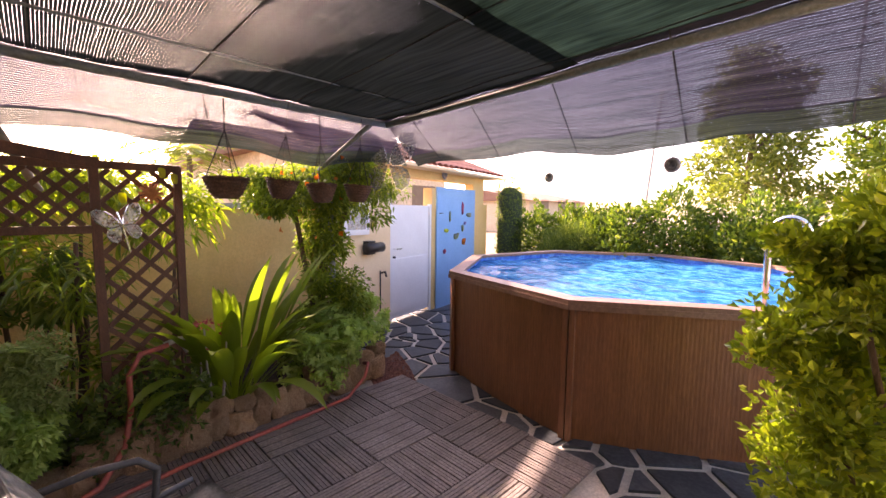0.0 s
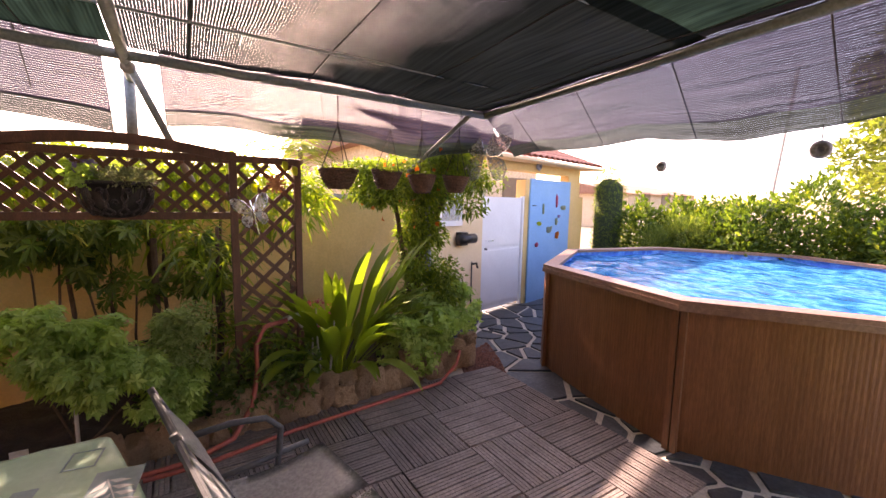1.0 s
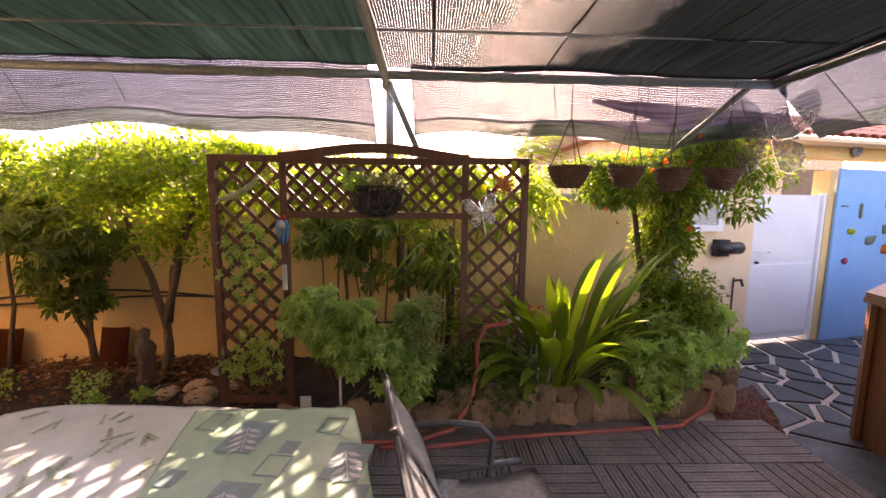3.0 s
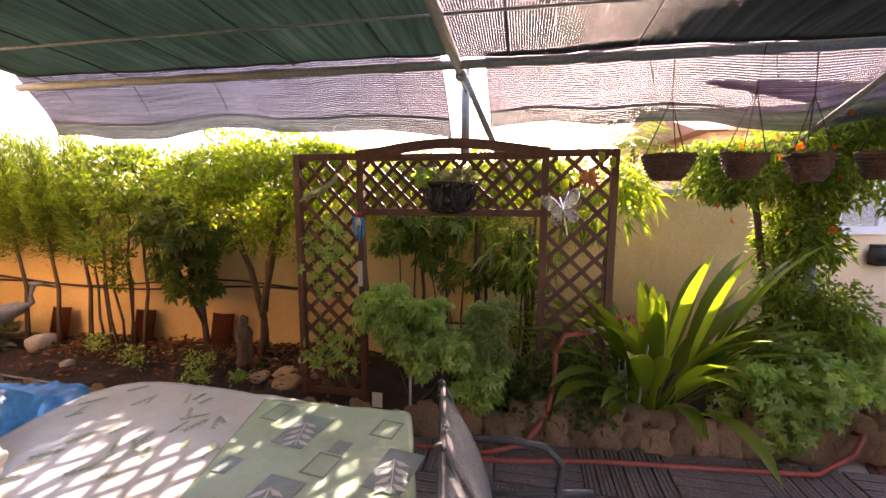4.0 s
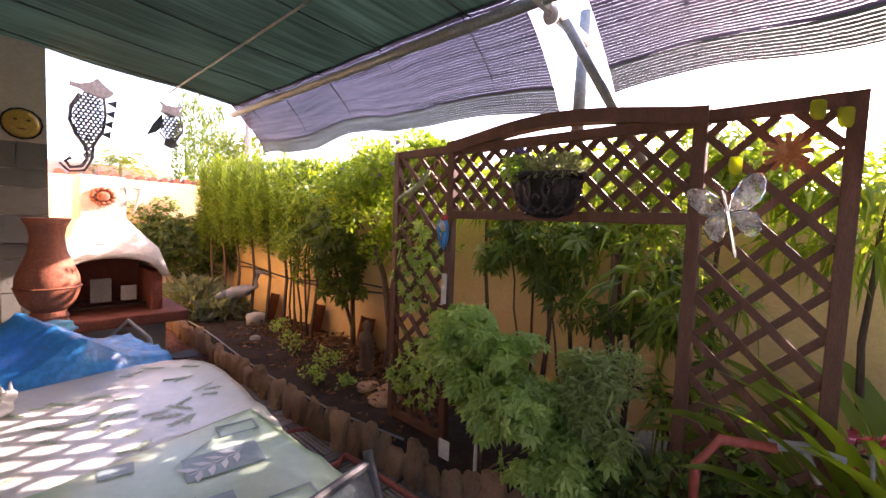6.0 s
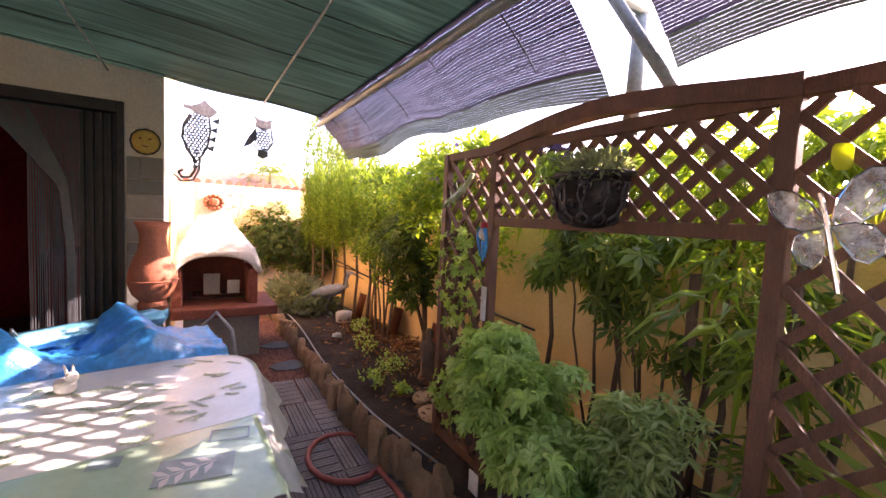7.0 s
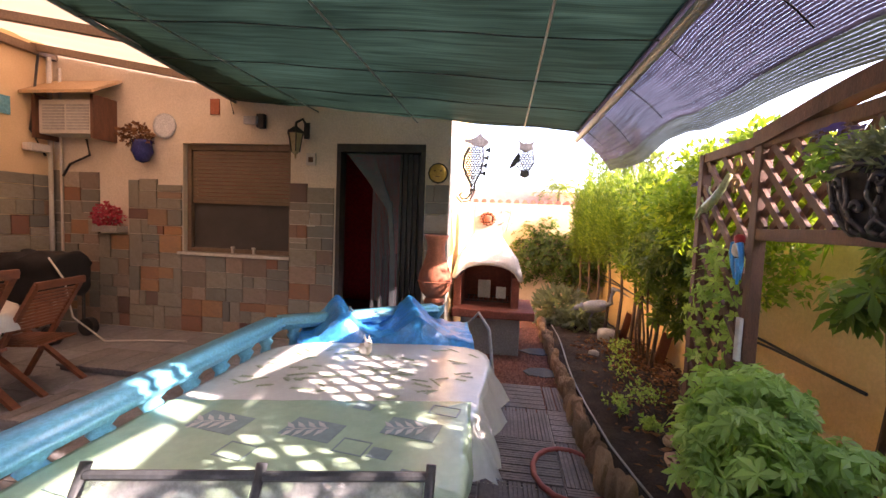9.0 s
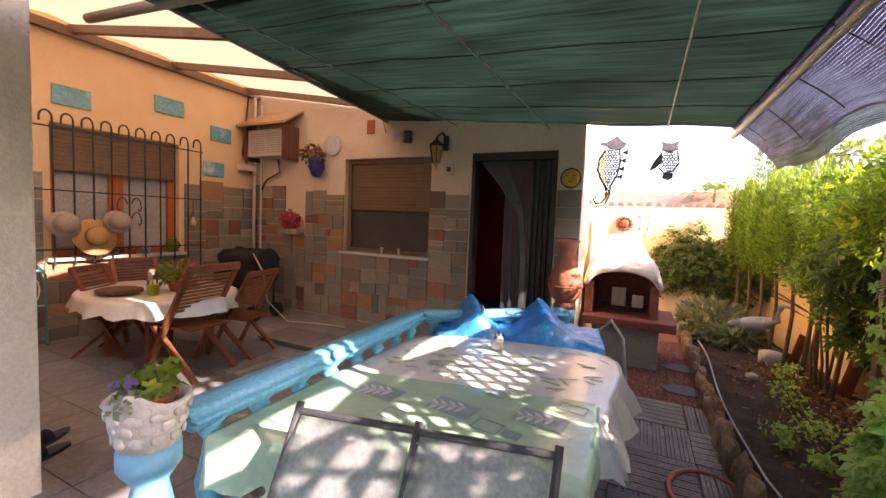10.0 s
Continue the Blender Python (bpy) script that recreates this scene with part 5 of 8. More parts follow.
lathe(bm, [(0.072, 0.0), (0.04, -0.17), (0.012, -0.2), (0.008, -0.235)], (-0.13, HY + 0.16, 2.2), 6)
part("glass", bm, surface("amber_glass", (0.40, 0.33, 0.18), (0.5, 0.42, 0.25), 0.15), lan, "yellowish ribbed glass")
for j in range(6):
    a = 2 * math.pi * j / 6
    bm = B()
    tube(bm, [(-0.13 + 0.074 * math.cos(a), HY + 0.16 + 0.074 * math.sin(a), 2.2), (-0.13 + 0.043 * math.cos(a), HY + 0.16 + 0.043 * math.sin(a), 2.03)], 0.006, 5)
    part("bar", bm, M["black_iron"], lan)
fl = thing("floodlight", (0.3, HY, 2.34), "small black sensor floodlight on the wall", "floodlight")
bm = B()
box(bm, 0.27, 0.35, HY, HY + 0.06, 2.28, 2.42, 0.008)
part("body", bm, M["black_plastic"], fl)
bm = B()
box(bm, 0.33, 0.47, HY + 0.05, HY + 0.09, 2.31, 2.39, 0.008)
part("lamp", bm, M["grey_plastic"], fl)
sf = thing("wall_plaque", (-1.51, HY, 1.87), "yellow ceramic sun face plaque", "wall ornament")
bm = B()
lathe(bm, [(0.001, 0.03), (0.06, 0.024), (0.085, 0.006), (0.088, 0.0)], (0, 0, 0), 24)
bmesh.ops.transform(bm, matrix=pose(-1.515, HY + 0.003, 1.87, -90, 0, 0), verts=bm.verts)
part("disc", bm, surface("sun_yellow", (0.60, 0.36, 0.06), (0.72, 0.48, 0.10), 0.35), sf, "", True)
bm = B()
lathe(bm, [(0.088, 0.0), (0.098, 0.006), (0.1, 0.0)], (0, 0, 0), 12)
bmesh.ops.transform(bm, matrix=pose(-1.515, HY + 0.004, 1.87, -90, 0, 0), verts=bm.verts)
part("rim", bm, M["black_iron"], sf)
for dx, dz, w, h in ((-0.03, 0.02, 0.012, 0.008), (0.03, 0.02, 0.012, 0.008), (0, -0.035, 0.028, 0.005)):
    bm = B()
    stone(bm, (-1.515 + dx, HY + 0.031, 1.87 + dz), w, 0.006, h, 1, 1, 0)
    part("feature", bm, M["dark_wood"], sf)
def plaque(name, x, z, w, h, mat, lab, cat, d=0.02):
    bm = B()
    box(bm, x - w / 2, x + w / 2, HY, HY + d, z - h / 2, z + h / 2, 0.004)
    return solo(name, bm, mat, lab, cat)
pq = plaque("ceramic_plaque", -0.22, 1.98, 0.10, 0.12, M["render_white"], "small white ceramic plaque with a dark emblem", "plaque")
bm = B()
box(bm, -0.245, -0.195, HY + 0.021, HY + 0.024, 1.95, 2.0)
part("emblem", bm, M["dark_wood"], pq)
plaque("switch_plate", -0.22, 1.38, 0.12, 0.15, M["render_white"], "white switch cover on the slate cladding", "switch")
plaque("tile_picture", 0.84, 2.50, 0.10, 0.16, M["terracotta"], "small terracotta relief tile", "wall ornament")
bm = B()
lathe(bm, [(0.001, 0.02), (0.10, 0.012), (0.13, 0.02), (0.132, 0.0)], (0, 0, 0), 24)
bmesh.ops.transform(bm, matrix=pose(1.42, HY + 0.005, 2.3, -90, 0, 0), verts=bm.verts)
solo("wall_plate", bm, surface("plate", (0.55, 0.60, 0.65), (0.72, 0.75, 0.76), 0.25, 14, 60), "painted ceramic plate on the wall", "plate", smooth=True)
vs_ = thing("wall_vase", (1.62, HY, 2.0), "blue wall vase holding faded pink flowers", "vase")
bm = B()
lathe(bm, [(0.01, -0.12), (0.06, -0.1), (0.10, 0.0), (0.085, 0.08), (0.10, 0.11)], (1.6, HY + 0.10, 2.02), 18)
part("vase", bm, surface("cobalt", (0.02, 0.025, 0.16), (0.05, 0.06, 0.28), 0.2, 14, 60), vs_, "", True)
crown("flowers", [(1.66, HY + 0.12, 2.18, 0.16, 0.08, 0.10, 220)], 0.05, 0.7, M["leaf_dry"], vs_)
nb = thing("wall_planter", (2.05, HY, 1.25), "little wall planter full of pink flowers", "planter")
bm = B()
box(bm, 1.88, 2.18, HY, HY + 0.14, 1.16, 1.23, 0.006)
part("shelf", bm, M["concrete"], nb)
crown("flowers", [(2.03, HY + 0.10, 1.33, 0.15, 0.08, 0.11, 500)], 0.035, 0.8, M["petal_pink"], nb)

# ---- balustrade ----
rail = thing("balustrade", (-0.78, -0.5, 0), "sky-blue painted balustrade round the patio", "balustrade")
RZ = 0.74


def rail_leg(p0, p1, nb_):
    bm = B()
    d = (Vector(p1) - Vector(p0)).normalized()
    bar(bm, Vector(p0) + Vector((0, 0, RZ - 0.04)), Vector(p1) + Vector((0, 0, RZ - 0.04)), 0.17, 0.075)
    es = [e for e in bm.edges if abs((e.verts[0].co - e.verts[1].co).normalized().dot(d)) > 0.9]
    bmesh.ops.bevel(bm, geom=es, offset=0.03, segments=3, affect="EDGES")
    part("handrail", bm, M["rail_blue"], rail, "", True)
    bm = B()
    bar(bm, Vector(p0) + Vector((0, 0, 0.2)), Vector(p1) + Vector((0, 0, 0.2)), 0.16, 0.08)
    part("plinth", bm, M["rail_blue"], rail)
    for i in range(nb_):
        c = Vector(p0).lerp(Vector(p1), (i + 0.5) / nb_)
        bm = B()
        lathe(bm, [(0.055, 0.24), (0.055, 0.27), (0.03, 0.29), (0.05, 0.38), (0.056, 0.43), (0.035, 0.52), (0.026, 0.58), (0.045, 0.61), (0.03, 0.63), (0.055, 0.66), (0.055, 0.70)], (c.x, c.y, 0), 12)
        part("baluster", bm, M["rail_blue"], rail, "", True)


rail_leg((-0.80, 0.40, 0), (-0.71, -1.40, 0), 8)
rail_leg((-0.72, -1.42, 0), (-1.64, -2.16, 0), 6)
for x, y, h in ((-0.80, 0.50, 0.66), (-1.595, -2.42, 0.69)):
    bm = B()
    lathe(bm, [(0.10, 0.0), (0.10, 0.2), (0.06, 0.24), (0.085, 0.36), (0.05, h - 0.12), (0.09, h - 0.06), (0.09, h)], (x, y, 0), 16)
    part("pier", bm, M["rail_blue"], rail, "", True)

# ---- carved planter on the pier ----
PX, PY = -0.80, 0.50
pl = thing("stone_planter", (PX, PY, 0.66), "whitewashed carved planter with pansies and ivy", "planter")
bm = B()
n = 40
prof = [(0.062, 0.66), (0.082, 0.668), (0.092, 0.71), (0.098, 0.75), (0.108, 0.79), (0.118, 0.812), (0.116, 0.822), (0.098, 0.815), (0.088, 0.78)]
rings = []
for i, (r, z) in enumerate(prof):
    row = []
    for j in range(n):
        a = 2 * math.pi * j / n
        q = r * (1 + 0.05 * noise.noise(Vector((math.cos(a) * 3, math.sin(a) * 3, z * 16))))
        if 1 <= i <= 5:
            q += 0.004 * math.sin(a * 11 + 3 * (i % 2))
        lift = 0.045 * max(0.0, math.cos(a - 2.2)) ** 6 + 0.045 * max(0.0, math.cos(a + 0.95)) ** 6 if i >= 5 else 0.0
        row.append(bm.verts.new((PX + q * math.cos(a), PY + q * math.sin(a), z + lift)))
    rings.append(row)
for a, b in zip(rings, rings[1:]):
    for j in range(n):
        bm.faces.new((a[j], a[(j + 1) % n], b[(j + 1) % n], b[j]))
bm.faces.new(rings[0][::-1])
part("basin", bm, M["render_white"], pl, "", True)
for row, z0, z1 in ((0, 0.69, 0.725), (1, 0.73, 0.765), (2, 0.77, 0.80)):
    for j in range(11):
        a = 2 * math.pi * (j + 0.5 * (row % 2)) / 11
        r = (0.093, 0.100, 0.110)[row]
        bm = B()
        stone(bm, (0, 0, 0), 0.009, r * 0.25, (z1 - z0) * 0.55, row * 11 + j, 2, 0.4, 0.8)
        bmesh.ops.transform(bm, matrix=pose(PX + r * math.cos(a), PY + r * math.sin(a), (z0 + z1) / 2, 0, 0, math.degrees(a)), verts=bm.verts)
        part("carved_stone", bm, M["render_white"], pl, "", True)
bm = B()
lathe(bm, [(0.060, 0.70), (0.068, 0.815), (0.080, 0.822), (0.080, 0.835), (0.070, 0.835), (0.060, 0.80)], (PX, PY, 0), 24)
part("inner_pot", bm, M["terracotta"], pl, "", True)
crown("leaves", [(PX, PY, 0.86, 0.075, 0.085, 0.045, 46), (PX + 0.05, PY - 0.06, 0.87, 0.05, 0.05, 0.04, 26)], 0.042, 0.55, M["leaf_hedge"], pl, up=0.6, lobes=5)
crown("ivy", [(PX - 0.04, PY + 0.07, 0.84, 0.05, 0.06, 0.03, 34)], 0.028, 0.6, M["leaf_silver"], pl, lobes=3)
crown("pansy_bloom", [(PX + 0.0, PY + 0.04, 0.88, 0.05, 0.07, 0.025, 14)], 0.02, 1.0, M["petal_violet"], pl, lobes=5)

# ---- dining corner ----
DX, DY, DZ = 1.60, -0.90, 0.71
dt = thing("dining_table", (DX, DY, 0.13), "oval teak dining table under a white cloth", "table")
bm = B()
lathe(bm, [(0.001, -0.03), (0.66, -0.03), (0.66, -0.004), (0.001, -0.004)], (DX, DY, DZ), 32, 1.0, 0.8)
part("tabletop", bm, M["teak"], dt)
for x, y in ((-0.3, -0.25), (0.3, -0.25), (-0.3, 0.25), (0.3, 0.25)):
    bm = B()
    bar(bm, (DX + x, DY + y, 0.13), (DX + x, DY + y, DZ - 0.03), 0.05, 0.05, (1, 0, 0))
    part("leg", bm, M["teak"], dt)
draped("white_tablecloth", [(DX + 0.68 * math.cos(a), DY + 0.55 * math.sin(a)) for a in [2 * math.pi * i / 64 for i in range(64)]], DZ, 0.12, M["cloth_white"], "white patterned tablecloth hanging over the oval table", 0.02)


def teak_chair():
    t = thing("folding_chair", (0, 0, 0), "reddish teak folding chair with slatted back", "chair", "teak chairs")
    for s in (-0.24, 0.24):
        bm = B()
        bar(bm, (s, 0.28, 0.0), (s, -0.26, 0.98), 0.028, 0.05, (1, 0, 0))
        part("back_leg", bm, M["teak"], t)
        bm = B()
        bar(bm, (s * 0.88, -0.28, 0.0), (s * 0.88, 0.24, 0.46), 0.028, 0.05, (1, 0, 0))
        part("front_leg", bm, M["teak"], t)
    for i in range(8):
        bm = B()
        box(bm, -0.21, 0.21, -0.22 + i * 0.058, -0.172 + i * 0.058, 0.43, 0.448)
        part("seat_slat", bm, M["teak"], t)
    for i in range(11):
        z = 0.54 + i * 0.034
        bm = B()
        y = 0.28 - 0.54 * z / 0.98
        box(bm, -0.225, 0.225, y - 0.008, y + 0.008, z, z + 0.022)
        part("back_slat", bm, M["teak"], t)
    bm = B()
    box(bm, -0.26, 0.26, -0.275, -0.245, 0.93, 1.0, 0.01)
    part("top_rail", bm, M["teak"], t)
    return t


tc = teak_chair()
SC = Matrix.Scale(0.88, 4)
tc.matrix_basis = pose(1.0, -0.81, 0.13, 0, 0, -84) @ SC
copy_thing(tc, pose(1.08, -1.34, 0.13, 0, 0, -78) @ SC)
copy_thing(tc, pose(1.98, -0.72, 0.13, 0, 0, 122) @ SC)
copy_thing(tc, pose(2.36, -1.15, 0.13, 0, 0, 80) @ SC)
for name, x, y, r, h, mat, lab, cat in (("thermos", -0.1, 0.12, 0.04, 0.2, "chrome", "steel thermos flask on the table", "flask"), ("mug", -0.22, 0.18, 0.045, 0.09, "leaf_strap", "green mug on the table", "mug"), ("basket_tray", 0.02, 0.3, 0.16, 0.05, "wicker", "round woven tray on the table", "tray"), ("bowl", -0.1, -0.15, 0.12, 0.05, "wicker", "brown bowl on the table", "bowl")):
    bm = B()
    lathe(bm, [(0.6 * r, 0.0), (r, 0.02), (r, h * 0.8), (r * 0.8, h), (0.001, h)], (DX + x, DY + y, DZ), 16)
    solo(name, bm, M[mat], lab, cat, smooth=True)
fp = thing("flowerpot", (DX - 0.15, DY - 0.05, DZ), "clay flowerpot with a red-flowering plant on the table", "plant")
bm = B()
lathe(bm, [(0.05, 0), (0.07, 0.1), (0.075, 0.1), (0.06, 0.09)], (DX - 0.15, DY - 0.05, DZ), 16)
part("pot", bm, M["terracotta"], fp)
crown("leaves", [(DX - 0.15, DY - 0.05, DZ + 0.15, 0.12, 0.12, 0.08, 180)], 0.06, 0.6, M["leaf_hedge"], fp)
crown("flowers", [(DX - 0.2, DY - 0.1, DZ + 0.2, 0.08, 0.08, 0.05, 50)], 0.04, 0.9, M["petal_pink"], fp)
M["black_cloth"] = surface("black_cloth", (0.004, 0.004, 0.005), (0.012, 0.011, 0.013), 0.8, 6, 50, 0.4)
cv = thing("covered_grill", (2.2, -2.3, 0.13), "kettle grill under a black cover, on wheels", "grill")
bm = B()
stone(bm, (2.22, -2.3, 0.80), 0.46, 0.28, 0.20, 4, 4, 0.5, 0.82)
for v in bm.verts:
    v.co += Vector((noise.noise(v.co * 5), noise.noise(v.co * 5 + Vector((3, 3, 3))), noise.noise(v.co * 6))) * 0.06
    if v.co.z < 0.75:
        v.co.z -= 0.9 * (0.75 - v.co.z)
part("cover", bm, M["black_cloth"], cv, "crumpled black cover", True)
for x in (1.95, 2.5):
    for y in (-2.45, -2.15):
        bm = B()
        tube(bm, [(x, y, 0.16), (x, y, 0.62)], 0.014)
        part("leg", bm, M["black_iron"], cv)
for y in (-2.47, -2.13):
    bm = B()
    tube(bm, [(1.92, y - 0.03, 0.22), (1.92, y + 0.03, 0.22)], 0.09, 18)
    part("wheel", bm, M["black_plastic"], cv)
bm = B()
tube(bm, [(1.85, -2.06, 0.95), (1.74, -2.1, 0.75), (1.72, -2.15, 0.4), (1.55, -2.3, 0.15), (1.2, -2.45, 0.14), (0.85, -2.5, 0.14)], 0.008, 6)
solo("power_cable", bm, M["render_white"], "white power cable trailing over the patio", "cable", smooth=True)

M["navy_cloth"] = surface("navy_cloth", (0.012, 0.016, 0.035), (0.03, 0.04, 0.075), 0.8, 9, 60, 0.3)
for x, y, rz in ((0.50, 0.30, 100), (0.66, 0.22, 115)):
    sl = thing("slipper", (x, y, 0.13), "dark blue slipper lying on the patio tiles", "slipper", "slippers on the patio", rz=rz)
    m4 = pose(x, y, 0.13, 0, 0, rz)
    bm = B()
    prism(bm, [(0.13 * math.cos(a), 0.045 * math.sin(a) * (1 + 0.2 * math.cos(a))) for a in [2 * math.pi * i / 18 for i in range(18)]], 0.0, 0.018)
    bmesh.ops.transform(bm, matrix=m4, verts=bm.verts)
    part("sole", bm, M["black_plastic"], sl)
    bm = B()
    rows = [[bm.verts.new((0.0 + 0.12 * i / 6, 0.048 * math.cos(a) * (1 - 0.35 * (i / 6) ** 2), 0.018 + 0.05 * math.sin(a) * (1 - 0.5 * (i / 6) ** 2))) for a in [math.pi * j / 8 for j in range(9)]] for i in range(7)]
    for a, b in zip(rows, rows[1:]):
        for j in range(8):
            bm.faces.new((a[j], a[j + 1], b[j + 1], b[j]))
    bmesh.ops.solidify(bm, geom=bm.faces, thickness=0.006)
    bmesh.ops.transform(bm, matrix=m4, verts=bm.verts)
    part("upper", bm, M["navy_cloth"], sl, "", True)
M["grey_board"] = surface("grey_board", (0.15, 0.14, 0.135), (0.23, 0.215, 0.205), 0.7, 5, 50, 0.2)
for x0, x1, y0, y1, h in ((0.28, 0.64, -1.22, -0.80, 0.075), (0.45, 1.25, -2.05, -1.62, 0.055)):
    lp = thing("low_platform", ((x0 + x1) / 2, (y0 + y1) / 2, 0.13), "low grey wooden platform lying on the patio", "platform", "low platforms")
    for k in range(4):
        bm = B()
        a, b = x0 + (x1 - x0) * k / 4, x0 + (x1 - x0) * (k + 1) / 4 - 0.006
        box(bm, a, b, y0, y1, 0.13 + h - 0.018, 0.13 + h, 0.003)
        part("board", bm, M["grey_board"], lp)
    for y in (y0 + 0.02, y1 - 0.05):
        bm = B()
        box(bm, x0 + 0.01, x1 - 0.016, y, y + 0.03, 0.13, 0.13 + h - 0.019, 0.003)
        part("bearer", bm, M["grey_board"], lp)
M["turquoise"] = surface("turquoise", (0.10, 0.46, 0.44), (0.18, 0.58, 0.54), 0.45, 9, 60, 0.1)
st = thing("plant_stand", (2.62, -0.38, 0.13), "small turquoise metal stand against the wall", "stand")
for y in (-0.52, -0.26):
    bm = B()
    tube(bm, [(2.66, y, 0.13), (2.66, y, 0.78), (2.66, y + (0.04 if y < -0.4 else -0.04), 0.84)], 0.011, 8)
    part("upright", bm, M["turquoise"], st, "", True)
for z in (0.2, 0.5, 0.82):
    bm = B()
    tube(bm, [(2.66, -0.52, z), (2.66, -0.26, z)], 0.009, 8)
    part("crossbar", bm, M["turquoise"], st)
for y in (-0.44, -0.34):
    bm = B()
    tube(bm, [(2.655, y + 0.035 * math.cos(a), 0.65 + 0.10 * math.sin(a)) for a in [0.6 * i for i in range(11)]], 0.006, 6)
    part("scroll", bm, M["white_paint"], st)
bm = B()
stone(bm, (2.60, -0.24, 0.70), 0.03, 0.06, 0.16, 3, 3, 0.4)
solo("lilac_cloth", bm, surface("lilac", (0.32, 0.17, 0.40), (0.44, 0.26, 0.52), 0.8, 9, 50, 0.3), "lilac cloth hung on the turquoise stand", "cloth", smooth=True)
gp = thing("sill_pot", (2.76, -1.69, 0.92), "green and yellow enamel pot on the window sill", "pot")
bm = B()
lathe(bm, [(0.04, 0.92), (0.062, 0.95), (0.066, 1.03), (0.05, 1.07), (0.055, 1.08), (0.042, 1.07)], (2.76, -1.69, 0), 18)
part("body", bm, M["leaf_strap"], gp, "", True)
bm = B()
tube(bm, [(2.76, -1.75 - 0.03 * math.sin(a), 1.0 + 0.04 * math.cos(a)) for a in [math.pi * i / 6 for i in range(7)]], 0.008, 6)
part("handle", bm, M["black_plastic"], gp)
for k, (y, h, mt) in enumerate(((-1.28, 0.09, "terracotta"), (-1.42, 0.07, "tile_blue"), (-1.12, 0.06, "terracotta"))):
    bm = B()
    lathe(bm, [(0.035, 0.92), (0.05, 0.92 + h), (0.045, 0.92 + h), (0.032, 0.94)], (2.775, y, 0), 14)
    solo("small_pot", bm, M[mt], "small painted pot on the window sill", "pot", "pots on the sill", smooth=True)
lb2 = thing("hanging_bulb", (2.69, -1.9, 1.3), "pale bulb hanging on a cord from the grille", "bulb")
bm = B()
tube(bm, [(2.69, -1.9, 1.54), (2.69, -1.9, 1.34)], 0.004, 5)
part("cord", bm, M["black_plastic"], lb2)
bm = B()
lathe(bm, [(0.012, 1.34), (0.014, 1.31), (0.032, 1.275), (0.028, 1.245), (0.001, 1.235)], (2.69, -1.9, 0), 14)
part("bulb", bm, M["render_white"], lb2, "", True)

# ---- sling bench at the table ----
bench = thing("sling_chair", (-1.6, 0.45, 0), "wide grey folding sling chair with bent tube arms", "chair")
BX0, BX1 = -2.0, -1.2


def by(z, x=-1.6):
    return 0.46 - (z - 0.36) * 0.46 + (x + 1.2) * 0.19


for x in (BX0, (BX0 + BX1) / 2, BX1):
    bm = B()
    tube(bm, [(x, by(0.30, x), 0.30), (x, by(0.60, x), 0.60), (x, by(0.80, x), 0.80)], 0.013, 8)
    part("back_upright", bm, M["frame_grey"], bench, "", True)
for a, b in ((BX0, (BX0 + BX1) / 2), ((BX0 + BX1) / 2, BX1)):
    bm = B()
    tube(bm, [(a + 0.01, by(0.775, a), 0.775), (b - 0.01, by(0.775, b), 0.775)], 0.012, 8)
    part("back_rail", bm, M["frame_grey"], bench)
    bm = B()
    n = 10
    rows = []
    for i in range(n + 1):
        z = 0.35 + 0.42 * i / n
        rows.append([bm.verts.new((a + 0.013 + (b - a - 0.026) * j / 6, by(z, a + (b - a) * j / 6) + 0.035 * math.sin(math.pi * i / n), z)) for j in range(7)])
    for i in range(n + 1):
        yy = 0.42 * i / n
        rows.insert(0, [bm.verts.new((a + 0.013 + (b - a - 0.026) * j / 6, by(0.35, a + (b - a) * j / 6) + yy, 0.35 + 0.05 * i / n - 0.025 * math.sin(math.pi * i / n))) for j in range(7)])
    for r0, r1 in zip(rows, rows[1:]):
        for j in range(6):
            bm.faces.new((r0[j], r0[j + 1], r1[j + 1], r1[j]))
    bmesh.ops.solidify(bm, geom=bm.faces, thickness=0.003)
    part("sling", bm, M["sling_grey"], bench, "grey woven sling fabric", True)
for x in (BX0 - 0.03, BX1 + 0.03):
    bm = B()
    tube(bm, [(x, by(0.56, x) + 0.01, 0.56), (x, by(0.56, x) + 0.16, 0.575), (x, by(0.4, x) + 0.22, 0.56), (x, by(0.4, x) + 0.28, 0.50), (x, by(0.4, x) + 0.26, 0.30), (x, by(0.4, x) + 0.18, 0.0)], 0.014, 8)
    part("arm", bm, M["frame_grey"], bench, "", True)
    bm = B()
    tube(bm, [(x, by(0.4, x) + 0.40, 0.40), (x, by(0.4, x), 0.34), (x, by(0.4, x) - 0.25, 0.0)], 0.013, 8)
    part("leg", bm, M["frame_grey"], bench, "", True)

# ---- printed motifs on the cloths ----
cloths = {o.name: o for o in scene.objects if o.name.startswith(("green_tablecloth", "white_tablecloth"))}


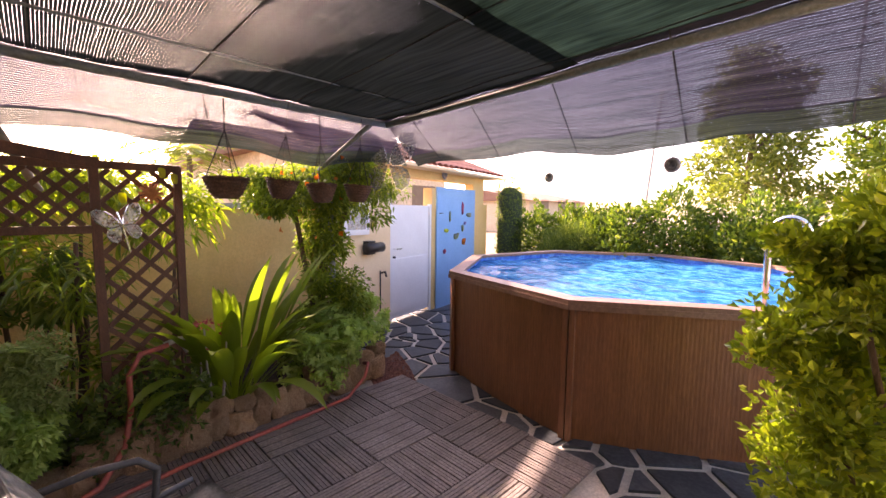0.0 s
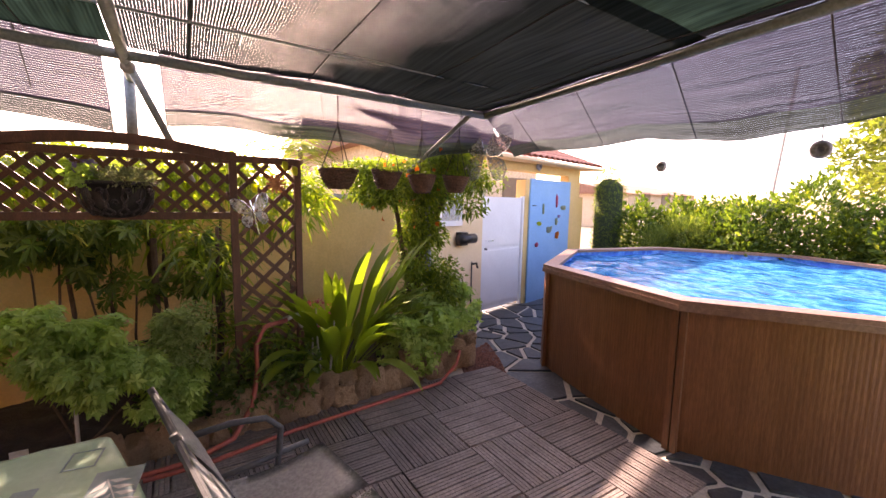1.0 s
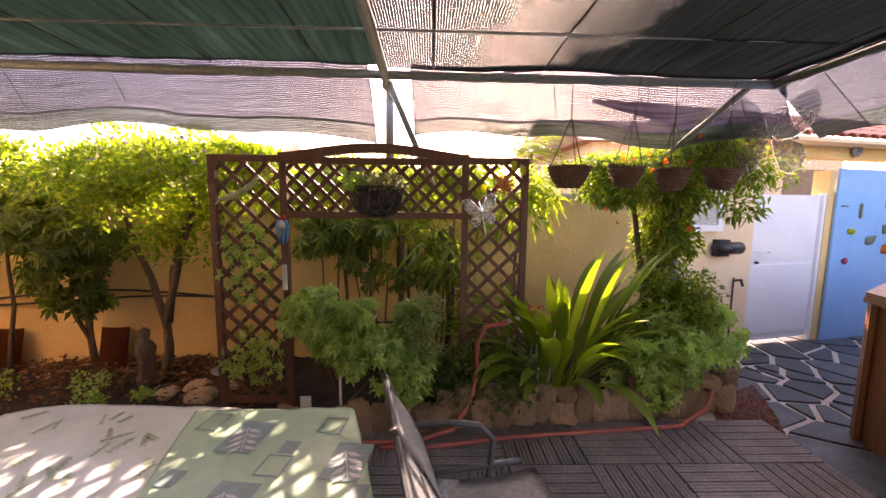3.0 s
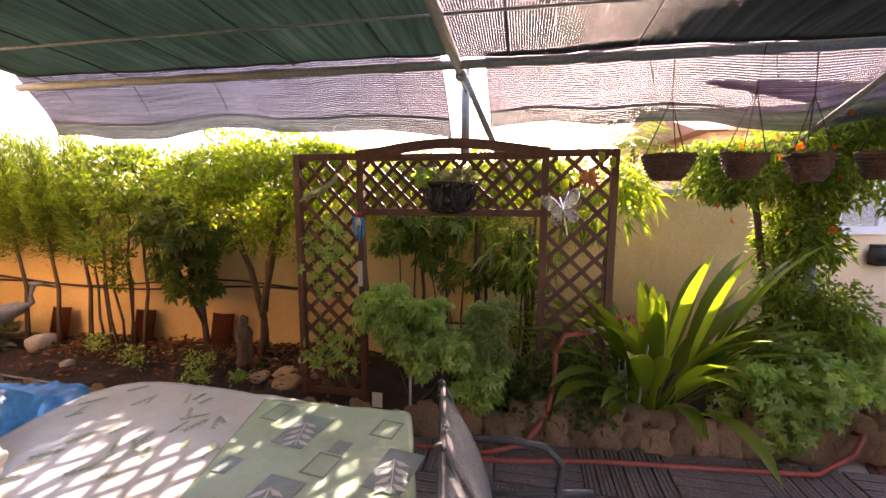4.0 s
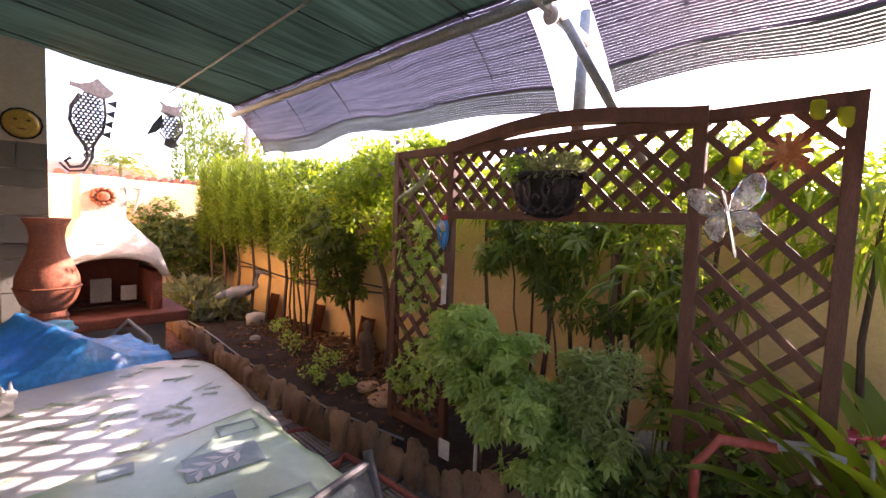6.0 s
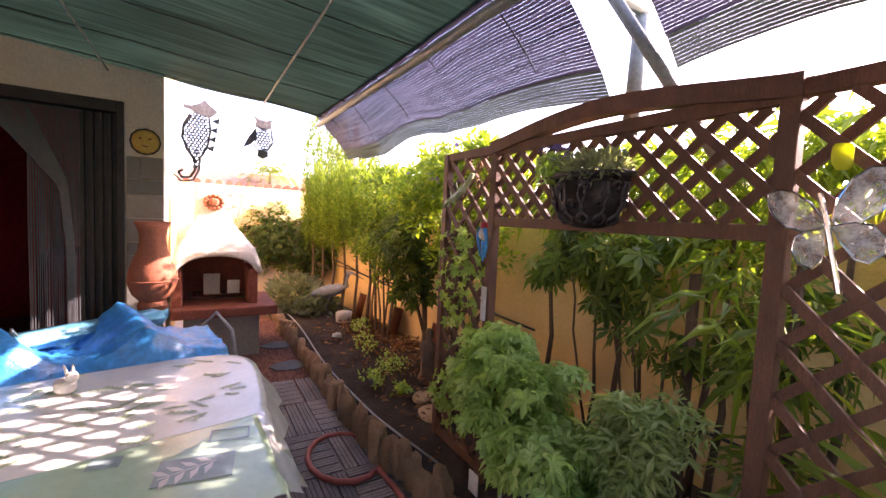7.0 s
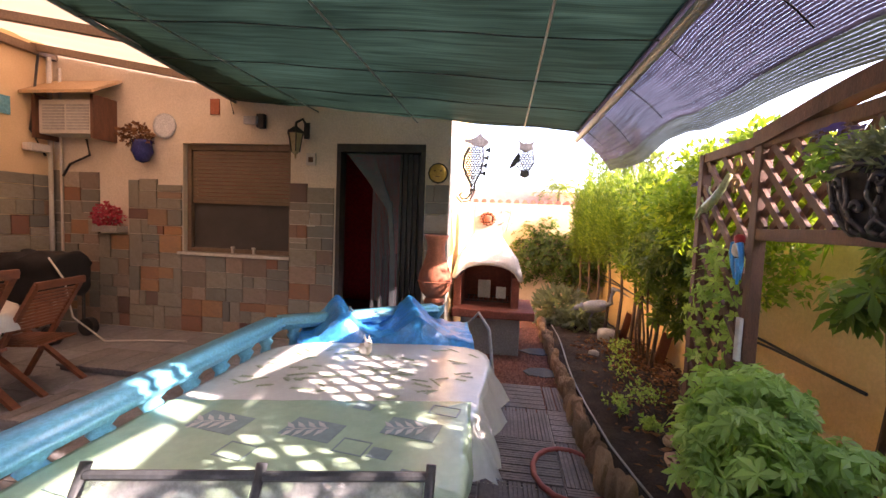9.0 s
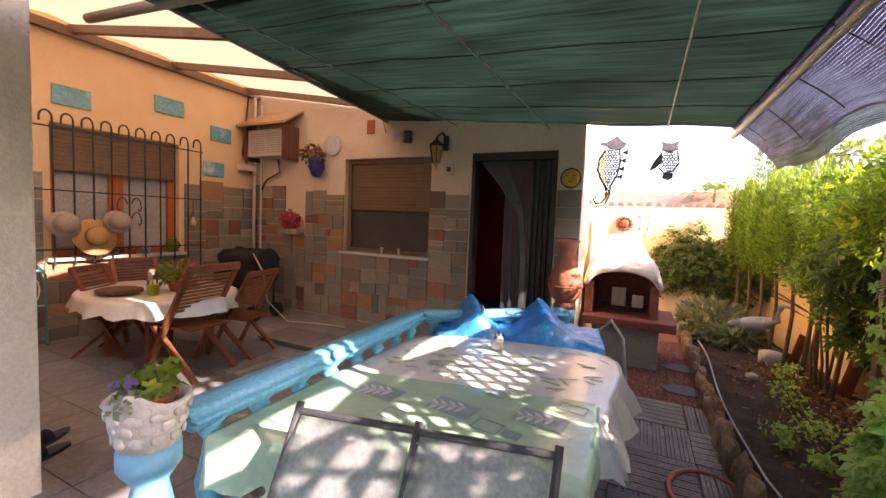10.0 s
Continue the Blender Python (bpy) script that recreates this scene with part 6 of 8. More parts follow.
def motif(parent, x, y, z, w, h, mat, kind, rot):
    bm = B()
    if kind == "frame":
        for q in ((-w / 2, w / 2, -h / 2, -h / 2 + 0.006), (-w / 2, w / 2, h / 2 - 0.006, h / 2), (-w / 2, -w / 2 + 0.006, -h / 2, h / 2), (w / 2 - 0.006, w / 2, -h / 2, h / 2)):
            box(bm, q[0], q[1], q[2], q[3], 0, 0.0012)
    elif kind == "leafy":
        n = 4
        prism(bm, [(-w / 2, -0.0025), (w / 2, -0.0015), (w / 2, 0.0015), (-w / 2, 0.0025)], 0, 0.0010)
        for k in range(n):
            x0 = -w / 2 + (k + 0.2) * w / n
            for s in (-1, 1):
                q = [(x0, s * 0.003), (x0 + 0.35 * w / n, s * h * 0.30), (x0 + 1.0 * w / n, s * h * 0.5), (x0 + 0.75 * w / n, s * h * 0.16)]
                prism(bm, q if s > 0 else q[::-1], 0, 0.0012)
    else:
        box(bm, -w / 2, w / 2, -h / 2, h / 2, 0, 0.0012)
    bmesh.ops.transform(bm, matrix=pose(x, y, z, 0, 0, rot), verts=bm.verts)
    part("print", bm, mat, parent)


gcl, wcl = cloths["green_tablecloth"], cloths["white_tablecloth"]
for k, (x, y, w, h, kd) in enumerate(((-1.15, -0.28, 0.2, 0.13, "leafy"), (-1.5, -0.30, 0.2, 0.13, "leafy"), (-1.85, -0.38, 0.2, 0.13, "leafy"), (-1.32, -0.12, 0.11, 0.09, "frame"), (-1.68, -0.22, 0.11, 0.09, "frame"), (-1.78, -0.20, 0.07, 0.06, "solid"),
                                      (-1.0, 0.12, 0.11, 0.09, "frame"), (-1.25, 0.12, 0.2, 0.13, "leafy"), (-1.55, 0.08, 0.07, 0.06, "solid"), (-1.7, 0.02, 0.2, 0.13, "leafy"), (-1.92, -0.08, 0.11, 0.09, "frame"), (-1.95, -0.55, 0.12, 0.08, "frame"), (-1.62, -0.52, 0.08, 0.06, "solid"))):
    motif(gcl, x, y, TZ + 0.0085, w, h, M["print_teal"], "solid" if kd == "leafy" else kd, -8)
    if kd == "leafy":
        motif(gcl, x + 0.02, y, TZ + 0.0100, w * 0.75, h * 0.8, M["cloth_white"], "leafy", 14)
r2 = random.Random(5)
for k in range(70):
    x, y = r2.uniform(-2.02, -0.95), r2.uniform(-1.38, -0.62)
    motif(wcl, x, y, TZ + 0.003, r2.uniform(0.05, 0.10), r2.uniform(0.016, 0.03), M["print_leaf"], "leafy", r2.uniform(-60, 60))
rb = thing("rabbit_figurine", (-1.40, -1.17, TZ), "small pale stone rabbit figurine on the tablecloth", "figurine")
bm = B()
stone(bm, (-1.40, -1.17, TZ + 0.035), 0.042, 0.034, 0.036, 3, 2, 0.1)
stone(bm, (-1.425, -1.15, TZ + 0.075), 0.024, 0.02, 0.024, 5, 2, 0.1)
for s in (-0.008, 0.01):
    tube(bm, [(-1.42 + s, -1.15, TZ + 0.09), (-1.415 + s * 1.6, -1.155, TZ + 0.125)], 0.007, 6, 0.003)
part("body", bm, M["render_white"], rb, "", True)

# ---- barbecue ----
bq = thing("barbecue", (-2.05, -3.55, 0), "masonry barbecue with white hood and red worktop", "barbecue")
bm = B()
box(bm, -2.38, -1.75, -3.85, -3.3, 0, 0.42, 0.012)
part("base", bm, M["concrete"], bq)
bm = B()
box(bm, -2.52, -1.66, -3.95, -3.16, 0.42, 0.51, 0.015)
part("worktop", bm, M["brick_red"], bq, "dark red slab")
for x in (-2.36, -1.74):
    bm = B()
    box(bm, x, x + 0.08, -3.85, -3.32, 0.51, 0.84, 0.008)
    part("side_wall", bm, M["brick_red"], bq)
bm = B()
box(bm, -2.28, -1.74, -3.9, -3.82, 0.51, 0.95)
part("back_wall", bm, M["brick_red"], bq)
bm = B()
hx0, hx1, cx0, cx1 = -2.40, -1.64, -2.15, -1.83
n = 16
def arch_z(s):
    return 0.82 + 0.17 * math.sqrt(max(0.0, 1 - ((s - 0.5) / 0.42) ** 2))
front, top = [], []
for i in range(n + 1):
    s = i / n
    front.append(bm.verts.new((hx0 + (hx1 - hx0) * s, -3.26, arch_z(s))))
    top.append(bm.verts.new((cx0 + (cx1 - cx0) * s, -3.52, 1.27 + 0.015 * math.sin(s * 9))))
mid = []
for i in range(n + 1):
    s = i / n
    w = 0.28 + 0.1 * math.sin(math.pi * s)
    mid.append(bm.verts.new((hx0 * (1 - w) + cx0 * w + ((hx1 - hx0) * (1 - w) + (cx1 - cx0) * w) * s, -3.31, 1.04)))
for a, b in ((front, mid), (mid, top)):
    for i in range(n):
        bm.faces.new((a[i], a[i + 1], b[i + 1], b[i]))
back_lo = [bm.verts.new((hx0, -3.9, 0.82)), bm.verts.new((hx1, -3.9, 0.82))]
back_hi = [bm.verts.new((cx0, -3.85, 1.27)), bm.verts.new((cx1, -3.85, 1.27))]
bm.faces.new((front[0], mid[0], top[0], back_hi[0], back_lo[0]))
bm.faces.new((front[n], back_lo[1], back_hi[1], top[n], mid[n]))
bm.faces.new((back_lo[0], back_hi[0], back_hi[1], back_lo[1]))
bmesh.ops.recalc_face_normals(bm, faces=bm.faces)
bmesh.ops.solidify(bm, geom=bm.faces, thickness=0.035)
part("hood", bm, M["render_white"], bq, "white plastered hood", True)
bm = B()
box(bm, cx0, cx1, -3.86, -3.52, 1.24, 1.63, 0.02)
part("chimney", bm, M["render_white"], bq, "white plastered chimney")
bm = B()
for k in range(9):
    tube(bm, [(-2.25 + k * 0.055, -3.75, 0.56), (-2.25 + k * 0.055, -3.4, 0.56)], 0.005, 5)
tube(bm, [(-2.26, -3.4, 0.56), (-1.78, -3.4, 0.56)], 0.006, 5)
tube(bm, [(-2.26, -3.75, 0.56), (-1.78, -3.75, 0.56)], 0.006, 5)
part("grate", bm, M["black_iron"], bq)
for x, w, h, mt, lab in ((-1.98, 0.14, 0.2, "concrete", "grey slab leaning in the firebox"), (-2.17, 0.11, 0.13, "render_white", "patterned tile leaning in the firebox")):
    bm = B()
    box(bm, x - w / 2, x + w / 2, -3.62, -3.60, 0.565, 0.565 + h, 0.003)
    solo("leaning_tile", bm, M[mt], lab, "tile")
cb = thing("sun_plaque", (-1.99, -3.51, 1.46), "terracotta sun face relief on the chimney", "wall ornament")
bm = B()
stone(bm, (-1.99, -3.515, 1.46), 0.05, 0.035, 0.045, 4, 3, 0.2)
part("face", bm, M["terracotta"], cb, "", True)
for k in range(12):
    a = 2 * math.pi * k / 12
    bm = B()
    stone(bm, (-1.99 + 0.07 * math.cos(a), -3.513, 1.46 + 0.06 * math.sin(a)), 0.022, 0.02, 0.02, k, 2, 0.4)
    part("ray", bm, M["terracotta"], cb, "", True)
bm = B()
tube(bm, [(-2.25, -3.52, 1.58), (-2.24, -3.52, 1.50), (-2.22, -3.52, 1.42), (-2.19, -3.52, 1.32)], 0.022, 8, 0.008)
for a in range(4):
    tube(bm, [(-2.235, -3.52, 1.53 - 0.12 * (a // 2)), (-2.235 + (0.08 if a % 2 else -0.06), -3.515, 1.56 - 0.13 * (a // 2))], 0.008, 6)
solo("gecko_ornament", bm, M["render_white"], "pale gecko ornament beside the chimney", "wall ornament", smooth=True)

# ---- chiminea on the pier ----
ch = thing("chiminea", (-1.595, -2.42, 0.69), "terracotta chiminea standing on the balustrade pier", "chiminea")
bm = B()
lathe(bm, [(0.085, 0.69), (0.09, 0.72), (0.075, 0.75)], (-1.595, -2.42, 0), 20)
part("foot", bm, M["terracotta"], ch)
bm = B()
lathe(bm, [(0.075, 0.75), (0.12, 0.80), (0.145, 0.88), (0.14, 0.95), (0.115, 1.02), (0.085, 1.10), (0.075, 1.18), (0.085, 1.24), (0.108, 1.285), (0.10, 1.29), (0.07, 1.24), (0.062, 1.18)], (-1.595, -2.42, 0), 28)
part("body", bm, M["terracotta"], ch, "", True)
bm = B()
lathe(bm, [(0.142, 0.885), (0.152, 0.892), (0.142, 0.90)], (-1.595, -2.42, 0), 28)
part("band", bm, M["terracotta"], ch)

# ---- blue tarpaulins ----
for k, (cx, cy, w, d, zt, rot) in enumerate(((-1.10, -1.62, 0.36, 0.30, 0.83, 20), (-1.60, -1.76, 0.46, 0.34, 0.82, 10))):
    bm = B()
    n = 28
    gr = []
    for i in range(n + 1):
        for j in range(n + 1):
            u, v = i / n * 2 - 1, j / n * 2 - 1
            ridge = float(np.interp(abs(u - 0.1 + 0.12 * v), (0.0, 0.06, 0.34, 0.5, 1.0), (1.0, 0.94, 0.42, 0.24, 0.16))) * (0.8 + 0.2 * (1 - v) / 2) + 0.05 * abs(math.sin(9 * u + 4 * v + k)) * (1 - abs(v))
            m_ = max(abs(u), abs(v))
            edge = 1.0 if m_ < 0.8 else max(0.0, 1 - (m_ - 0.8) / 0.2)
            z = (0.58 + (zt - 0.58) * ridge) * (0.15 + 0.85 * edge) + 0.02 * noise.noise(Vector((u * 3, v * 6 + u * 2, k))) + 0.02 * abs(noise.noise(Vector((u * 7, v * 4, k + 5))))
            q = pose(cx, cy, 0, 0, 0, rot) @ Vector((u * w * (0.9 + 0.1 * edge), v * d * (0.9 + 0.1 * edge), max(0.06, z)))
            gr.append(bm.verts.new(q))
    for i in range(n):
        for j in range(n):
            a = i * (n + 1) + j
            bm.faces.new((gr[a], gr[a + n + 1], gr[a + n + 2], gr[a + 1]))
    tp = solo("tarpaulin", bm, M["tarp"], "shiny blue tarpaulin draped and tied over garden furniture", "tarpaulin", "blue tarpaulins", smooth=True)
bm = B()
tube(bm, [(-1.22, -1.3, 0.4), (-1.18, -1.45, 0.70), (-1.1, -1.7, 0.78), (-1.2, -1.9, 0.5)], 0.006, 5)
solo("rope", bm, M["concrete"], "thin grey rope tied round the tarpaulin", "rope")
fc = thing("folded_chair", (-1.98, -2.45, 0), "folded pale garden chair by the barbecue", "chair")
bm = B()
tube(bm, [(-1.9, -2.5, 0.0), (-1.88, -2.55, 0.5), (-1.98, -2.5, 0.62), (-2.08, -2.42, 0.5), (-2.12, -2.35, 0.2), (-2.15, -2.32, 0.0)], 0.014, 8)
part("frame", bm, M["grey_plastic"], fc, "", True)

# ---- hanging metal animals ----
M["metal_grey"] = surface("metal_grey", (0.20, 0.20, 0.225), (0.34, 0.34, 0.37), 0.6, 8, 60, 0.3)


def flat_shape(outline, y, th=0.006):
    bm = B()
    a = [bm.verts.new((x, y, z)) for x, z in outline]
    b = [bm.verts.new((x, y - th, z)) for x, z in outline]
    bm.faces.new(a)
    bm.faces.new(b[::-1])
    for i in range(len(a)):
        j = (i + 1) % len(a)
        bm.faces.new((a[i], b[i], b[j], a[j]))
    return bm


def scales(parent, cx, cz, rx, rz, y, step):
    """Openwork of little rings."""
    k = 0
    z = cz - rz
    while z < cz + rz:
        x = cx - rx + (step / 2 if k % 2 else 0)
        while x < cx + rx:
            if ((x - cx) / rx) ** 2 + ((z - cz) / rz) ** 2 < 1:
                bm = B()
                tube(bm, [(x + step * 0.5 * math.cos(a), y, z + step * 0.5 * math.sin(a)) for a in [math.pi * 2 * i / 6 for i in range(7)]], 0.006, 4)
                part("scale", bm, M["metal_grey"], parent)
            x += step
        z += step * 0.86
        k += 1


SY = -2.96
sh = thing("seahorse_ornament", (-1.87, SY, 2.25), "openwork grey metal seahorse hanging from the roof edge", "hanging ornament")
bm = flat_shape([(-1.99, 2.19), (-1.93, 2.235), (-1.90, 2.27), (-1.86, 2.235), (-1.80, 2.21), (-1.75, 2.215), (-1.75, 2.185), (-1.80, 2.175), (-1.84, 2.15), (-1.93, 2.13), (-1.97, 2.16)], SY)
part("head", bm, M["metal_grey"], sh)
bm = B()
tube(bm, [(-1.80, SY, 2.14), (-1.755, SY, 2.05), (-1.745, SY, 1.96), (-1.775, SY, 1.87), (-1.83, SY, 1.78), (-1.835, SY, 1.70), (-1.80, SY, 1.645), (-1.745, SY, 1.635), (-1.72, SY, 1.675), (-1.75, SY, 1.70)], 0.012, 6)
part("outline", bm, M["metal_grey"], sh, "", True)
bm = B()
tube(bm, [(-1.93, SY, 2.13), (-1.94, SY, 2.02), (-1.92, SY, 1.90), (-1.87, SY, 1.80), (-1.86, SY, 1.70), (-1.82, SY, 1.62), (-1.74, SY, 1.605), (-1.69, SY, 1.66)], 0.009, 6)
part("outline", bm, M["metal_grey"], sh, "", True)
scales(sh, -1.85, 1.99, 0.085, 0.16, SY, 0.026)
scales(sh, -1.845, 1.79, 0.028, 0.09, SY, 0.028)
for i in range(4):
    z = 2.11 - i * 0.075
    bm = flat_shape([(-1.945 + 0.012 * i, z), (-2.005 + 0.012 * i, z + 0.03), (-2.0 + 0.012 * i, z - 0.025)], SY)
    part("fin", bm, M["metal_grey"], sh)
bm = B()
tube(bm, [(-1.9, SY, 2.26), (-1.9, SY, 2.31)], 0.004, 5)
part("hook", bm, M["metal_grey"], sh)
ow = thing("owl_ornament", (-2.34, SY, 2.2), "openwork grey metal owl hanging from the roof edge", "hanging ornament")
bm = flat_shape([(-2.42, 2.20), (-2.40, 2.16), (-2.41, 2.12), (-2.34, 2.09), (-2.27, 2.12), (-2.28, 2.16), (-2.26, 2.21), (-2.31, 2.18), (-2.37, 2.18)], SY)
part("head", bm, M["metal_grey"], ow)
bm = flat_shape([(-2.28, 2.11), (-2.22, 2.02), (-2.18, 1.93), (-2.24, 1.96), (-2.29, 2.02)], SY)
part("wing", bm, M["metal_grey"], ow)
bm = B()
tube(bm, [(-2.40, SY, 2.11), (-2.42, SY, 2.0), (-2.38, SY, 1.93), (-2.30, SY, 1.92), (-2.26, SY, 1.97)], 0.008, 6)
part("outline", bm, M["metal_grey"], ow)
scales(ow, -2.34, 2.01, 0.065, 0.085, SY, 0.026)
bm = flat_shape([(-2.38, 1.92), (-2.30, 1.92), (-2.29, 1.87), (-2.34, 1.85), (-2.38, 1.87)], SY)
part("tail", bm, M["metal_grey"], ow)
bm = B()
tube(bm, [(-2.34, SY, 2.18), (-2.30, SY, 2.27)], 0.004, 5)
part("hook", bm, M["metal_grey"], ow)

# ---- heron and things in the bed ----
bm = B()
hb = Vector((-3.34, -4.27, 0.42))
hf = Vector((-0.86, 0.51, 0))
up = Vector((0, 0, 1))
stone(bm, (0, 0, 0), 0.19, 0.07, 0.078, 2, 3, 0.1, 2.0)
bmesh.ops.transform(bm, matrix=Matrix.Translation(hb) @ pose(0, 0, 0, 0, -16, math.degrees(math.atan2(hf.y, hf.x))), verts=bm.verts)
tube(bm, [hb + hf * 0.13 + up * 0.03, hb + hf * 0.20 + up * 0.08, hb + hf * 0.19 + up * 0.15, hb + hf * 0.235 + up * 0.24], 0.042, 10, 0.022)
tube(bm, [hb + hf * 0.20 + up * 0.245, hb + hf * 0.28 + up * 0.24, hb + hf * 0.42 + up * 0.17], 0.032, 8, 0.003)
for q in (-0.025, 0.025):
    sd = Vector((-hf.y, hf.x, 0)) * q
    tube(bm, [hb + sd - up * 0.06, hb + sd - hf * 0.05 - up * 0.19, hb + sd - up * 0.36], 0.010, 6)
tube(bm, [hb - hf * 0.12 - up * 0.01, hb - hf * 0.33 - up * 0.10], 0.06, 8, 0.008)
solo("heron_statue", bm, surface("heron_grey", (0.20, 0.215, 0.24), (0.36, 0.38, 0.41), 0.7, 9, 60), "grey heron garden statue standing in the bed", "statue", smooth=True)
for k, (x, y, s, z) in enumerate(((-3.45, -4.0, 0.13, 0.13), (-3.15, -3.3, 0.06, 0.1), (-3.4, -1.45, 0.12, 0.08), (-3.25, -1.35, 0.14, 0.08), (-3.3, -1.62, 0.1, 0.08), (-3.45, -1.2, 0.1, 0.08), (-3.75, 0.25, 0.12, 0.2), (-3.3, 0.35, 0.07, 0.16))):
    bm = B()
    stone(bm, (x, y, z), s, s * 0.8, s * (0.35 if z < 0.1 else 0.75), k + 11, 2)
    solo("rock", bm, M["ochre_stone"] if z < 0.1 else M["concrete"], "flat weathered rock lying in the bed" if z < 0.1 else "pale rock lying in the bed", "rock", "rocks in the bed", smooth=True)
for x, y in ((-3.84, -3.2), (-3.88, -2.37), (-3.75, -4.1)):
    bm = B()
    n = 8
    for i in range(n + 1):
        a = math.pi * (0.15 + 0.7 * i / n)
        for z, tilt in ((0.06, 0.08), (0.40, 0.0)):
            bm.verts.new((x + tilt + 0.05 * math.sin(a), y + 0.13 * math.cos(a), z))
    bm.verts.ensure_lookup_table()
    for i in range(n):
        bm.faces.new([bm.verts[2 * i + j] for j in (0, 2, 3, 1)])
    bmesh.ops.solidify(bm, geom=bm.faces, thickness=0.012)
    solo("roof_tile", bm, M["terracotta"], "curved red clay roof tile leaning on the wall", "roof tile", "leaning roof tiles", smooth=True)
bm = B()
lathe(bm, [(0.075, 0.08), (0.07, 0.14), (0.055, 0.16), (0.06, 0.22), (0.065, 0.32), (0.075, 0.36), (0.05, 0.41), (0.028, 0.43), (0.038, 0.46), (0.034, 0.50), (0.01, 0.52)], (-3.46, -1.86, 0), 16)
for v in bm.verts:
    v.co += Vector((noise.noise(v.co * 18), noise.noise(v.co * 18 + Vector((5, 0, 0))), 0)) * 0.015
solo("garden_statue", bm, M["bark"], "small weathered brown garden statue by the trunk", "statue", smooth=True)
bm = B()
lathe(bm, [(0.06, 0.07), (0.13, 0.11), (0.135, 0.12), (0.11, 0.11), (0.05, 0.085)], (-3.62, -1.32, 0.01), 20)
solo("dish", bm, M["concrete"], "shallow clay dish lying in the bed", "dish", smooth=True)
for k, (z, sag, y0, n) in enumerate(((0.62, 0.03, -5.2, 13), (0.66, 0.05, -5.2, 13), (0.34, 0.03, -0.3, 7))):
    bm = B()
    tube(bm, [(WALL_X(y) + 0.03, y, z + sag * math.sin(y * 2.3 + k)) for y in [y0 + 0.33 * i for i in range(n)]], 0.009, 6)
    solo("irrigation_hose", bm, M["black_plastic"], "black irrigation hose clipped along the wall", "hose", "wall hoses", smooth=True)
bm = B()
tube(bm, [(bed_edge(y) - 0.13 + 0.03 * math.sin(y * 2), y, 0.12) for y in [-4.4 + 0.3 * i for i in range(13)]], 0.007, 6)
solo("drip_line", bm, M["grey_plastic"], "thin grey drip line along the bed edge", "hose", smooth=True)
bm = B()
tube(bm, [(-3.62, 0.06, 0.08), (-3.62, 0.06, 1.22)], 0.022, 8)
solo("stake", bm, M["bark"], "grey wooden stake behind the trellis", "stake")
bm = B()
tube(bm, [(-2.93, -0.28, 0.05), (-2.93, -0.28, 0.5)], 0.009, 6)
solo("stake", bm, M["render_white"], "thin white stake holding the geranium", "stake")
bm = B()
box(bm, -2.97, -2.965, -0.55, -0.48, 0.12, 0.22)
solo("plant_label", bm, M["render_white"], "small white plant label stuck in the soil", "label")

# ---- red hose ----
bm = B()
tube(bm, [(-3.02, 0.80, 0.70), (-3.0, 0.66, 0.68), (-2.98, 0.60, 0.58), (-2.97, 0.60, 0.40), (-2.93, 0.56, 0.20), (-2.84, 0.44, 0.06), (-2.76, 0.22, 0.03), (-2.74, -0.3, 0.03), (-2.72, -0.75, 0.03)] + [(-2.58 + 0.2 * math.cos(a), -1.22 + 0.26 * math.sin(a), 0.03 + 0.004 * a) for a in [2.2 - 0.4 * i for i in range(17)]], 0.016, 8)
hs = thing("garden_hose", (-2.8, 0.2, 0), "reddish garden hose with spray gun, coiled on the deck", "hose")
part("hose", bm, M["red_hose"], hs, "", True)
bm = B()
tube(bm, [(-2.70, 0.0, 0.03), (-2.70, 0.3, 0.03), (-2.80, 0.8, 0.03), (-2.86, 1.4, 0.03), (-2.90, 1.95, 0.04), (-2.96, 2.15, 0.14), (-3.02, 2.22, 0.22), (-3.12, 2.25, 0.18)], 0.014, 8)
part("hose", bm, M["red_hose"], hs, "", True)
bm = B()
tube(bm, [(-3.03, 0.78, 0.70), (-3.04, 0.86, 0.72), (-3.05, 0.95, 0.71)], 0.018, 8, 0.013)
tube(bm, [(-3.04, 0.86, 0.71), (-3.03, 0.90, 0.63)], 0.011, 6)
part("spray_gun", bm, M["grey_plastic"], hs, "grey metal spray gun")

# ---- hanging baskets ----


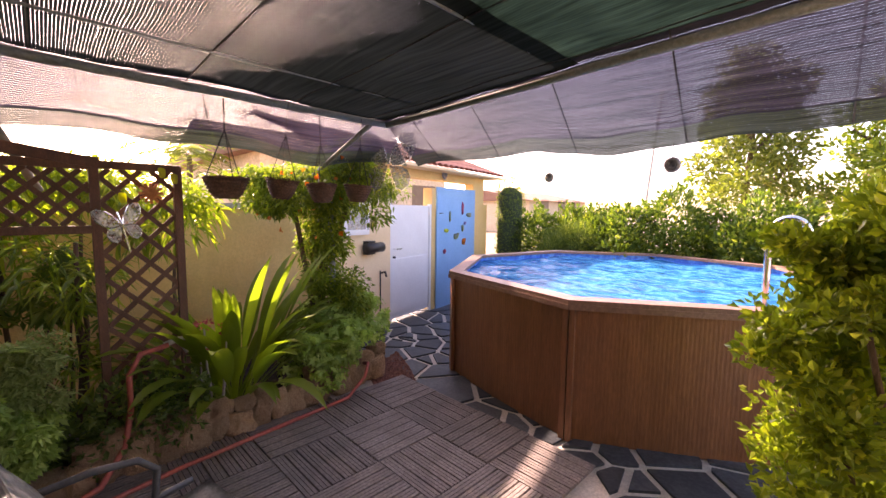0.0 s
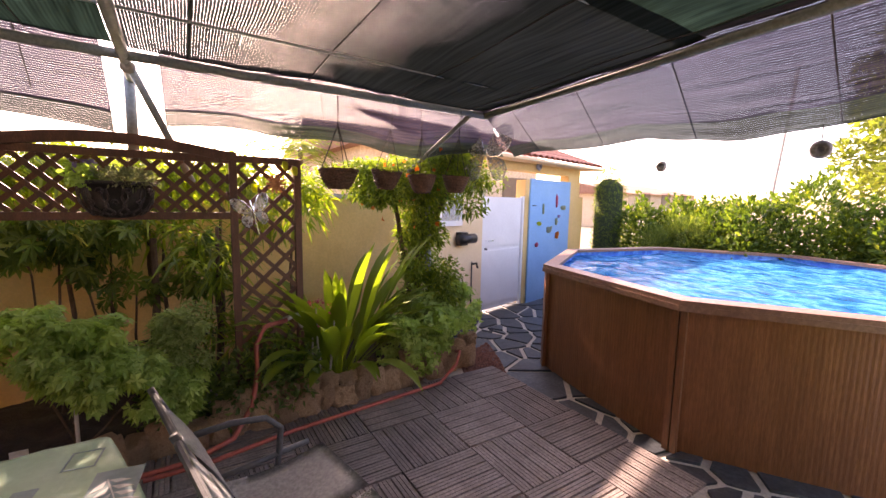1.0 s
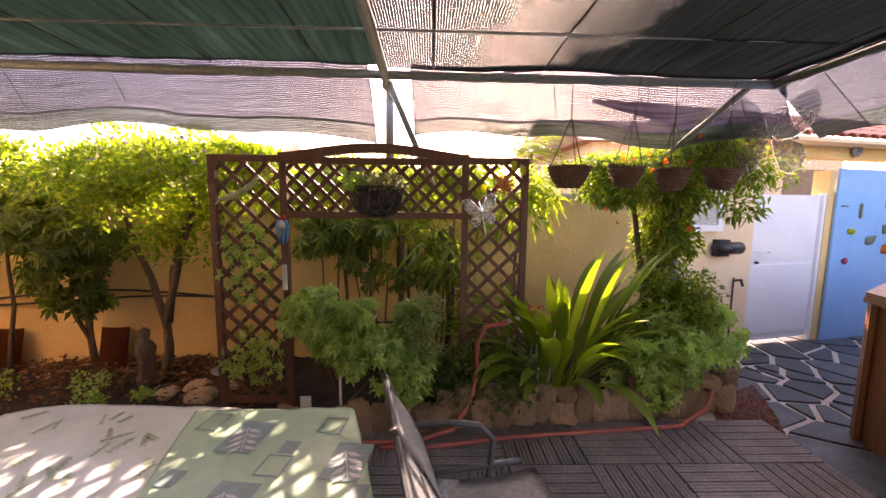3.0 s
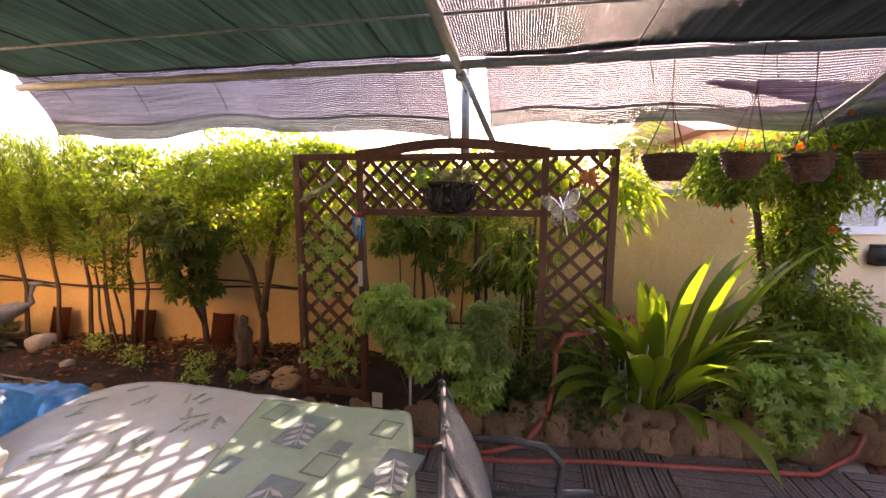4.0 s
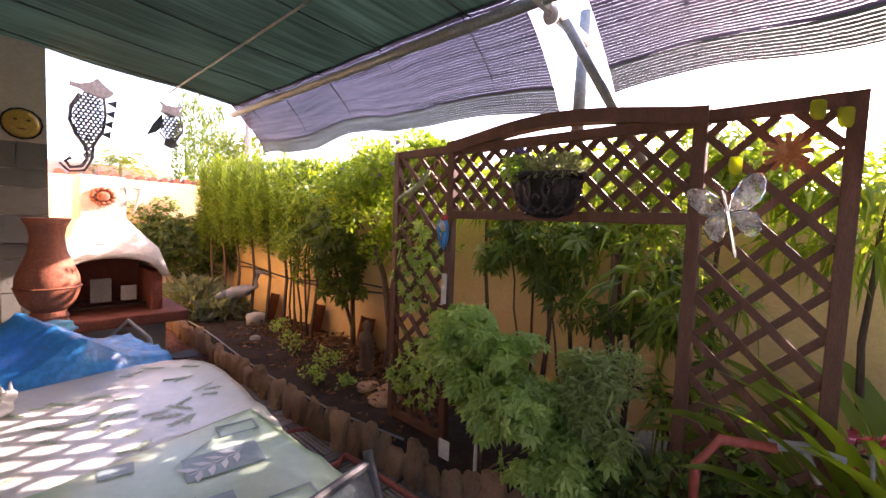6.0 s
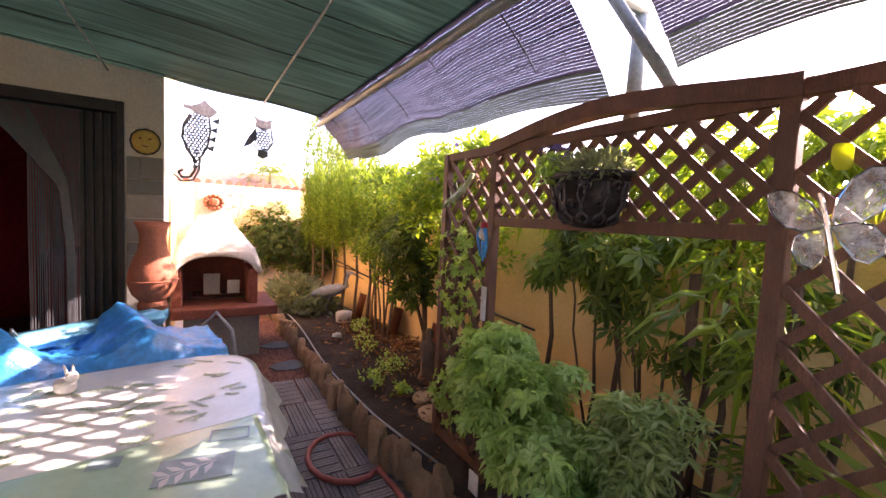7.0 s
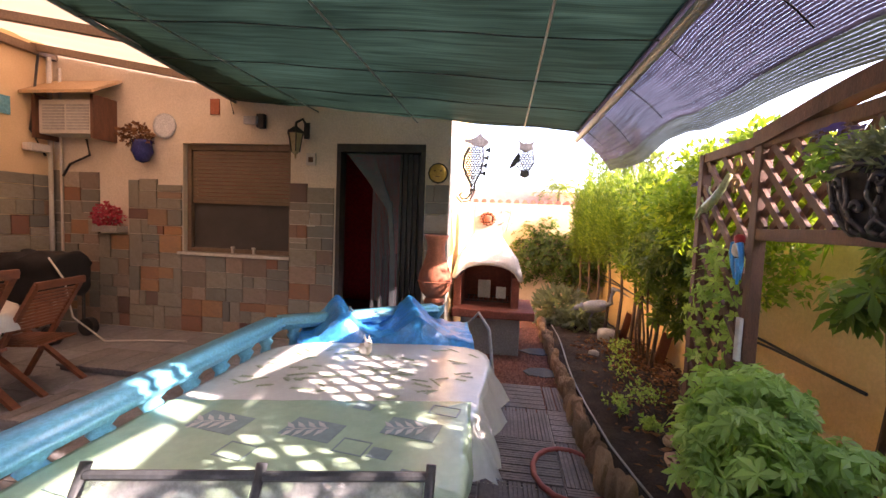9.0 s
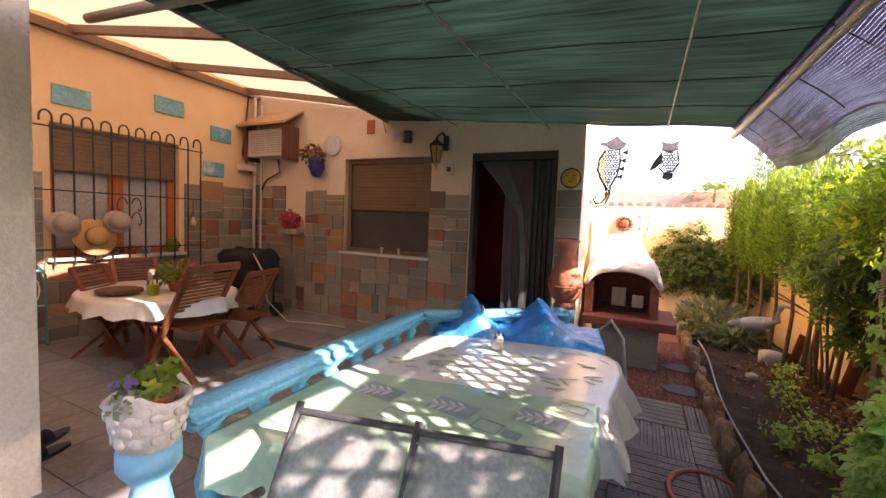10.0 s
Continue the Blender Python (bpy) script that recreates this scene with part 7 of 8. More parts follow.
def hanging_basket():
    t = thing("hanging_basket", (0, 0, 0), "round dark wicker hanging basket on thin chains", "hanging basket", "hanging baskets")
    bm = B()
    prof = [(0.06, -0.07), (0.09, -0.058), (0.12, -0.01), (0.142, 0.05)]
    lathe(bm, prof + [(0.130, 0.045), (0.108, -0.01), (0.05, -0.058)], (0, 0, 0), 24)
    part("basket", bm, M["wicker"], t)
    for i in range(7):
        z = -0.062 + i * 0.0185
        r = 0.07 + 0.074 * ((i / 6) ** 0.7)
        bm = B()
        tube(bm, [((r + 0.006) * math.cos(a), (r + 0.006) * math.sin(a), z + 0.004 * math.sin(9 * a + i)) for a in [2 * math.pi * j / 20 for j in range(21)]], 0.008, 5)
        part("weave", bm, M["wicker"], t)
    for k in range(3):
        a = 2 * math.pi * k / 3
        bm = B()
        tube(bm, [(0.135 * math.cos(a), 0.135 * math.sin(a), 0.05), (0.004 * math.cos(a), 0.004 * math.sin(a), 0.32)], 0.004, 4)
        part("chain", bm, M["black_iron"], t)
    bm = B()
    tube(bm, [(0, 0, 0.32), (0, 0, 0.53)], 0.004, 4)
    part("chain", bm, M["black_iron"], t)
    crown("greenery", [(0, 0, 0.05, 0.11, 0.11, 0.02, 90)], 0.035, 0.3, M["leaf_hedge"], t, up=0.4)
    return t


hbk = hanging_basket()
SLIM = Matrix.Diagonal((0.82, 0.82, 1.0, 1))
hbk.matrix_basis = pose(-2.8, 1.09, 1.645) @ SLIM
copy_thing(hbk, pose(-2.8, 1.42, 1.655, 4, 8, 40) @ SLIM)
copy_thing(hbk, pose(-2.8, 1.70, 1.635, -3, 0, 80) @ SLIM)
copy_thing(hbk, pose(-2.8, 1.99, 1.645, 0, 4, 20) @ SLIM)

# ---- things on the trellis ----
BY = -0.06
lb = thing("wall_basket", (-3.08, BY, 1.45), "black ornate half-round basket with silvery foliage on the trellis", "planter")


def bowl_pt(a, e, k=1.0):
    """Point on the half bowl: a round the front, e from the foot to the rim."""
    r, z = 0.168 * k * max(0.0, math.sin(e)) ** 0.6, 1.385 + 0.19 * (1 - math.cos(e))
    return Vector((-3.088 + r * math.sin(a) * 0.62, BY + r * math.cos(a), z))


bm = B()
n = 16
rows = [[bm.verts.new(bowl_pt(math.pi * j / n, max(0.02, math.pi / 2 * i / 8), 0.95)) for j in range(n + 1)] for i in range(9)]
for a, b in zip(rows, rows[1:]):
    for j in range(n):
        bm.faces.new((a[j], a[j + 1], b[j + 1], b[j]))
bmesh.ops.solidify(bm, geom=bm.faces, thickness=0.004)
part("liner", bm, M["black_iron"], lb, "dark inner liner", True)
for k in range(6):
    a0 = math.pi * (k + 0.5) / 6
    for sgn in (-1, 1):
        bm = B()
        tube(bm, [bowl_pt(a0 + sgn * 0.05 + sgn * 0.17 * (1 - q) * math.sin(q * 10), math.pi / 2 * (0.28 + 0.62 * q), 1.03) for q in [i / 17 for i in range(18)]], 0.0075, 5, 0.005)
        part("scroll", bm, M["basket_iron"], lb, "", True)
for k in range(9):
    a0, e0 = math.pi * (k + 0.5) / 9, math.pi / 2 * (0.84 if k % 2 else 0.62)
    bm = B()
    tube(bm, [bowl_pt(a0 + 0.11 * (1 - 0.11 * i) * math.cos(0.8 * i), e0 + 0.12 * (1 - 0.11 * i) * math.sin(0.8 * i), 1.05) for i in range(9)], 0.007, 5)
    part("curl", bm, M["basket_iron"], lb, "", True)
bm = B()
tube(bm, [bowl_pt(math.pi * j / 16, math.pi / 2, 1.03) for j in range(17)], 0.011, 6)
part("rim", bm, M["basket_iron"], lb, "", True)
crown("silver_foliage", [(-3.04, BY + 0.04, 1.60, 0.07, 0.13, 0.05, 1100)], 0.03, 0.35, M["leaf_silver"], lb, up=0.6)
crown("green_foliage", [(-3.04, BY - 0.14, 1.62, 0.06, 0.07, 0.06, 90)], 0.04, 0.6, M["leaf_feather"], lb, up=0.7, lobes=3)
crown("flowers", [(-3.03, BY - 0.13, 1.66, 0.06, 0.08, 0.04, 16)], 0.022, 0.9, M["petal_violet"], lb, lobes=5)

M["gauze"] = gauze("gauze", (0.60, 0.62, 0.60), 0.6)
M["wire_mesh"] = gauze("wire_mesh", (0.30, 0.31, 0.30), 0.55)
bf = thing("butterfly_ornament", (-3.07, 0.62, 1.42), "pale translucent wire butterfly fixed on the trellis", "ornament")
def wing(parent, m, s, pts, mat, th):
    """One flat wing with a wire rim and veins; pts outline it from the body outwards."""
    bm = B()
    a = [bm.verts.new(m @ Vector((0, s * u, v))) for u, v in pts]
    b = [bm.verts.new(m @ Vector((th, s * u, v))) for u, v in pts]
    bm.faces.new(a)
    bm.faces.new(b[::-1])
    for q in range(len(a)):
        r = (q + 1) % len(a)
        bm.faces.new((a[q], b[q], b[r], a[r]))
    w = part("wing", bm, mat, parent)
    bm = B()
    tube(bm, [m @ Vector((0, s * u, v)) for u, v in pts + pts[:1]], 0.003, 5)
    part("rim", bm, M["chrome"], w)
    bm = B()
    tube(bm, [m @ Vector((-0.001, s * u * k, v * k)) for (u, v), k in zip([pts[len(pts) // 2]] * 3, (0.05, 0.5, 0.95))], 0.002, 4)
    part("vein", bm, M["chrome"], w)


UPPER = [(0.005, 0.01), (0.02, 0.07), (0.05, 0.12), (0.085, 0.145), (0.115, 0.14), (0.125, 0.11), (0.12, 0.07), (0.10, 0.03), (0.06, 0.0), (0.02, -0.005)]
LOWER = [(0.005, -0.005), (0.05, -0.005), (0.085, -0.02), (0.10, -0.055), (0.09, -0.095), (0.06, -0.115), (0.035, -0.10), (0.015, -0.05)]
bfm = pose(-3.06, 0.62, 1.42, 14, 0, 0) @ Matrix.Scale(0.82, 4)
for s in (-1, 1):
    wing(bf, bfm @ pose(0, 0, 0, -8 * s, 0, 12 * s), s, UPPER, M["gauze"], 0.002)
    wing(bf, bfm @ pose(0, 0, 0, 0, 0, 12 * s), s, LOWER, M["gauze"], 0.002)
bm = B()
tube(bm, [(-3.055, 0.60, 1.49), (-3.05, 0.62, 1.42), (-3.055, 0.65, 1.27)], 0.006, 6)
part("body", bm, M["chrome"], bf)
M["orange_enamel"] = surface("orange_enamel", (0.50, 0.16, 0.05), (0.62, 0.26, 0.08), 0.5, 20, 80, 0.2)
ff = thing("flower_ornament", (-3.07, 0.76, 1.60), "orange and yellow metal flower fixed on the trellis", "ornament")
for k in range(12):
    a = 2 * math.pi * k / 12
    bm = B()
    bar(bm, (-3.06, 0.76, 1.60), (-3.04, 0.76 + 0.06 * math.cos(a), 1.60 + 0.06 * math.sin(a)), 0.015, 0.006, (1, 0, 0))
    part("petal", bm, M["orange_enamel"], ff)
for dy, dz in ((-0.13, -0.03), (0.06, 0.12), (0.12, 0.09)):
    bm = B()
    stone(bm, (-3.06, 0.76 + dy, 1.60 + dz), 0.004, 0.022, 0.035, 5, 2, 0.5)
    part("leaf", bm, M["leaf_strap"], ff, "", True)
lz = thing("lizard_ornament", (-3.07, -0.92, 1.52), "pale green glass lizard ornament on the trellis", "ornament")
M["pale_glass"] = surface("pale_glass", (0.34, 0.40, 0.18), (0.52, 0.55, 0.30), 0.2, 14, 60, 0.1)
bm = B()
tube(bm, [(-3.07, -0.80, 1.64), (-3.06, -0.83, 1.59), (-3.06, -0.89, 1.545), (-3.06, -0.96, 1.51)], 0.012, 8, 0.022)
tube(bm, [(-3.06, -0.96, 1.51), (-3.06, -1.02, 1.495), (-3.06, -1.07, 1.46)], 0.022, 8, 0.006)
part("body", bm, M["pale_glass"], lz, "", True)
for y, z, d in ((-0.90, 1.55, 0.05), (-0.96, 1.51, 0.05), (-0.91, 1.53, -0.05), (-0.98, 1.50, -0.045)):
    bm = B()
    tube(bm, [(-3.058, y, z), (-3.05, y - 0.02, z + d * 0.6), (-3.055, y - 0.03, z + d)], 0.006, 6, 0.004)
    part("leg", bm, M["pale_glass"], lz, "", True)
for z in (1.66, 1.58):
    bm = B()
    tube(bm, [(-3.06, -0.735 + 0.028 * (1 - 0.06 * i) * math.cos(0.55 * i), z + 0.04 * (1 - 0.06 * i) * math.sin(0.55 * i)) for i in range(13)], 0.005, 6)
    part("scroll", bm, M["straw"], lz, "", True)
bd = thing("bird_ornament", (-3.05, -0.65, 1.33), "small red, white and blue parrot ornament on the post", "ornament")
bm = B()
stone(bm, (-3.045, -0.645, 1.375), 0.02, 0.022, 0.022, 6, 2, 0.1)
part("head", bm, surface("parrot_red", (0.50, 0.03, 0.03), (0.62, 0.06, 0.05), 0.4), bd, "", True)
bm = B()
stone(bm, (-3.045, -0.65, 1.335), 0.022, 0.026, 0.034, 7, 2, 0.1)
part("breast", bm, M["render_white"], bd, "", True)
for q in (-1, 1):
    bm = B()
    tube(bm, [(-3.04, -0.65 + q * 0.018, 1.36), (-3.04, -0.65 + q * 0.034, 1.32), (-3.045, -0.65 + q * 0.03, 1.27), (-3.05, -0.65 + q * 0.018, 1.22)], 0.013, 6, 0.004)
    part("wing", bm, M["tarp"], bd, "", True)
bm = B()
tube(bm, [(-3.05, -0.65, 1.30), (-3.052, -0.652, 1.20)], 0.014, 6, 0.005)
part("tail", bm, M["tarp"], bd, "", True)
bm = B()
box(bm, -3.085, -3.07, -0.675, -0.645, 0.90, 1.07, 0.004)
solo("thermometer", bm, M["render_white"], "narrow pale thermometer on the trellis post", "thermometer")

# ---- gate wall fittings, rings, hangings ----
mb = thing("letterbox", gate_pt(-0.22, -0.3, 1.1), "black tube-shaped newspaper box on the gate wall", "letterbox")
c = gate_pt(-0.30, -0.55, 1.06)
bm = B()
tube(bm, [c - gd * 0.14, c + gd * 0.14], 0.06, 14)
part("body", bm, M["black_plastic"], mb, "", True)
bm = B()
bar(bm, c + gn * -0.05 - gd * 0.1, c + gn * -0.05 + gd * 0.02, 0.1, 0.16)
part("bracket", bm, M["black_plastic"], mb)
tap = thing("wall_tap", gate_pt(-0.12, 0, 0.75), "dark metal tap with a pipe on the gate wall", "tap")
bm = B()
c = gate_pt(-0.10, -0.05, 0)
tube(bm, [c + Vector((0, 0, 0.0)), c + Vector((0, 0, 0.75))], 0.01, 6)
tube(bm, [c + Vector((0, 0, 0.72)), c + Vector((0, 0, 0.74)) + gn * 0.08, c + Vector((0, 0, 0.68)) + gn * 0.10], 0.014, 8)
part("pipe", bm, M["black_iron"], tap, "", True)
wp = thing("window_3", gate_pt(-0.55, 0, 1.4), "small white-framed window in the gate wall", "window", kind="structure")
bm = B()
wall_with_openings(bm, -0.75, -0.33, 1.22, 1.62, [(-0.69, -0.39, 1.28, 1.56)], lambda u, w, z: gate_pt(u, -0.25 + 0.3 * w, z))
part("window_frame", bm, M["white_paint"], wp)
bm = B()
wall_with_openings(bm, -0.69, -0.39, 1.28, 1.56, [], lambda u, w, z: gate_pt(u, -0.12 + 0.05 * w, z))
part("pane", bm, M["gauze"], wp)
bm = B()
wall_with_openings(bm, -1.0, 0.1, -0.05, 1.66, [], lambda u, w, z: gate_pt(u, -0.02 + w * 0.9, z))
solo("wall_gate_flank", bm, M["stucco_peach"], "peach flank of the gate portal", "wall", kind="structure")


def ring_disc(p, r, axis_rz, lab="dark round disc with a hole, hung on a string", cord=0.12, mat="metal_grey"):
    t = thing("hanging_disc", p, lab, "hanging ornament", "hanging discs")
    bm = B()
    lathe(bm, [(0.35 * r, -0.012), (0.7 * r, -0.02), (r, 0.0), (0.7 * r, 0.02), (0.35 * r, 0.012), (0.35 * r, -0.012)], (0, 0, 0), 18)
    bmesh.ops.transform(bm, matrix=pose(*p, 90, 0, axis_rz), verts=bm.verts)
    part("disc", bm, M[mat], t, "", True)
    bm = B()
    tube(bm, [(p[0], p[1], p[2] + r), (p[0], p[1], p[2] + r + cord)], 0.003, 4)
    part("string", bm, M["black_iron"], t)


ring_disc((-0.942, 2.868, 1.795), 0.045, 10, "dark round disc with a hole, hung from the flap hem", 0.12)
ring_disc((-2.86, 0.04, 2.15), 0.036, 80, "pale grey ring hung at the pergola post", 0.04, "grey_plastic")
ring_disc((-1.727, 2.866, 1.76), 0.035, 10, "pale glass disc hung from the flap hem", 0.15, "grey_plastic")
q = gate_pt(1.35, -0.25, 2.05)
ring_disc(tuple(q), 0.07, ang, cord=0.15)
mbf = thing("mesh_butterfly", (-3.0, 2.35, 1.95), "large grey wire-mesh butterfly hanging by the vine", "hanging ornament")
for s in (-1, 1):
    wing(mbf, pose(-3.0, 2.42, 1.9, 0, 0, -45) @ pose(0, 0, 0, 0, 0, 20 * s) @ Matrix.Scale(1.9, 4), s, UPPER, M["wire_mesh"], 0.001)
    wing(mbf, pose(-3.0, 2.42, 1.9, 0, 0, -45) @ pose(0, 0, 0, 0, 0, 20 * s) @ Matrix.Scale(1.9, 4), s, LOWER, M["wire_mesh"], 0.001)
crown("flowers", [(-3.3, 1.85, 1.6, 0.3, 0.5, 0.35, 26)], 0.05, 0.9, M["petal_orange"], [o for o in scene.objects if o.name == "climbing_vine"][0])
fs = thing("flower_stalk", (-3.1, 1.08, 0.1), "bare grey stalks with a pink bloom beside the trellis", "plant")
for p0, p1 in (((-3.12, 1.05, 0.08), (-3.05, 1.0, 0.75)), ((-3.12, 1.1, 0.08), (-3.0, 1.12, 0.72)), ((-3.15, 1.0, 0.08), (-3.08, 0.98, 0.6))):
    stem("stalk", [(p0, p1)], M["concrete"], fs, 0.012)
    crown("bloom", [(p1[0], p1[1], p1[2] + 0.03, 0.03, 0.04, 0.035, 22)], 0.03, 0.7, M["petal_pink"], fs)
crown("violet_bloom", [(-3.4, -1.5, 1.75, 0.25, 0.6, 0.15, 60)], 0.035, 0.8, M["petal_violet"], [o for o in scene.objects if o.name == "flowering_shrub"][0])
tr_ = thing("trellis_climber", (-3.15, -0.9, 0.1), "light green climber winding up the trellis", "climber")
crown("leaves", [(-3.1, -0.9, 1.1, 0.09, 0.2, 0.28, 120), (-3.1, -0.88, 0.45, 0.1, 0.2, 0.22, 130), (-3.1, 0.72, 0.35, 0.1, 0.2, 0.25, 90)], 0.045, 0.5, M["leaf_feather"], tr_, lobes=5)

# ---- distance ----
M["far_wall"] = surface("far_wall", (0.62, 0.48, 0.32), (0.72, 0.57, 0.40), 0.9, 0.8, 12, 0.2)
M["far_roof"] = surface("far_roof", (0.26, 0.125, 0.08), (0.36, 0.19, 0.13), 0.9, 2.0, 30, 0.4)


def house(x0, x1, y0, y1, h, ridge, along_y=True):
    t = thing("house", ((x0 + x1) / 2, (y0 + y1) / 2, 0), "peach rendered neighbouring house with a tiled roof", "house", "neighbouring houses")
    bm = B()
    box(bm, x0, x1, y0, y1, -0.06, h)
    part("wall", bm, M["far_wall"], t)
    bm = B()
    e = 0.35
    if along_y:
        p = [(x0 - e, y0 - e, h), (x1 + e, y0 - e, h), ((x0 + x1) / 2, y0 - e, h + ridge), (x0 - e, y1 + e, h), (x1 + e, y1 + e, h), ((x0 + x1) / 2, y1 + e, h + ridge)]
    else:
        p = [(x0 - e, y0 - e, h), (x0 - e, y1 + e, h), (x0 - e, (y0 + y1) / 2, h + ridge), (x1 + e, y0 - e, h), (x1 + e, y1 + e, h), (x1 + e, (y0 + y1) / 2, h + ridge)]
    vs = [bm.verts.new(q) for q in p]
    for f in ((0, 1, 2), (5, 4, 3), (0, 2, 5, 3), (2, 1, 4, 5), (1, 0, 3, 4)):
        bm.faces.new([vs[i] for i in f])
    part("roof", bm, M["far_roof"], t)
    for k in range(3):
        yy = y0 + (y1 - y0) * (k + 0.6) / 3.4
        w = part("window", box(B(), x1 - 0.02, x1 + 0.03, yy, yy + 1.0, 1.2, 2.3), M["shutter"], t)
        part("sill", box(B(), x1, x1 + 0.1, yy - 0.05, yy + 1.05, 1.14, 1.2), M["render_white"], w)


house(-32, -24, -6, 2.2, 2.5, 0.9, False)
house(-19, -10.5, 4.2, 10.5, 2.9, 1.3, True)
house(-24, -16, 24, 32, 2.2, 0.8, True)
house(-8, 0, -32, -26, 2.6, 1.3, False)
house(-30, -21, -16, -8, 3.2, 1.4, True)


def tree(x, y, h, r, n, lab, leafsize=0.35, low=0.35, mat="leaf_far"):
    t = thing("tree", (x, y, 0), lab, "tree")
    stem("trunk", [((x, y, 0), (x, y, h * 0.7))] + [((x, y, h * (low + 0.08 * k)), (x + r * 0.7 * math.cos(2.4 * k), y + r * 0.7 * math.sin(2.4 * k), h * (low + 0.2 + 0.08 * k))) for k in range(5)], M["bark"], t, 0.12 * h / 6)
    bl = []
    for k in range(16):
        a, q = 2.4 * k, k / 16
        bl.append((x + r * 0.75 * math.cos(a) * (1 - 0.5 * q), y + r * 0.75 * math.sin(a) * (1 - 0.5 * q), h * (low + (0.97 - low) * q), r * 0.42, r * 0.42, h * 0.09, n // 16))
    crown("crown", bl, leafsize, 0.5, M[mat], t, fill=0.5)


tree(-4.0, 24, 8.6, 2.4, 7000, "tall airy poplar beyond the hedge", 0.3, 0.25)
tree(1.2, 25, 7.0, 2.8, 6000, "dark leafy tree beyond the hedge", 0.3, 0.2, "leaf_hedge")
tree(5.5, 20, 7.5, 3.0, 6000, "dark leafy tree beyond the hedge", 0.3, 0.2, "leaf_hedge")
tree(-6.6, -13, 4.0, 1.0, 1600, "airy tree behind the cypress hedge", 0.2, 0.3)
for k in range(4):
    x, y = -5.6 - 0.5 * k, -15 - 0.4 * k
    plant("far_cypress", (x, y, 0), "slim dark cypress in the distance", "tree", [(x, y, 2.6, 0.3, 0.3, 2.4 + 0.3 * (k % 2), 1400)], 0.18, 0.3, M["leaf_dark"], [((x, y, 0), (x, y, 1))], 0.08, up=1.5, group="far cypresses")


def palm(x, y, h, s, n=26):
    t = thing("palm", (x, y, 0), "fan-crowned palm tree beyond the wall", "palm", "palms")
    stem("trunk", [((x, y, 0), (x, y, h))], M["bark"], t, 0.14 * s)
    for k in range(n):
        a, el = 2.4 * k, 1.25 - 1.6 * k / n
        p = Vector((x, y, h))
        hdir = Vector((math.cos(a), math.sin(a), 0))
        ps, ws = [], []
        for i in range(14):
            p = p + (hdir * math.cos(el) + Vector((0, 0, math.sin(el)))) * 0.11 * s
            el -= 0.11
            sd = Vector((-hdir.y, hdir.x, 0))
            for q in (-1, 1):
                ps.append(tuple(p))
                ws.append(tuple(sd * q + hdir * 0.6 + Vector((0, 0, -0.25))))
        me = leaf_mesh("frond", np.array(ps), np.array(ws), 0.42 * s, 0.10, 0.1, 0.15)
        link_mesh("frond", me, M["leaf_far"], t)


palm(-12.2, 3.1, 2.9, 1.0)
palm(-5.8, -27, 4.0, 1.2)
palm(-7.2, -17, 2.6, 0.9)
for x, y, h, lean in ((-6.2, 17, 6.0, 0.5), (-5.9, 26, 4.4, 0.0), (-4.6, -7.2, 3.3, 0.0)):
    t = thing("street_pole", (x, y, 0), "slim grey street pole beyond the garden", "pole", "street poles")
    bm = B()
    tube(bm, [(x, y, 0), (x + lean, y, h)], 0.05 if h < 4 else 0.045, 8)
    part("pole", bm, M["concrete"], t)
    if h == 4.4:
        bm = B()
        tube(bm, [(x, y, 4.35), (x - 0.4, y, 4.7), (x - 1.0, y, 4.75)], 0.04, 6)
        part("arm", bm, M["concrete"], t)
for k, z in enumerate((3.3, 3.05)):
    bm = B()
    tube(bm, [(-16, -20 + 2 * k, z + 1.5), (-9, -19, z + 0.7), (-4.6, -7.2, z)], 0.012, 4)
    solo("overhead_cable", bm, M["black_plastic"], "thin black overhead cable", "cable", "overhead cables")

# ---- loose ground stuff ----
pts = np.stack([-3.95 + np.abs(rng.normal(size=2600)) * 0.42, rng.uniform(-3.9, -0.9, 2600), np.full(2600, 0.105)], 1)
pts = pts[pts[:, 0] < -2.95]
me = leaf_mesh("leaf_litter", pts + rng.normal(size=pts.shape) * [0, 0, 0.012], rng.normal(size=pts.shape) * [1, 1, 0.25], 0.055, 0.42)
tagged(link_mesh("leaf_litter", me, M["leaf_dry"]), "brown fallen leaves on the bed", "leaf litter", kind="stuff")


def pebbles(name, poly, n, r, material, lab):
    vs, fs = [], []
    xs, ys = [p[0] for p in poly], [p[1] for p in poly]
    base = [(1, 0, 0), (0, 1, 0), (-1, 0, 0), (0, -1, 0), (0, 0, 0.8), (0, 0, -0.8)]
    tri = [(0, 1, 4), (1, 2, 4), (2, 3, 4), (3, 0, 4)]
    k = 0
    while k < n:
        x, y = rng.uniform(min(xs), max(xs)), rng.uniform(min(ys), max(ys))
        inside = False
        for i in range(len(poly)):
            (x0, y0), (x1, y1) = poly[i], poly[i - 1]
            if (y0 > y) != (y1 > y) and x < (x1 - x0) * (y - y0) / (y1 - y0) + x0:
                inside = not inside
        if not inside:
            continue
        s, a = r * rng.uniform(0.6, 1.4), rng.uniform(0, 6.3)
        i0 = len(vs)
        for bx, by_, bz in base:
            vs.append((x + s * (bx * math.cos(a) - by_ * math.sin(a)), y + s * (bx * math.sin(a) + by_ * math.cos(a)), 0.004 + s * bz))
        fs += [tuple(i0 + q for q in f) for f in tri]
        k += 1
    me = bpy.data.meshes.new(name)
    me.from_pydata(vs, [], fs)
    return tagged(link_mesh(name, me, material), lab, "gravel", kind="stuff")


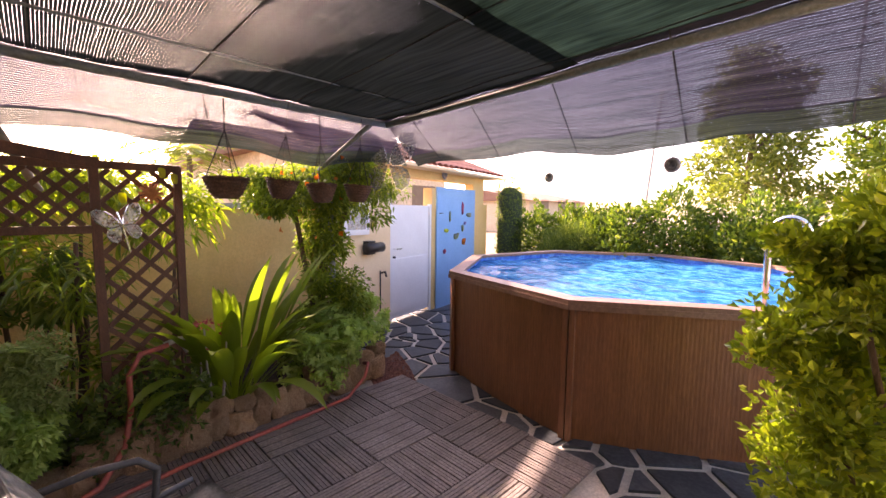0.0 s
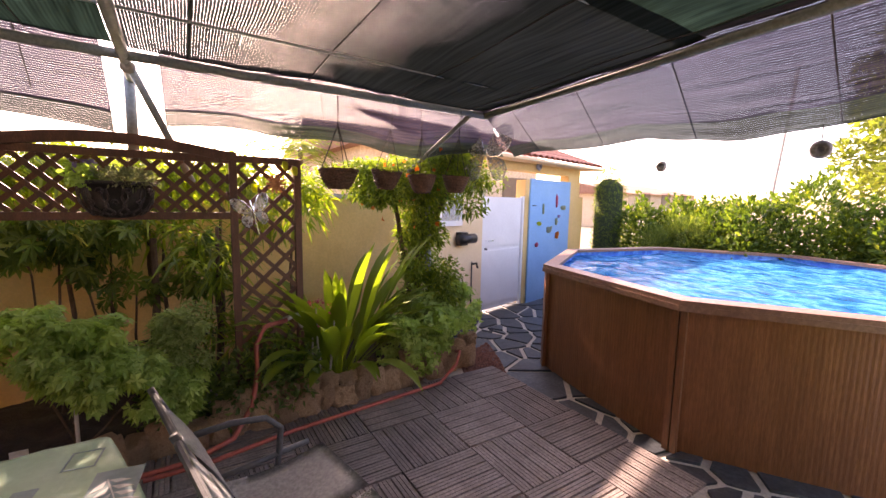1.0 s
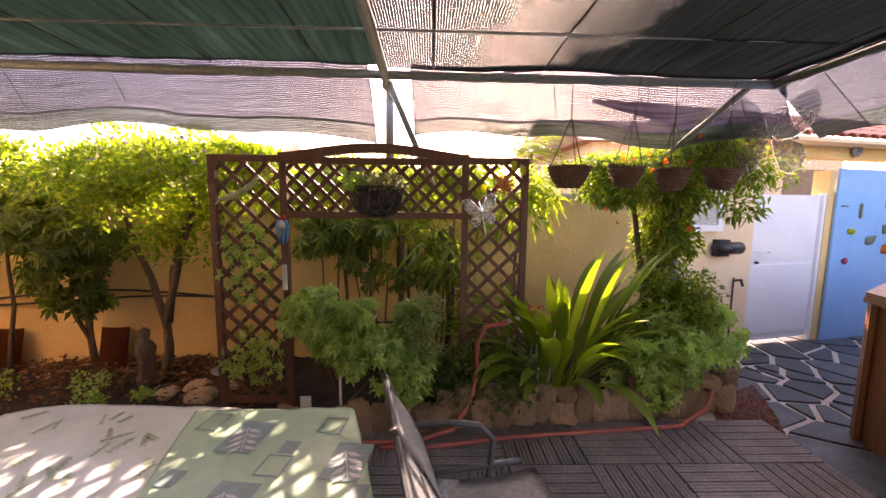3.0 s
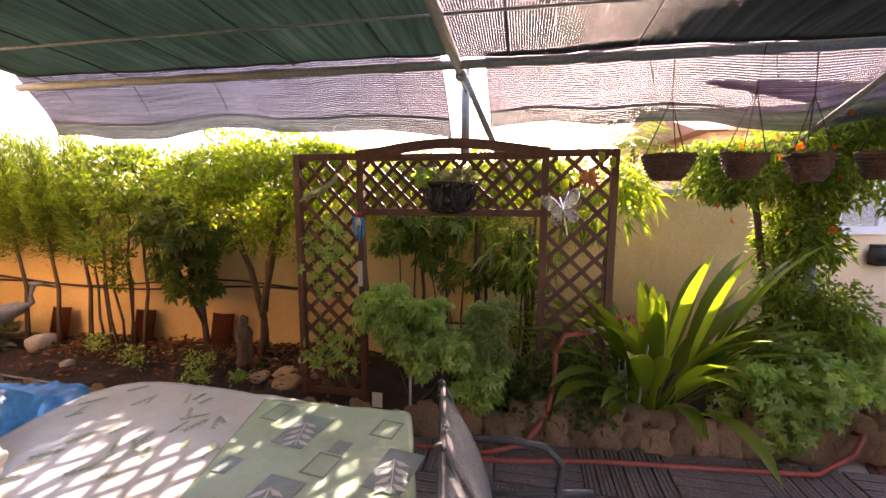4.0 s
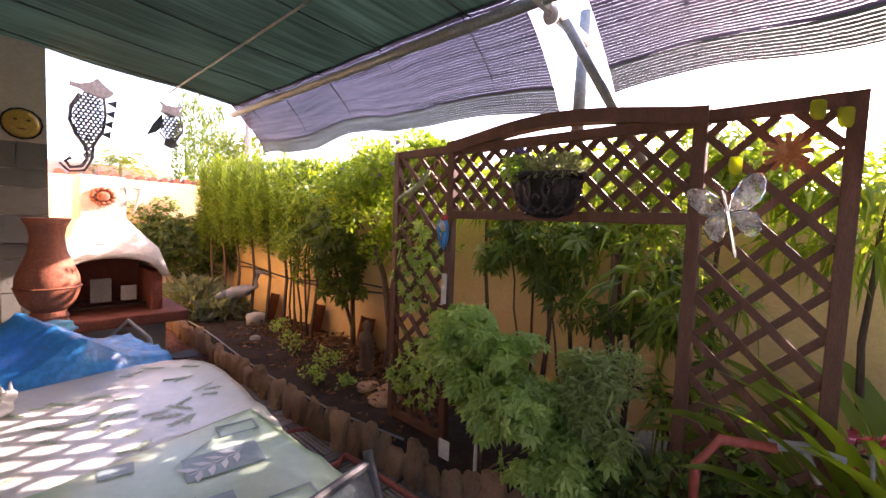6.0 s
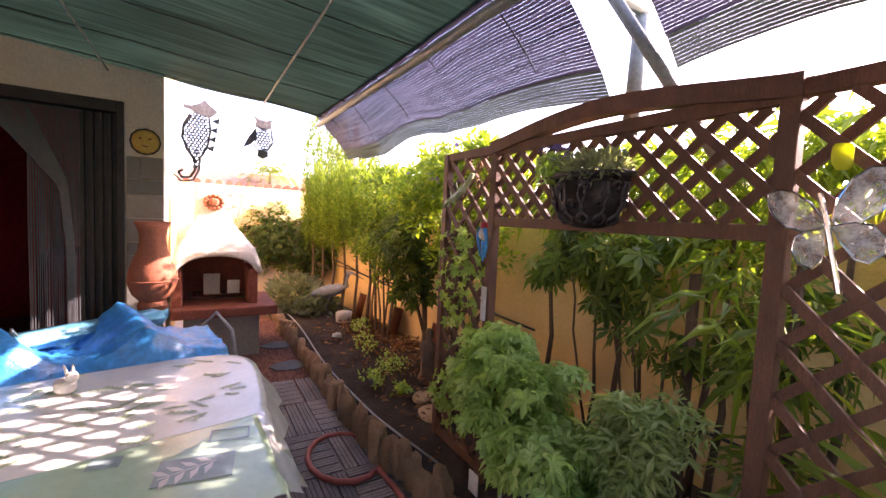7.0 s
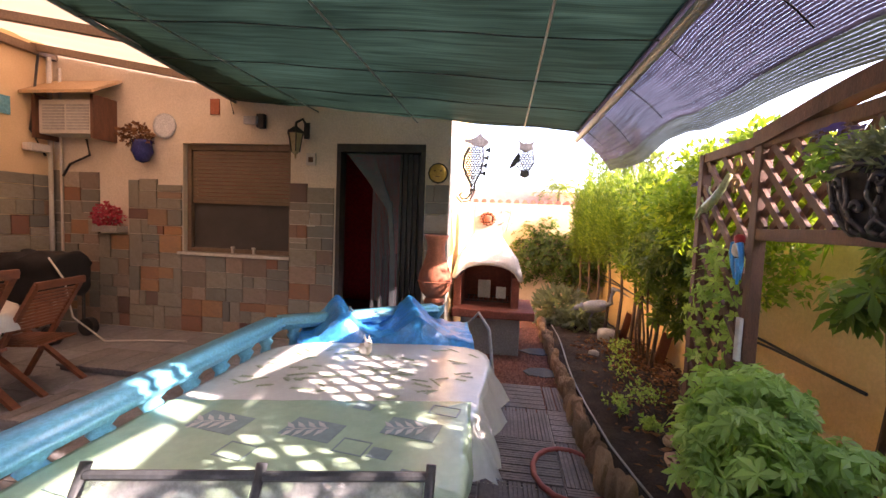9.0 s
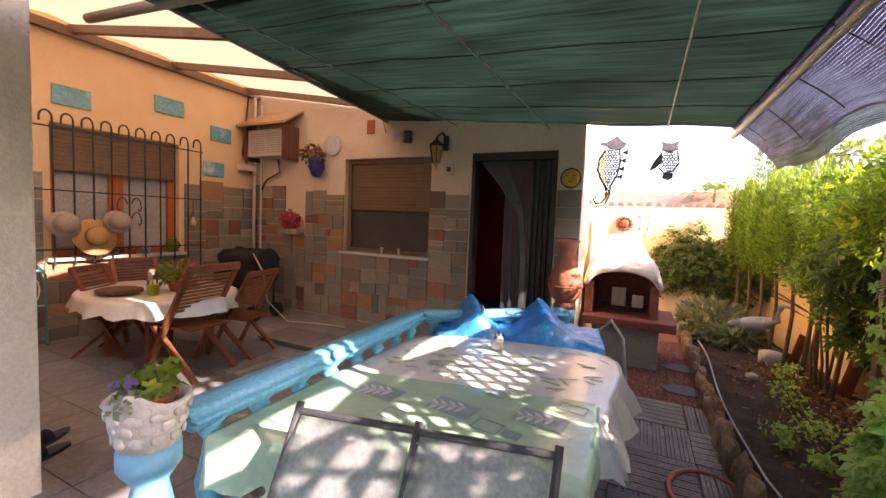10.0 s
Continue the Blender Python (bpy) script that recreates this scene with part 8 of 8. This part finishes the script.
bm = B()
prism(bm, [(-2.85, -2.02), (-1.62, -2.02), (-1.62, -3.2), (-2.0, -5.3), (-2.85, -5.3)], -0.01, 0.0)
prism(bm, [(-2.75, 2.52), (-3.1, 2.75), (-3.6, 3.0), (-3.4, 2.45), (-2.95, 2.25)], -0.01, 0.002)
solo("gravel_bed", bm, M["gravel_red"], "bed of reddish gravel", "gravel", kind="structure")
pebbles("red_gravel", [(-2.85, -2.0), (-1.7, -2.0), (-1.7, -3.2), (-2.5, -4.6), (-2.8, -4.6)], 9000, 0.014, M["gravel_red"], "reddish gravel path by the barbecue")
pebbles("red_gravel", [(-2.95, 2.3), (-3.35, 2.45), (-3.55, 2.95), (-3.1, 2.75), (-2.75, 2.55)], 1600, 0.014, M["gravel_red"], "reddish gravel at the end of the bed")

# ---- pieces of floors and walls ----
edging = thing("stone_edging", (-2.93, -1, 0), "rough ochre stones edging the bed", "edging", kind="structure")
stones = []
for k in range(5):
    bm = B()
    stone(bm, (0, 0, 0), 1, 1, 1, k * 2.7 + 1, 3, 0.55, 0.86)
    me = bpy.data.meshes.new("stone")
    bm.to_mesh(me)
    bm.free()
    me.materials.append(M["ochre_stone"])
    stones.append(me)
r3 = random.Random(11)
y = -4.9
while y < 2.35:
    w = r3.uniform(0.08, 0.14) if y < -0.2 else r3.uniform(0.12, 0.18)
    x = bed_edge(y)
    h = r3.uniform(0.10, 0.17)
    th = r3.uniform(0.035, 0.055) if y < -0.2 else r3.uniform(0.07, 0.095)
    place = Matrix.Translation(Vector((x - th * 0.5 + r3.uniform(-0.015, 0.015), y + w / 2, h * 0.7)) - Vector((-2.93, -1, 0)))
    share("stone", stones[r3.randrange(5)], edging, place @ pose(0, 0, 0, r3.uniform(-9, 9), r3.uniform(-14, 9), 180 * r3.randrange(2) + r3.uniform(-14, 14)) @ Matrix.Diagonal((th, w * 0.62, h * 0.85, 1)))
    if y > 0.2 and r3.random() < 0.75:
        place = Matrix.Translation(Vector((x - 0.07, y + w / 2 + 0.04, h * 1.35 + 0.03)) - Vector((-2.93, -1, 0)))
        share("stone", stones[r3.randrange(5)], edging, place @ pose(0, 0, 0, r3.uniform(-12, 12), r3.uniform(-12, 12), 180 * r3.randrange(2) + r3.uniform(-15, 15)) @ Matrix.Diagonal((0.08, w * 0.56, 0.072, 1)))
    y += w * 0.9

deck = thing("deck", (-1.8, 0.3, 0), "grey-brown composite deck tiles laid in alternating directions", "deck", kind="structure")
tile = bpy.data.meshes.new("deck_tile")
bm = B()
T = 0.46
for i in range(6):
    x0 = -T / 2 + 0.004 + i * (T - 0.004) / 6
    w = (T - 0.004) / 6 - 0.008
    for j in range(3):
        a = x0 + j * w / 3
        box(bm, a, a + w / 3 - 0.004, -T / 2 + 0.004, T / 2 - 0.004, 0.004, 0.022)
box(bm, -T / 2 + 0.004, T / 2 - 0.004, -T / 2 + 0.02, T / 2 - 0.02, -0.006, 0.003)
bm.to_mesh(tile)
bm.free()
tile.materials.append(M["deck_wood"])
for i in range(-1, 8):
    for j in range(-9, 3):
        x, y = -2.54 + T * (i + 0.5), 1.66 + T * (j + 0.5 - 0)
        if x - T / 2 > -0.72 and y < 1.15:
            continue
        if y > 2.6 or (x < -2.9 and (y < -3 or y > 2.2)) or (y > 2.3 and not -2.9 < x < -1.2) or x > 0.9:
            continue
        share("deck_tile", tile, deck, Matrix.Translation(Vector((x + 1.8, y - 0.3, 0.0))) @ pose(0, 0, 0, 0, 0, 90 if (i + j) % 2 else 0))


def clip(poly, p, n):
    out = []
    for i in range(len(poly)):
        a, b = poly[i - 1], poly[i]
        da, db = (a - p).dot(n), (b - p).dot(n)
        if da <= 0:
            out.append(a)
        if da * db < 0:
            out.append(a.lerp(b, da / (da - db)))
    return out


def crazy_paving(x0, x1, y0, y1, n, keep, seed, z):
    r = random.Random(seed)
    seeds = [Vector((r.uniform(x0, x1), r.uniform(y0, y1))) for _ in range(n)]
    for i, s in enumerate(seeds):
        if not keep(s.x, s.y):
            continue
        poly = [Vector((x0, y0)), Vector((x1, y0)), Vector((x1, y1)), Vector((x0, y1))]
        for j, o in enumerate(seeds):
            if i != j and (o - s).length < 1.6:
                d = (o - s).normalized()
                poly = clip(poly, (s + o) / 2 - d * 0.024, d)
                if len(poly) < 3:
                    break
        if len(poly) >= 3:
            bm = B()
            prism(bm, [(p.x, p.y) for p in poly], z - 0.008, z + r.uniform(0.006, 0.012))
            part("slate", bm, M["slate"], paving)


crazy_paving(-4.8, 0.6, 2.12, 6.3, 250, lambda x, y: (x - PC.x) ** 2 + (y - PC.y) ** 2 > 1.5 ** 2 and (y > 2.5 or x > -1.15) and not (x < -3.05 and y < 2.6), 3, 0.0)
for k, (x, y) in enumerate(((-2.58, -2.85), (-2.6, -3.5))):
    bm = B()
    prism(bm, [(x + 0.17 * math.cos(a) * (1 + 0.25 * math.sin(3 * a + k)), y + 0.13 * math.sin(a)) for a in [2 * math.pi * i / 7 for i in range(7)]], 0.0, 0.018)
    solo("stepping_stone", bm, M["slate"], "dark slate stepping stone in the gravel", "stepping stone", "stepping stones")

ptile = bpy.data.meshes.new("floor_tile")
bm = B()
box(bm, -0.197, 0.197, -0.197, 0.197, -0.008, 0.012, 0.002)
bm.to_mesh(ptile)
bm.free()
ptile.materials.append(M["patio_tile"])
for i in range(9):
    for j in range(11):
        x, y = -0.5 + 0.4 * i, -2.66 + 0.4 * j
        if x < 2.75 and y < 1.1:
            share("floor_tile", ptile, patio, Matrix.Translation((x, y, 0.118)))

# slate cladding
m, nt, ns, ln, bs = nodes_of("cladding")
rnd = ns.new("ShaderNodeObjectInfo").outputs["Random"]
col = ramp(nt, rnd, [(0.0, (0.19, 0.195, 0.175)), (0.24, (0.25, 0.25, 0.21)), (0.46, (0.33, 0.30, 0.235)), (0.62, (0.15, 0.16, 0.155)), (0.72, (0.42, 0.23, 0.11)), (0.80, (0.24, 0.10, 0.065)), (0.87, (0.44, 0.39, 0.31)), (0.96, (0.13, 0.07, 0.06))])
n1 = noise_node(nt, 7.0, 5, 0.7)
col = mixc(nt, ramp(nt, n1, [(0.4, (0.0,) * 3), (0.7, (0.5,) * 3)]), col, (0.16, 0.12, 0.085))
ln.new(col, bs.inputs["Base Color"])
bs.inputs["Roughness"].default_value = 0.7
bp = ns.new("ShaderNodeBump")
bp.inputs["Strength"].default_value, bp.inputs["Distance"].default_value = 0.6, 0.01
ln.new(noise_node(nt, 22.0, 5, 0.7), bp.inputs["Height"])
ln.new(bp.outputs[0], bs.inputs["Normal"])
clad = bpy.data.meshes.new("cladding_stone")
bm = B()
box(bm, -0.5, 0.5, -0.5, 0.5, -0.5, 0.5)
bm.to_mesh(clad)
bm.free()
clad.materials.append(m)
r4 = random.Random(21)


def split(u0, u1, z0, z1, out):
    w, h = u1 - u0, z1 - z0
    if (w < 0.34 and h < 0.2 and r4.random() < 0.75) or (w < 0.17 and h < 0.36) or (w < 0.14 or h < 0.09):
        out.append((u0, u1, z0, z1))
    elif w > h * r4.uniform(0.8, 1.9):
        c = u0 + w * r4.uniform(0.35, 0.65)
        split(u0, c, z0, z1, out)
        split(c, u1, z0, z1, out)
    else:
        c = z0 + h * r4.uniform(0.35, 0.65)
        split(u0, u1, z0, c, out)
        split(u0, u1, c, z1, out)


for wall, regions in ((wall_house, ((-1.63, -1.40, 0.13, 1.72), (-0.47, 0.0, 0.13, 1.70), (0.0, 1.22, 0.13, 0.95), (1.22, 1.85, 0.13, 1.74), (1.85, 2.22, 0.13, 1.14), (2.22, 2.78, 0.13, 1.76))), (wall_east, ((-2.87, -1.86, 0.13, 1.74), (-1.86, -0.56, 0.13, 0.88), (-0.56, 1.15, 0.13, 1.7)))):
    for (u0, u1, z0, z1) in regions:
        out = []
        split(u0, u1, z0, z1, out)
        for a, b, c, d in out:
            if d > 1.5 and d > z1 - 0.02:
                d += r4.uniform(-0.06, 0.07)
            th = r4.uniform(0.018, 0.03)
            sc = Matrix.Diagonal((b - a - 0.006, th, d - c - 0.006, 1))
            if wall is wall_house:
                share("cladding_stone", clad, wall, Matrix.Translation(((a + b) / 2, HY + th / 2 - 0.002, (c + d) / 2)) @ sc)
            else:
                share("cladding_stone", clad, wall, Matrix.Translation((2.8 - th / 2 + 0.002, (a + b) / 2, (c + d) / 2)) @ pose(0, 0, 0, 0, 0, 90) @ sc)
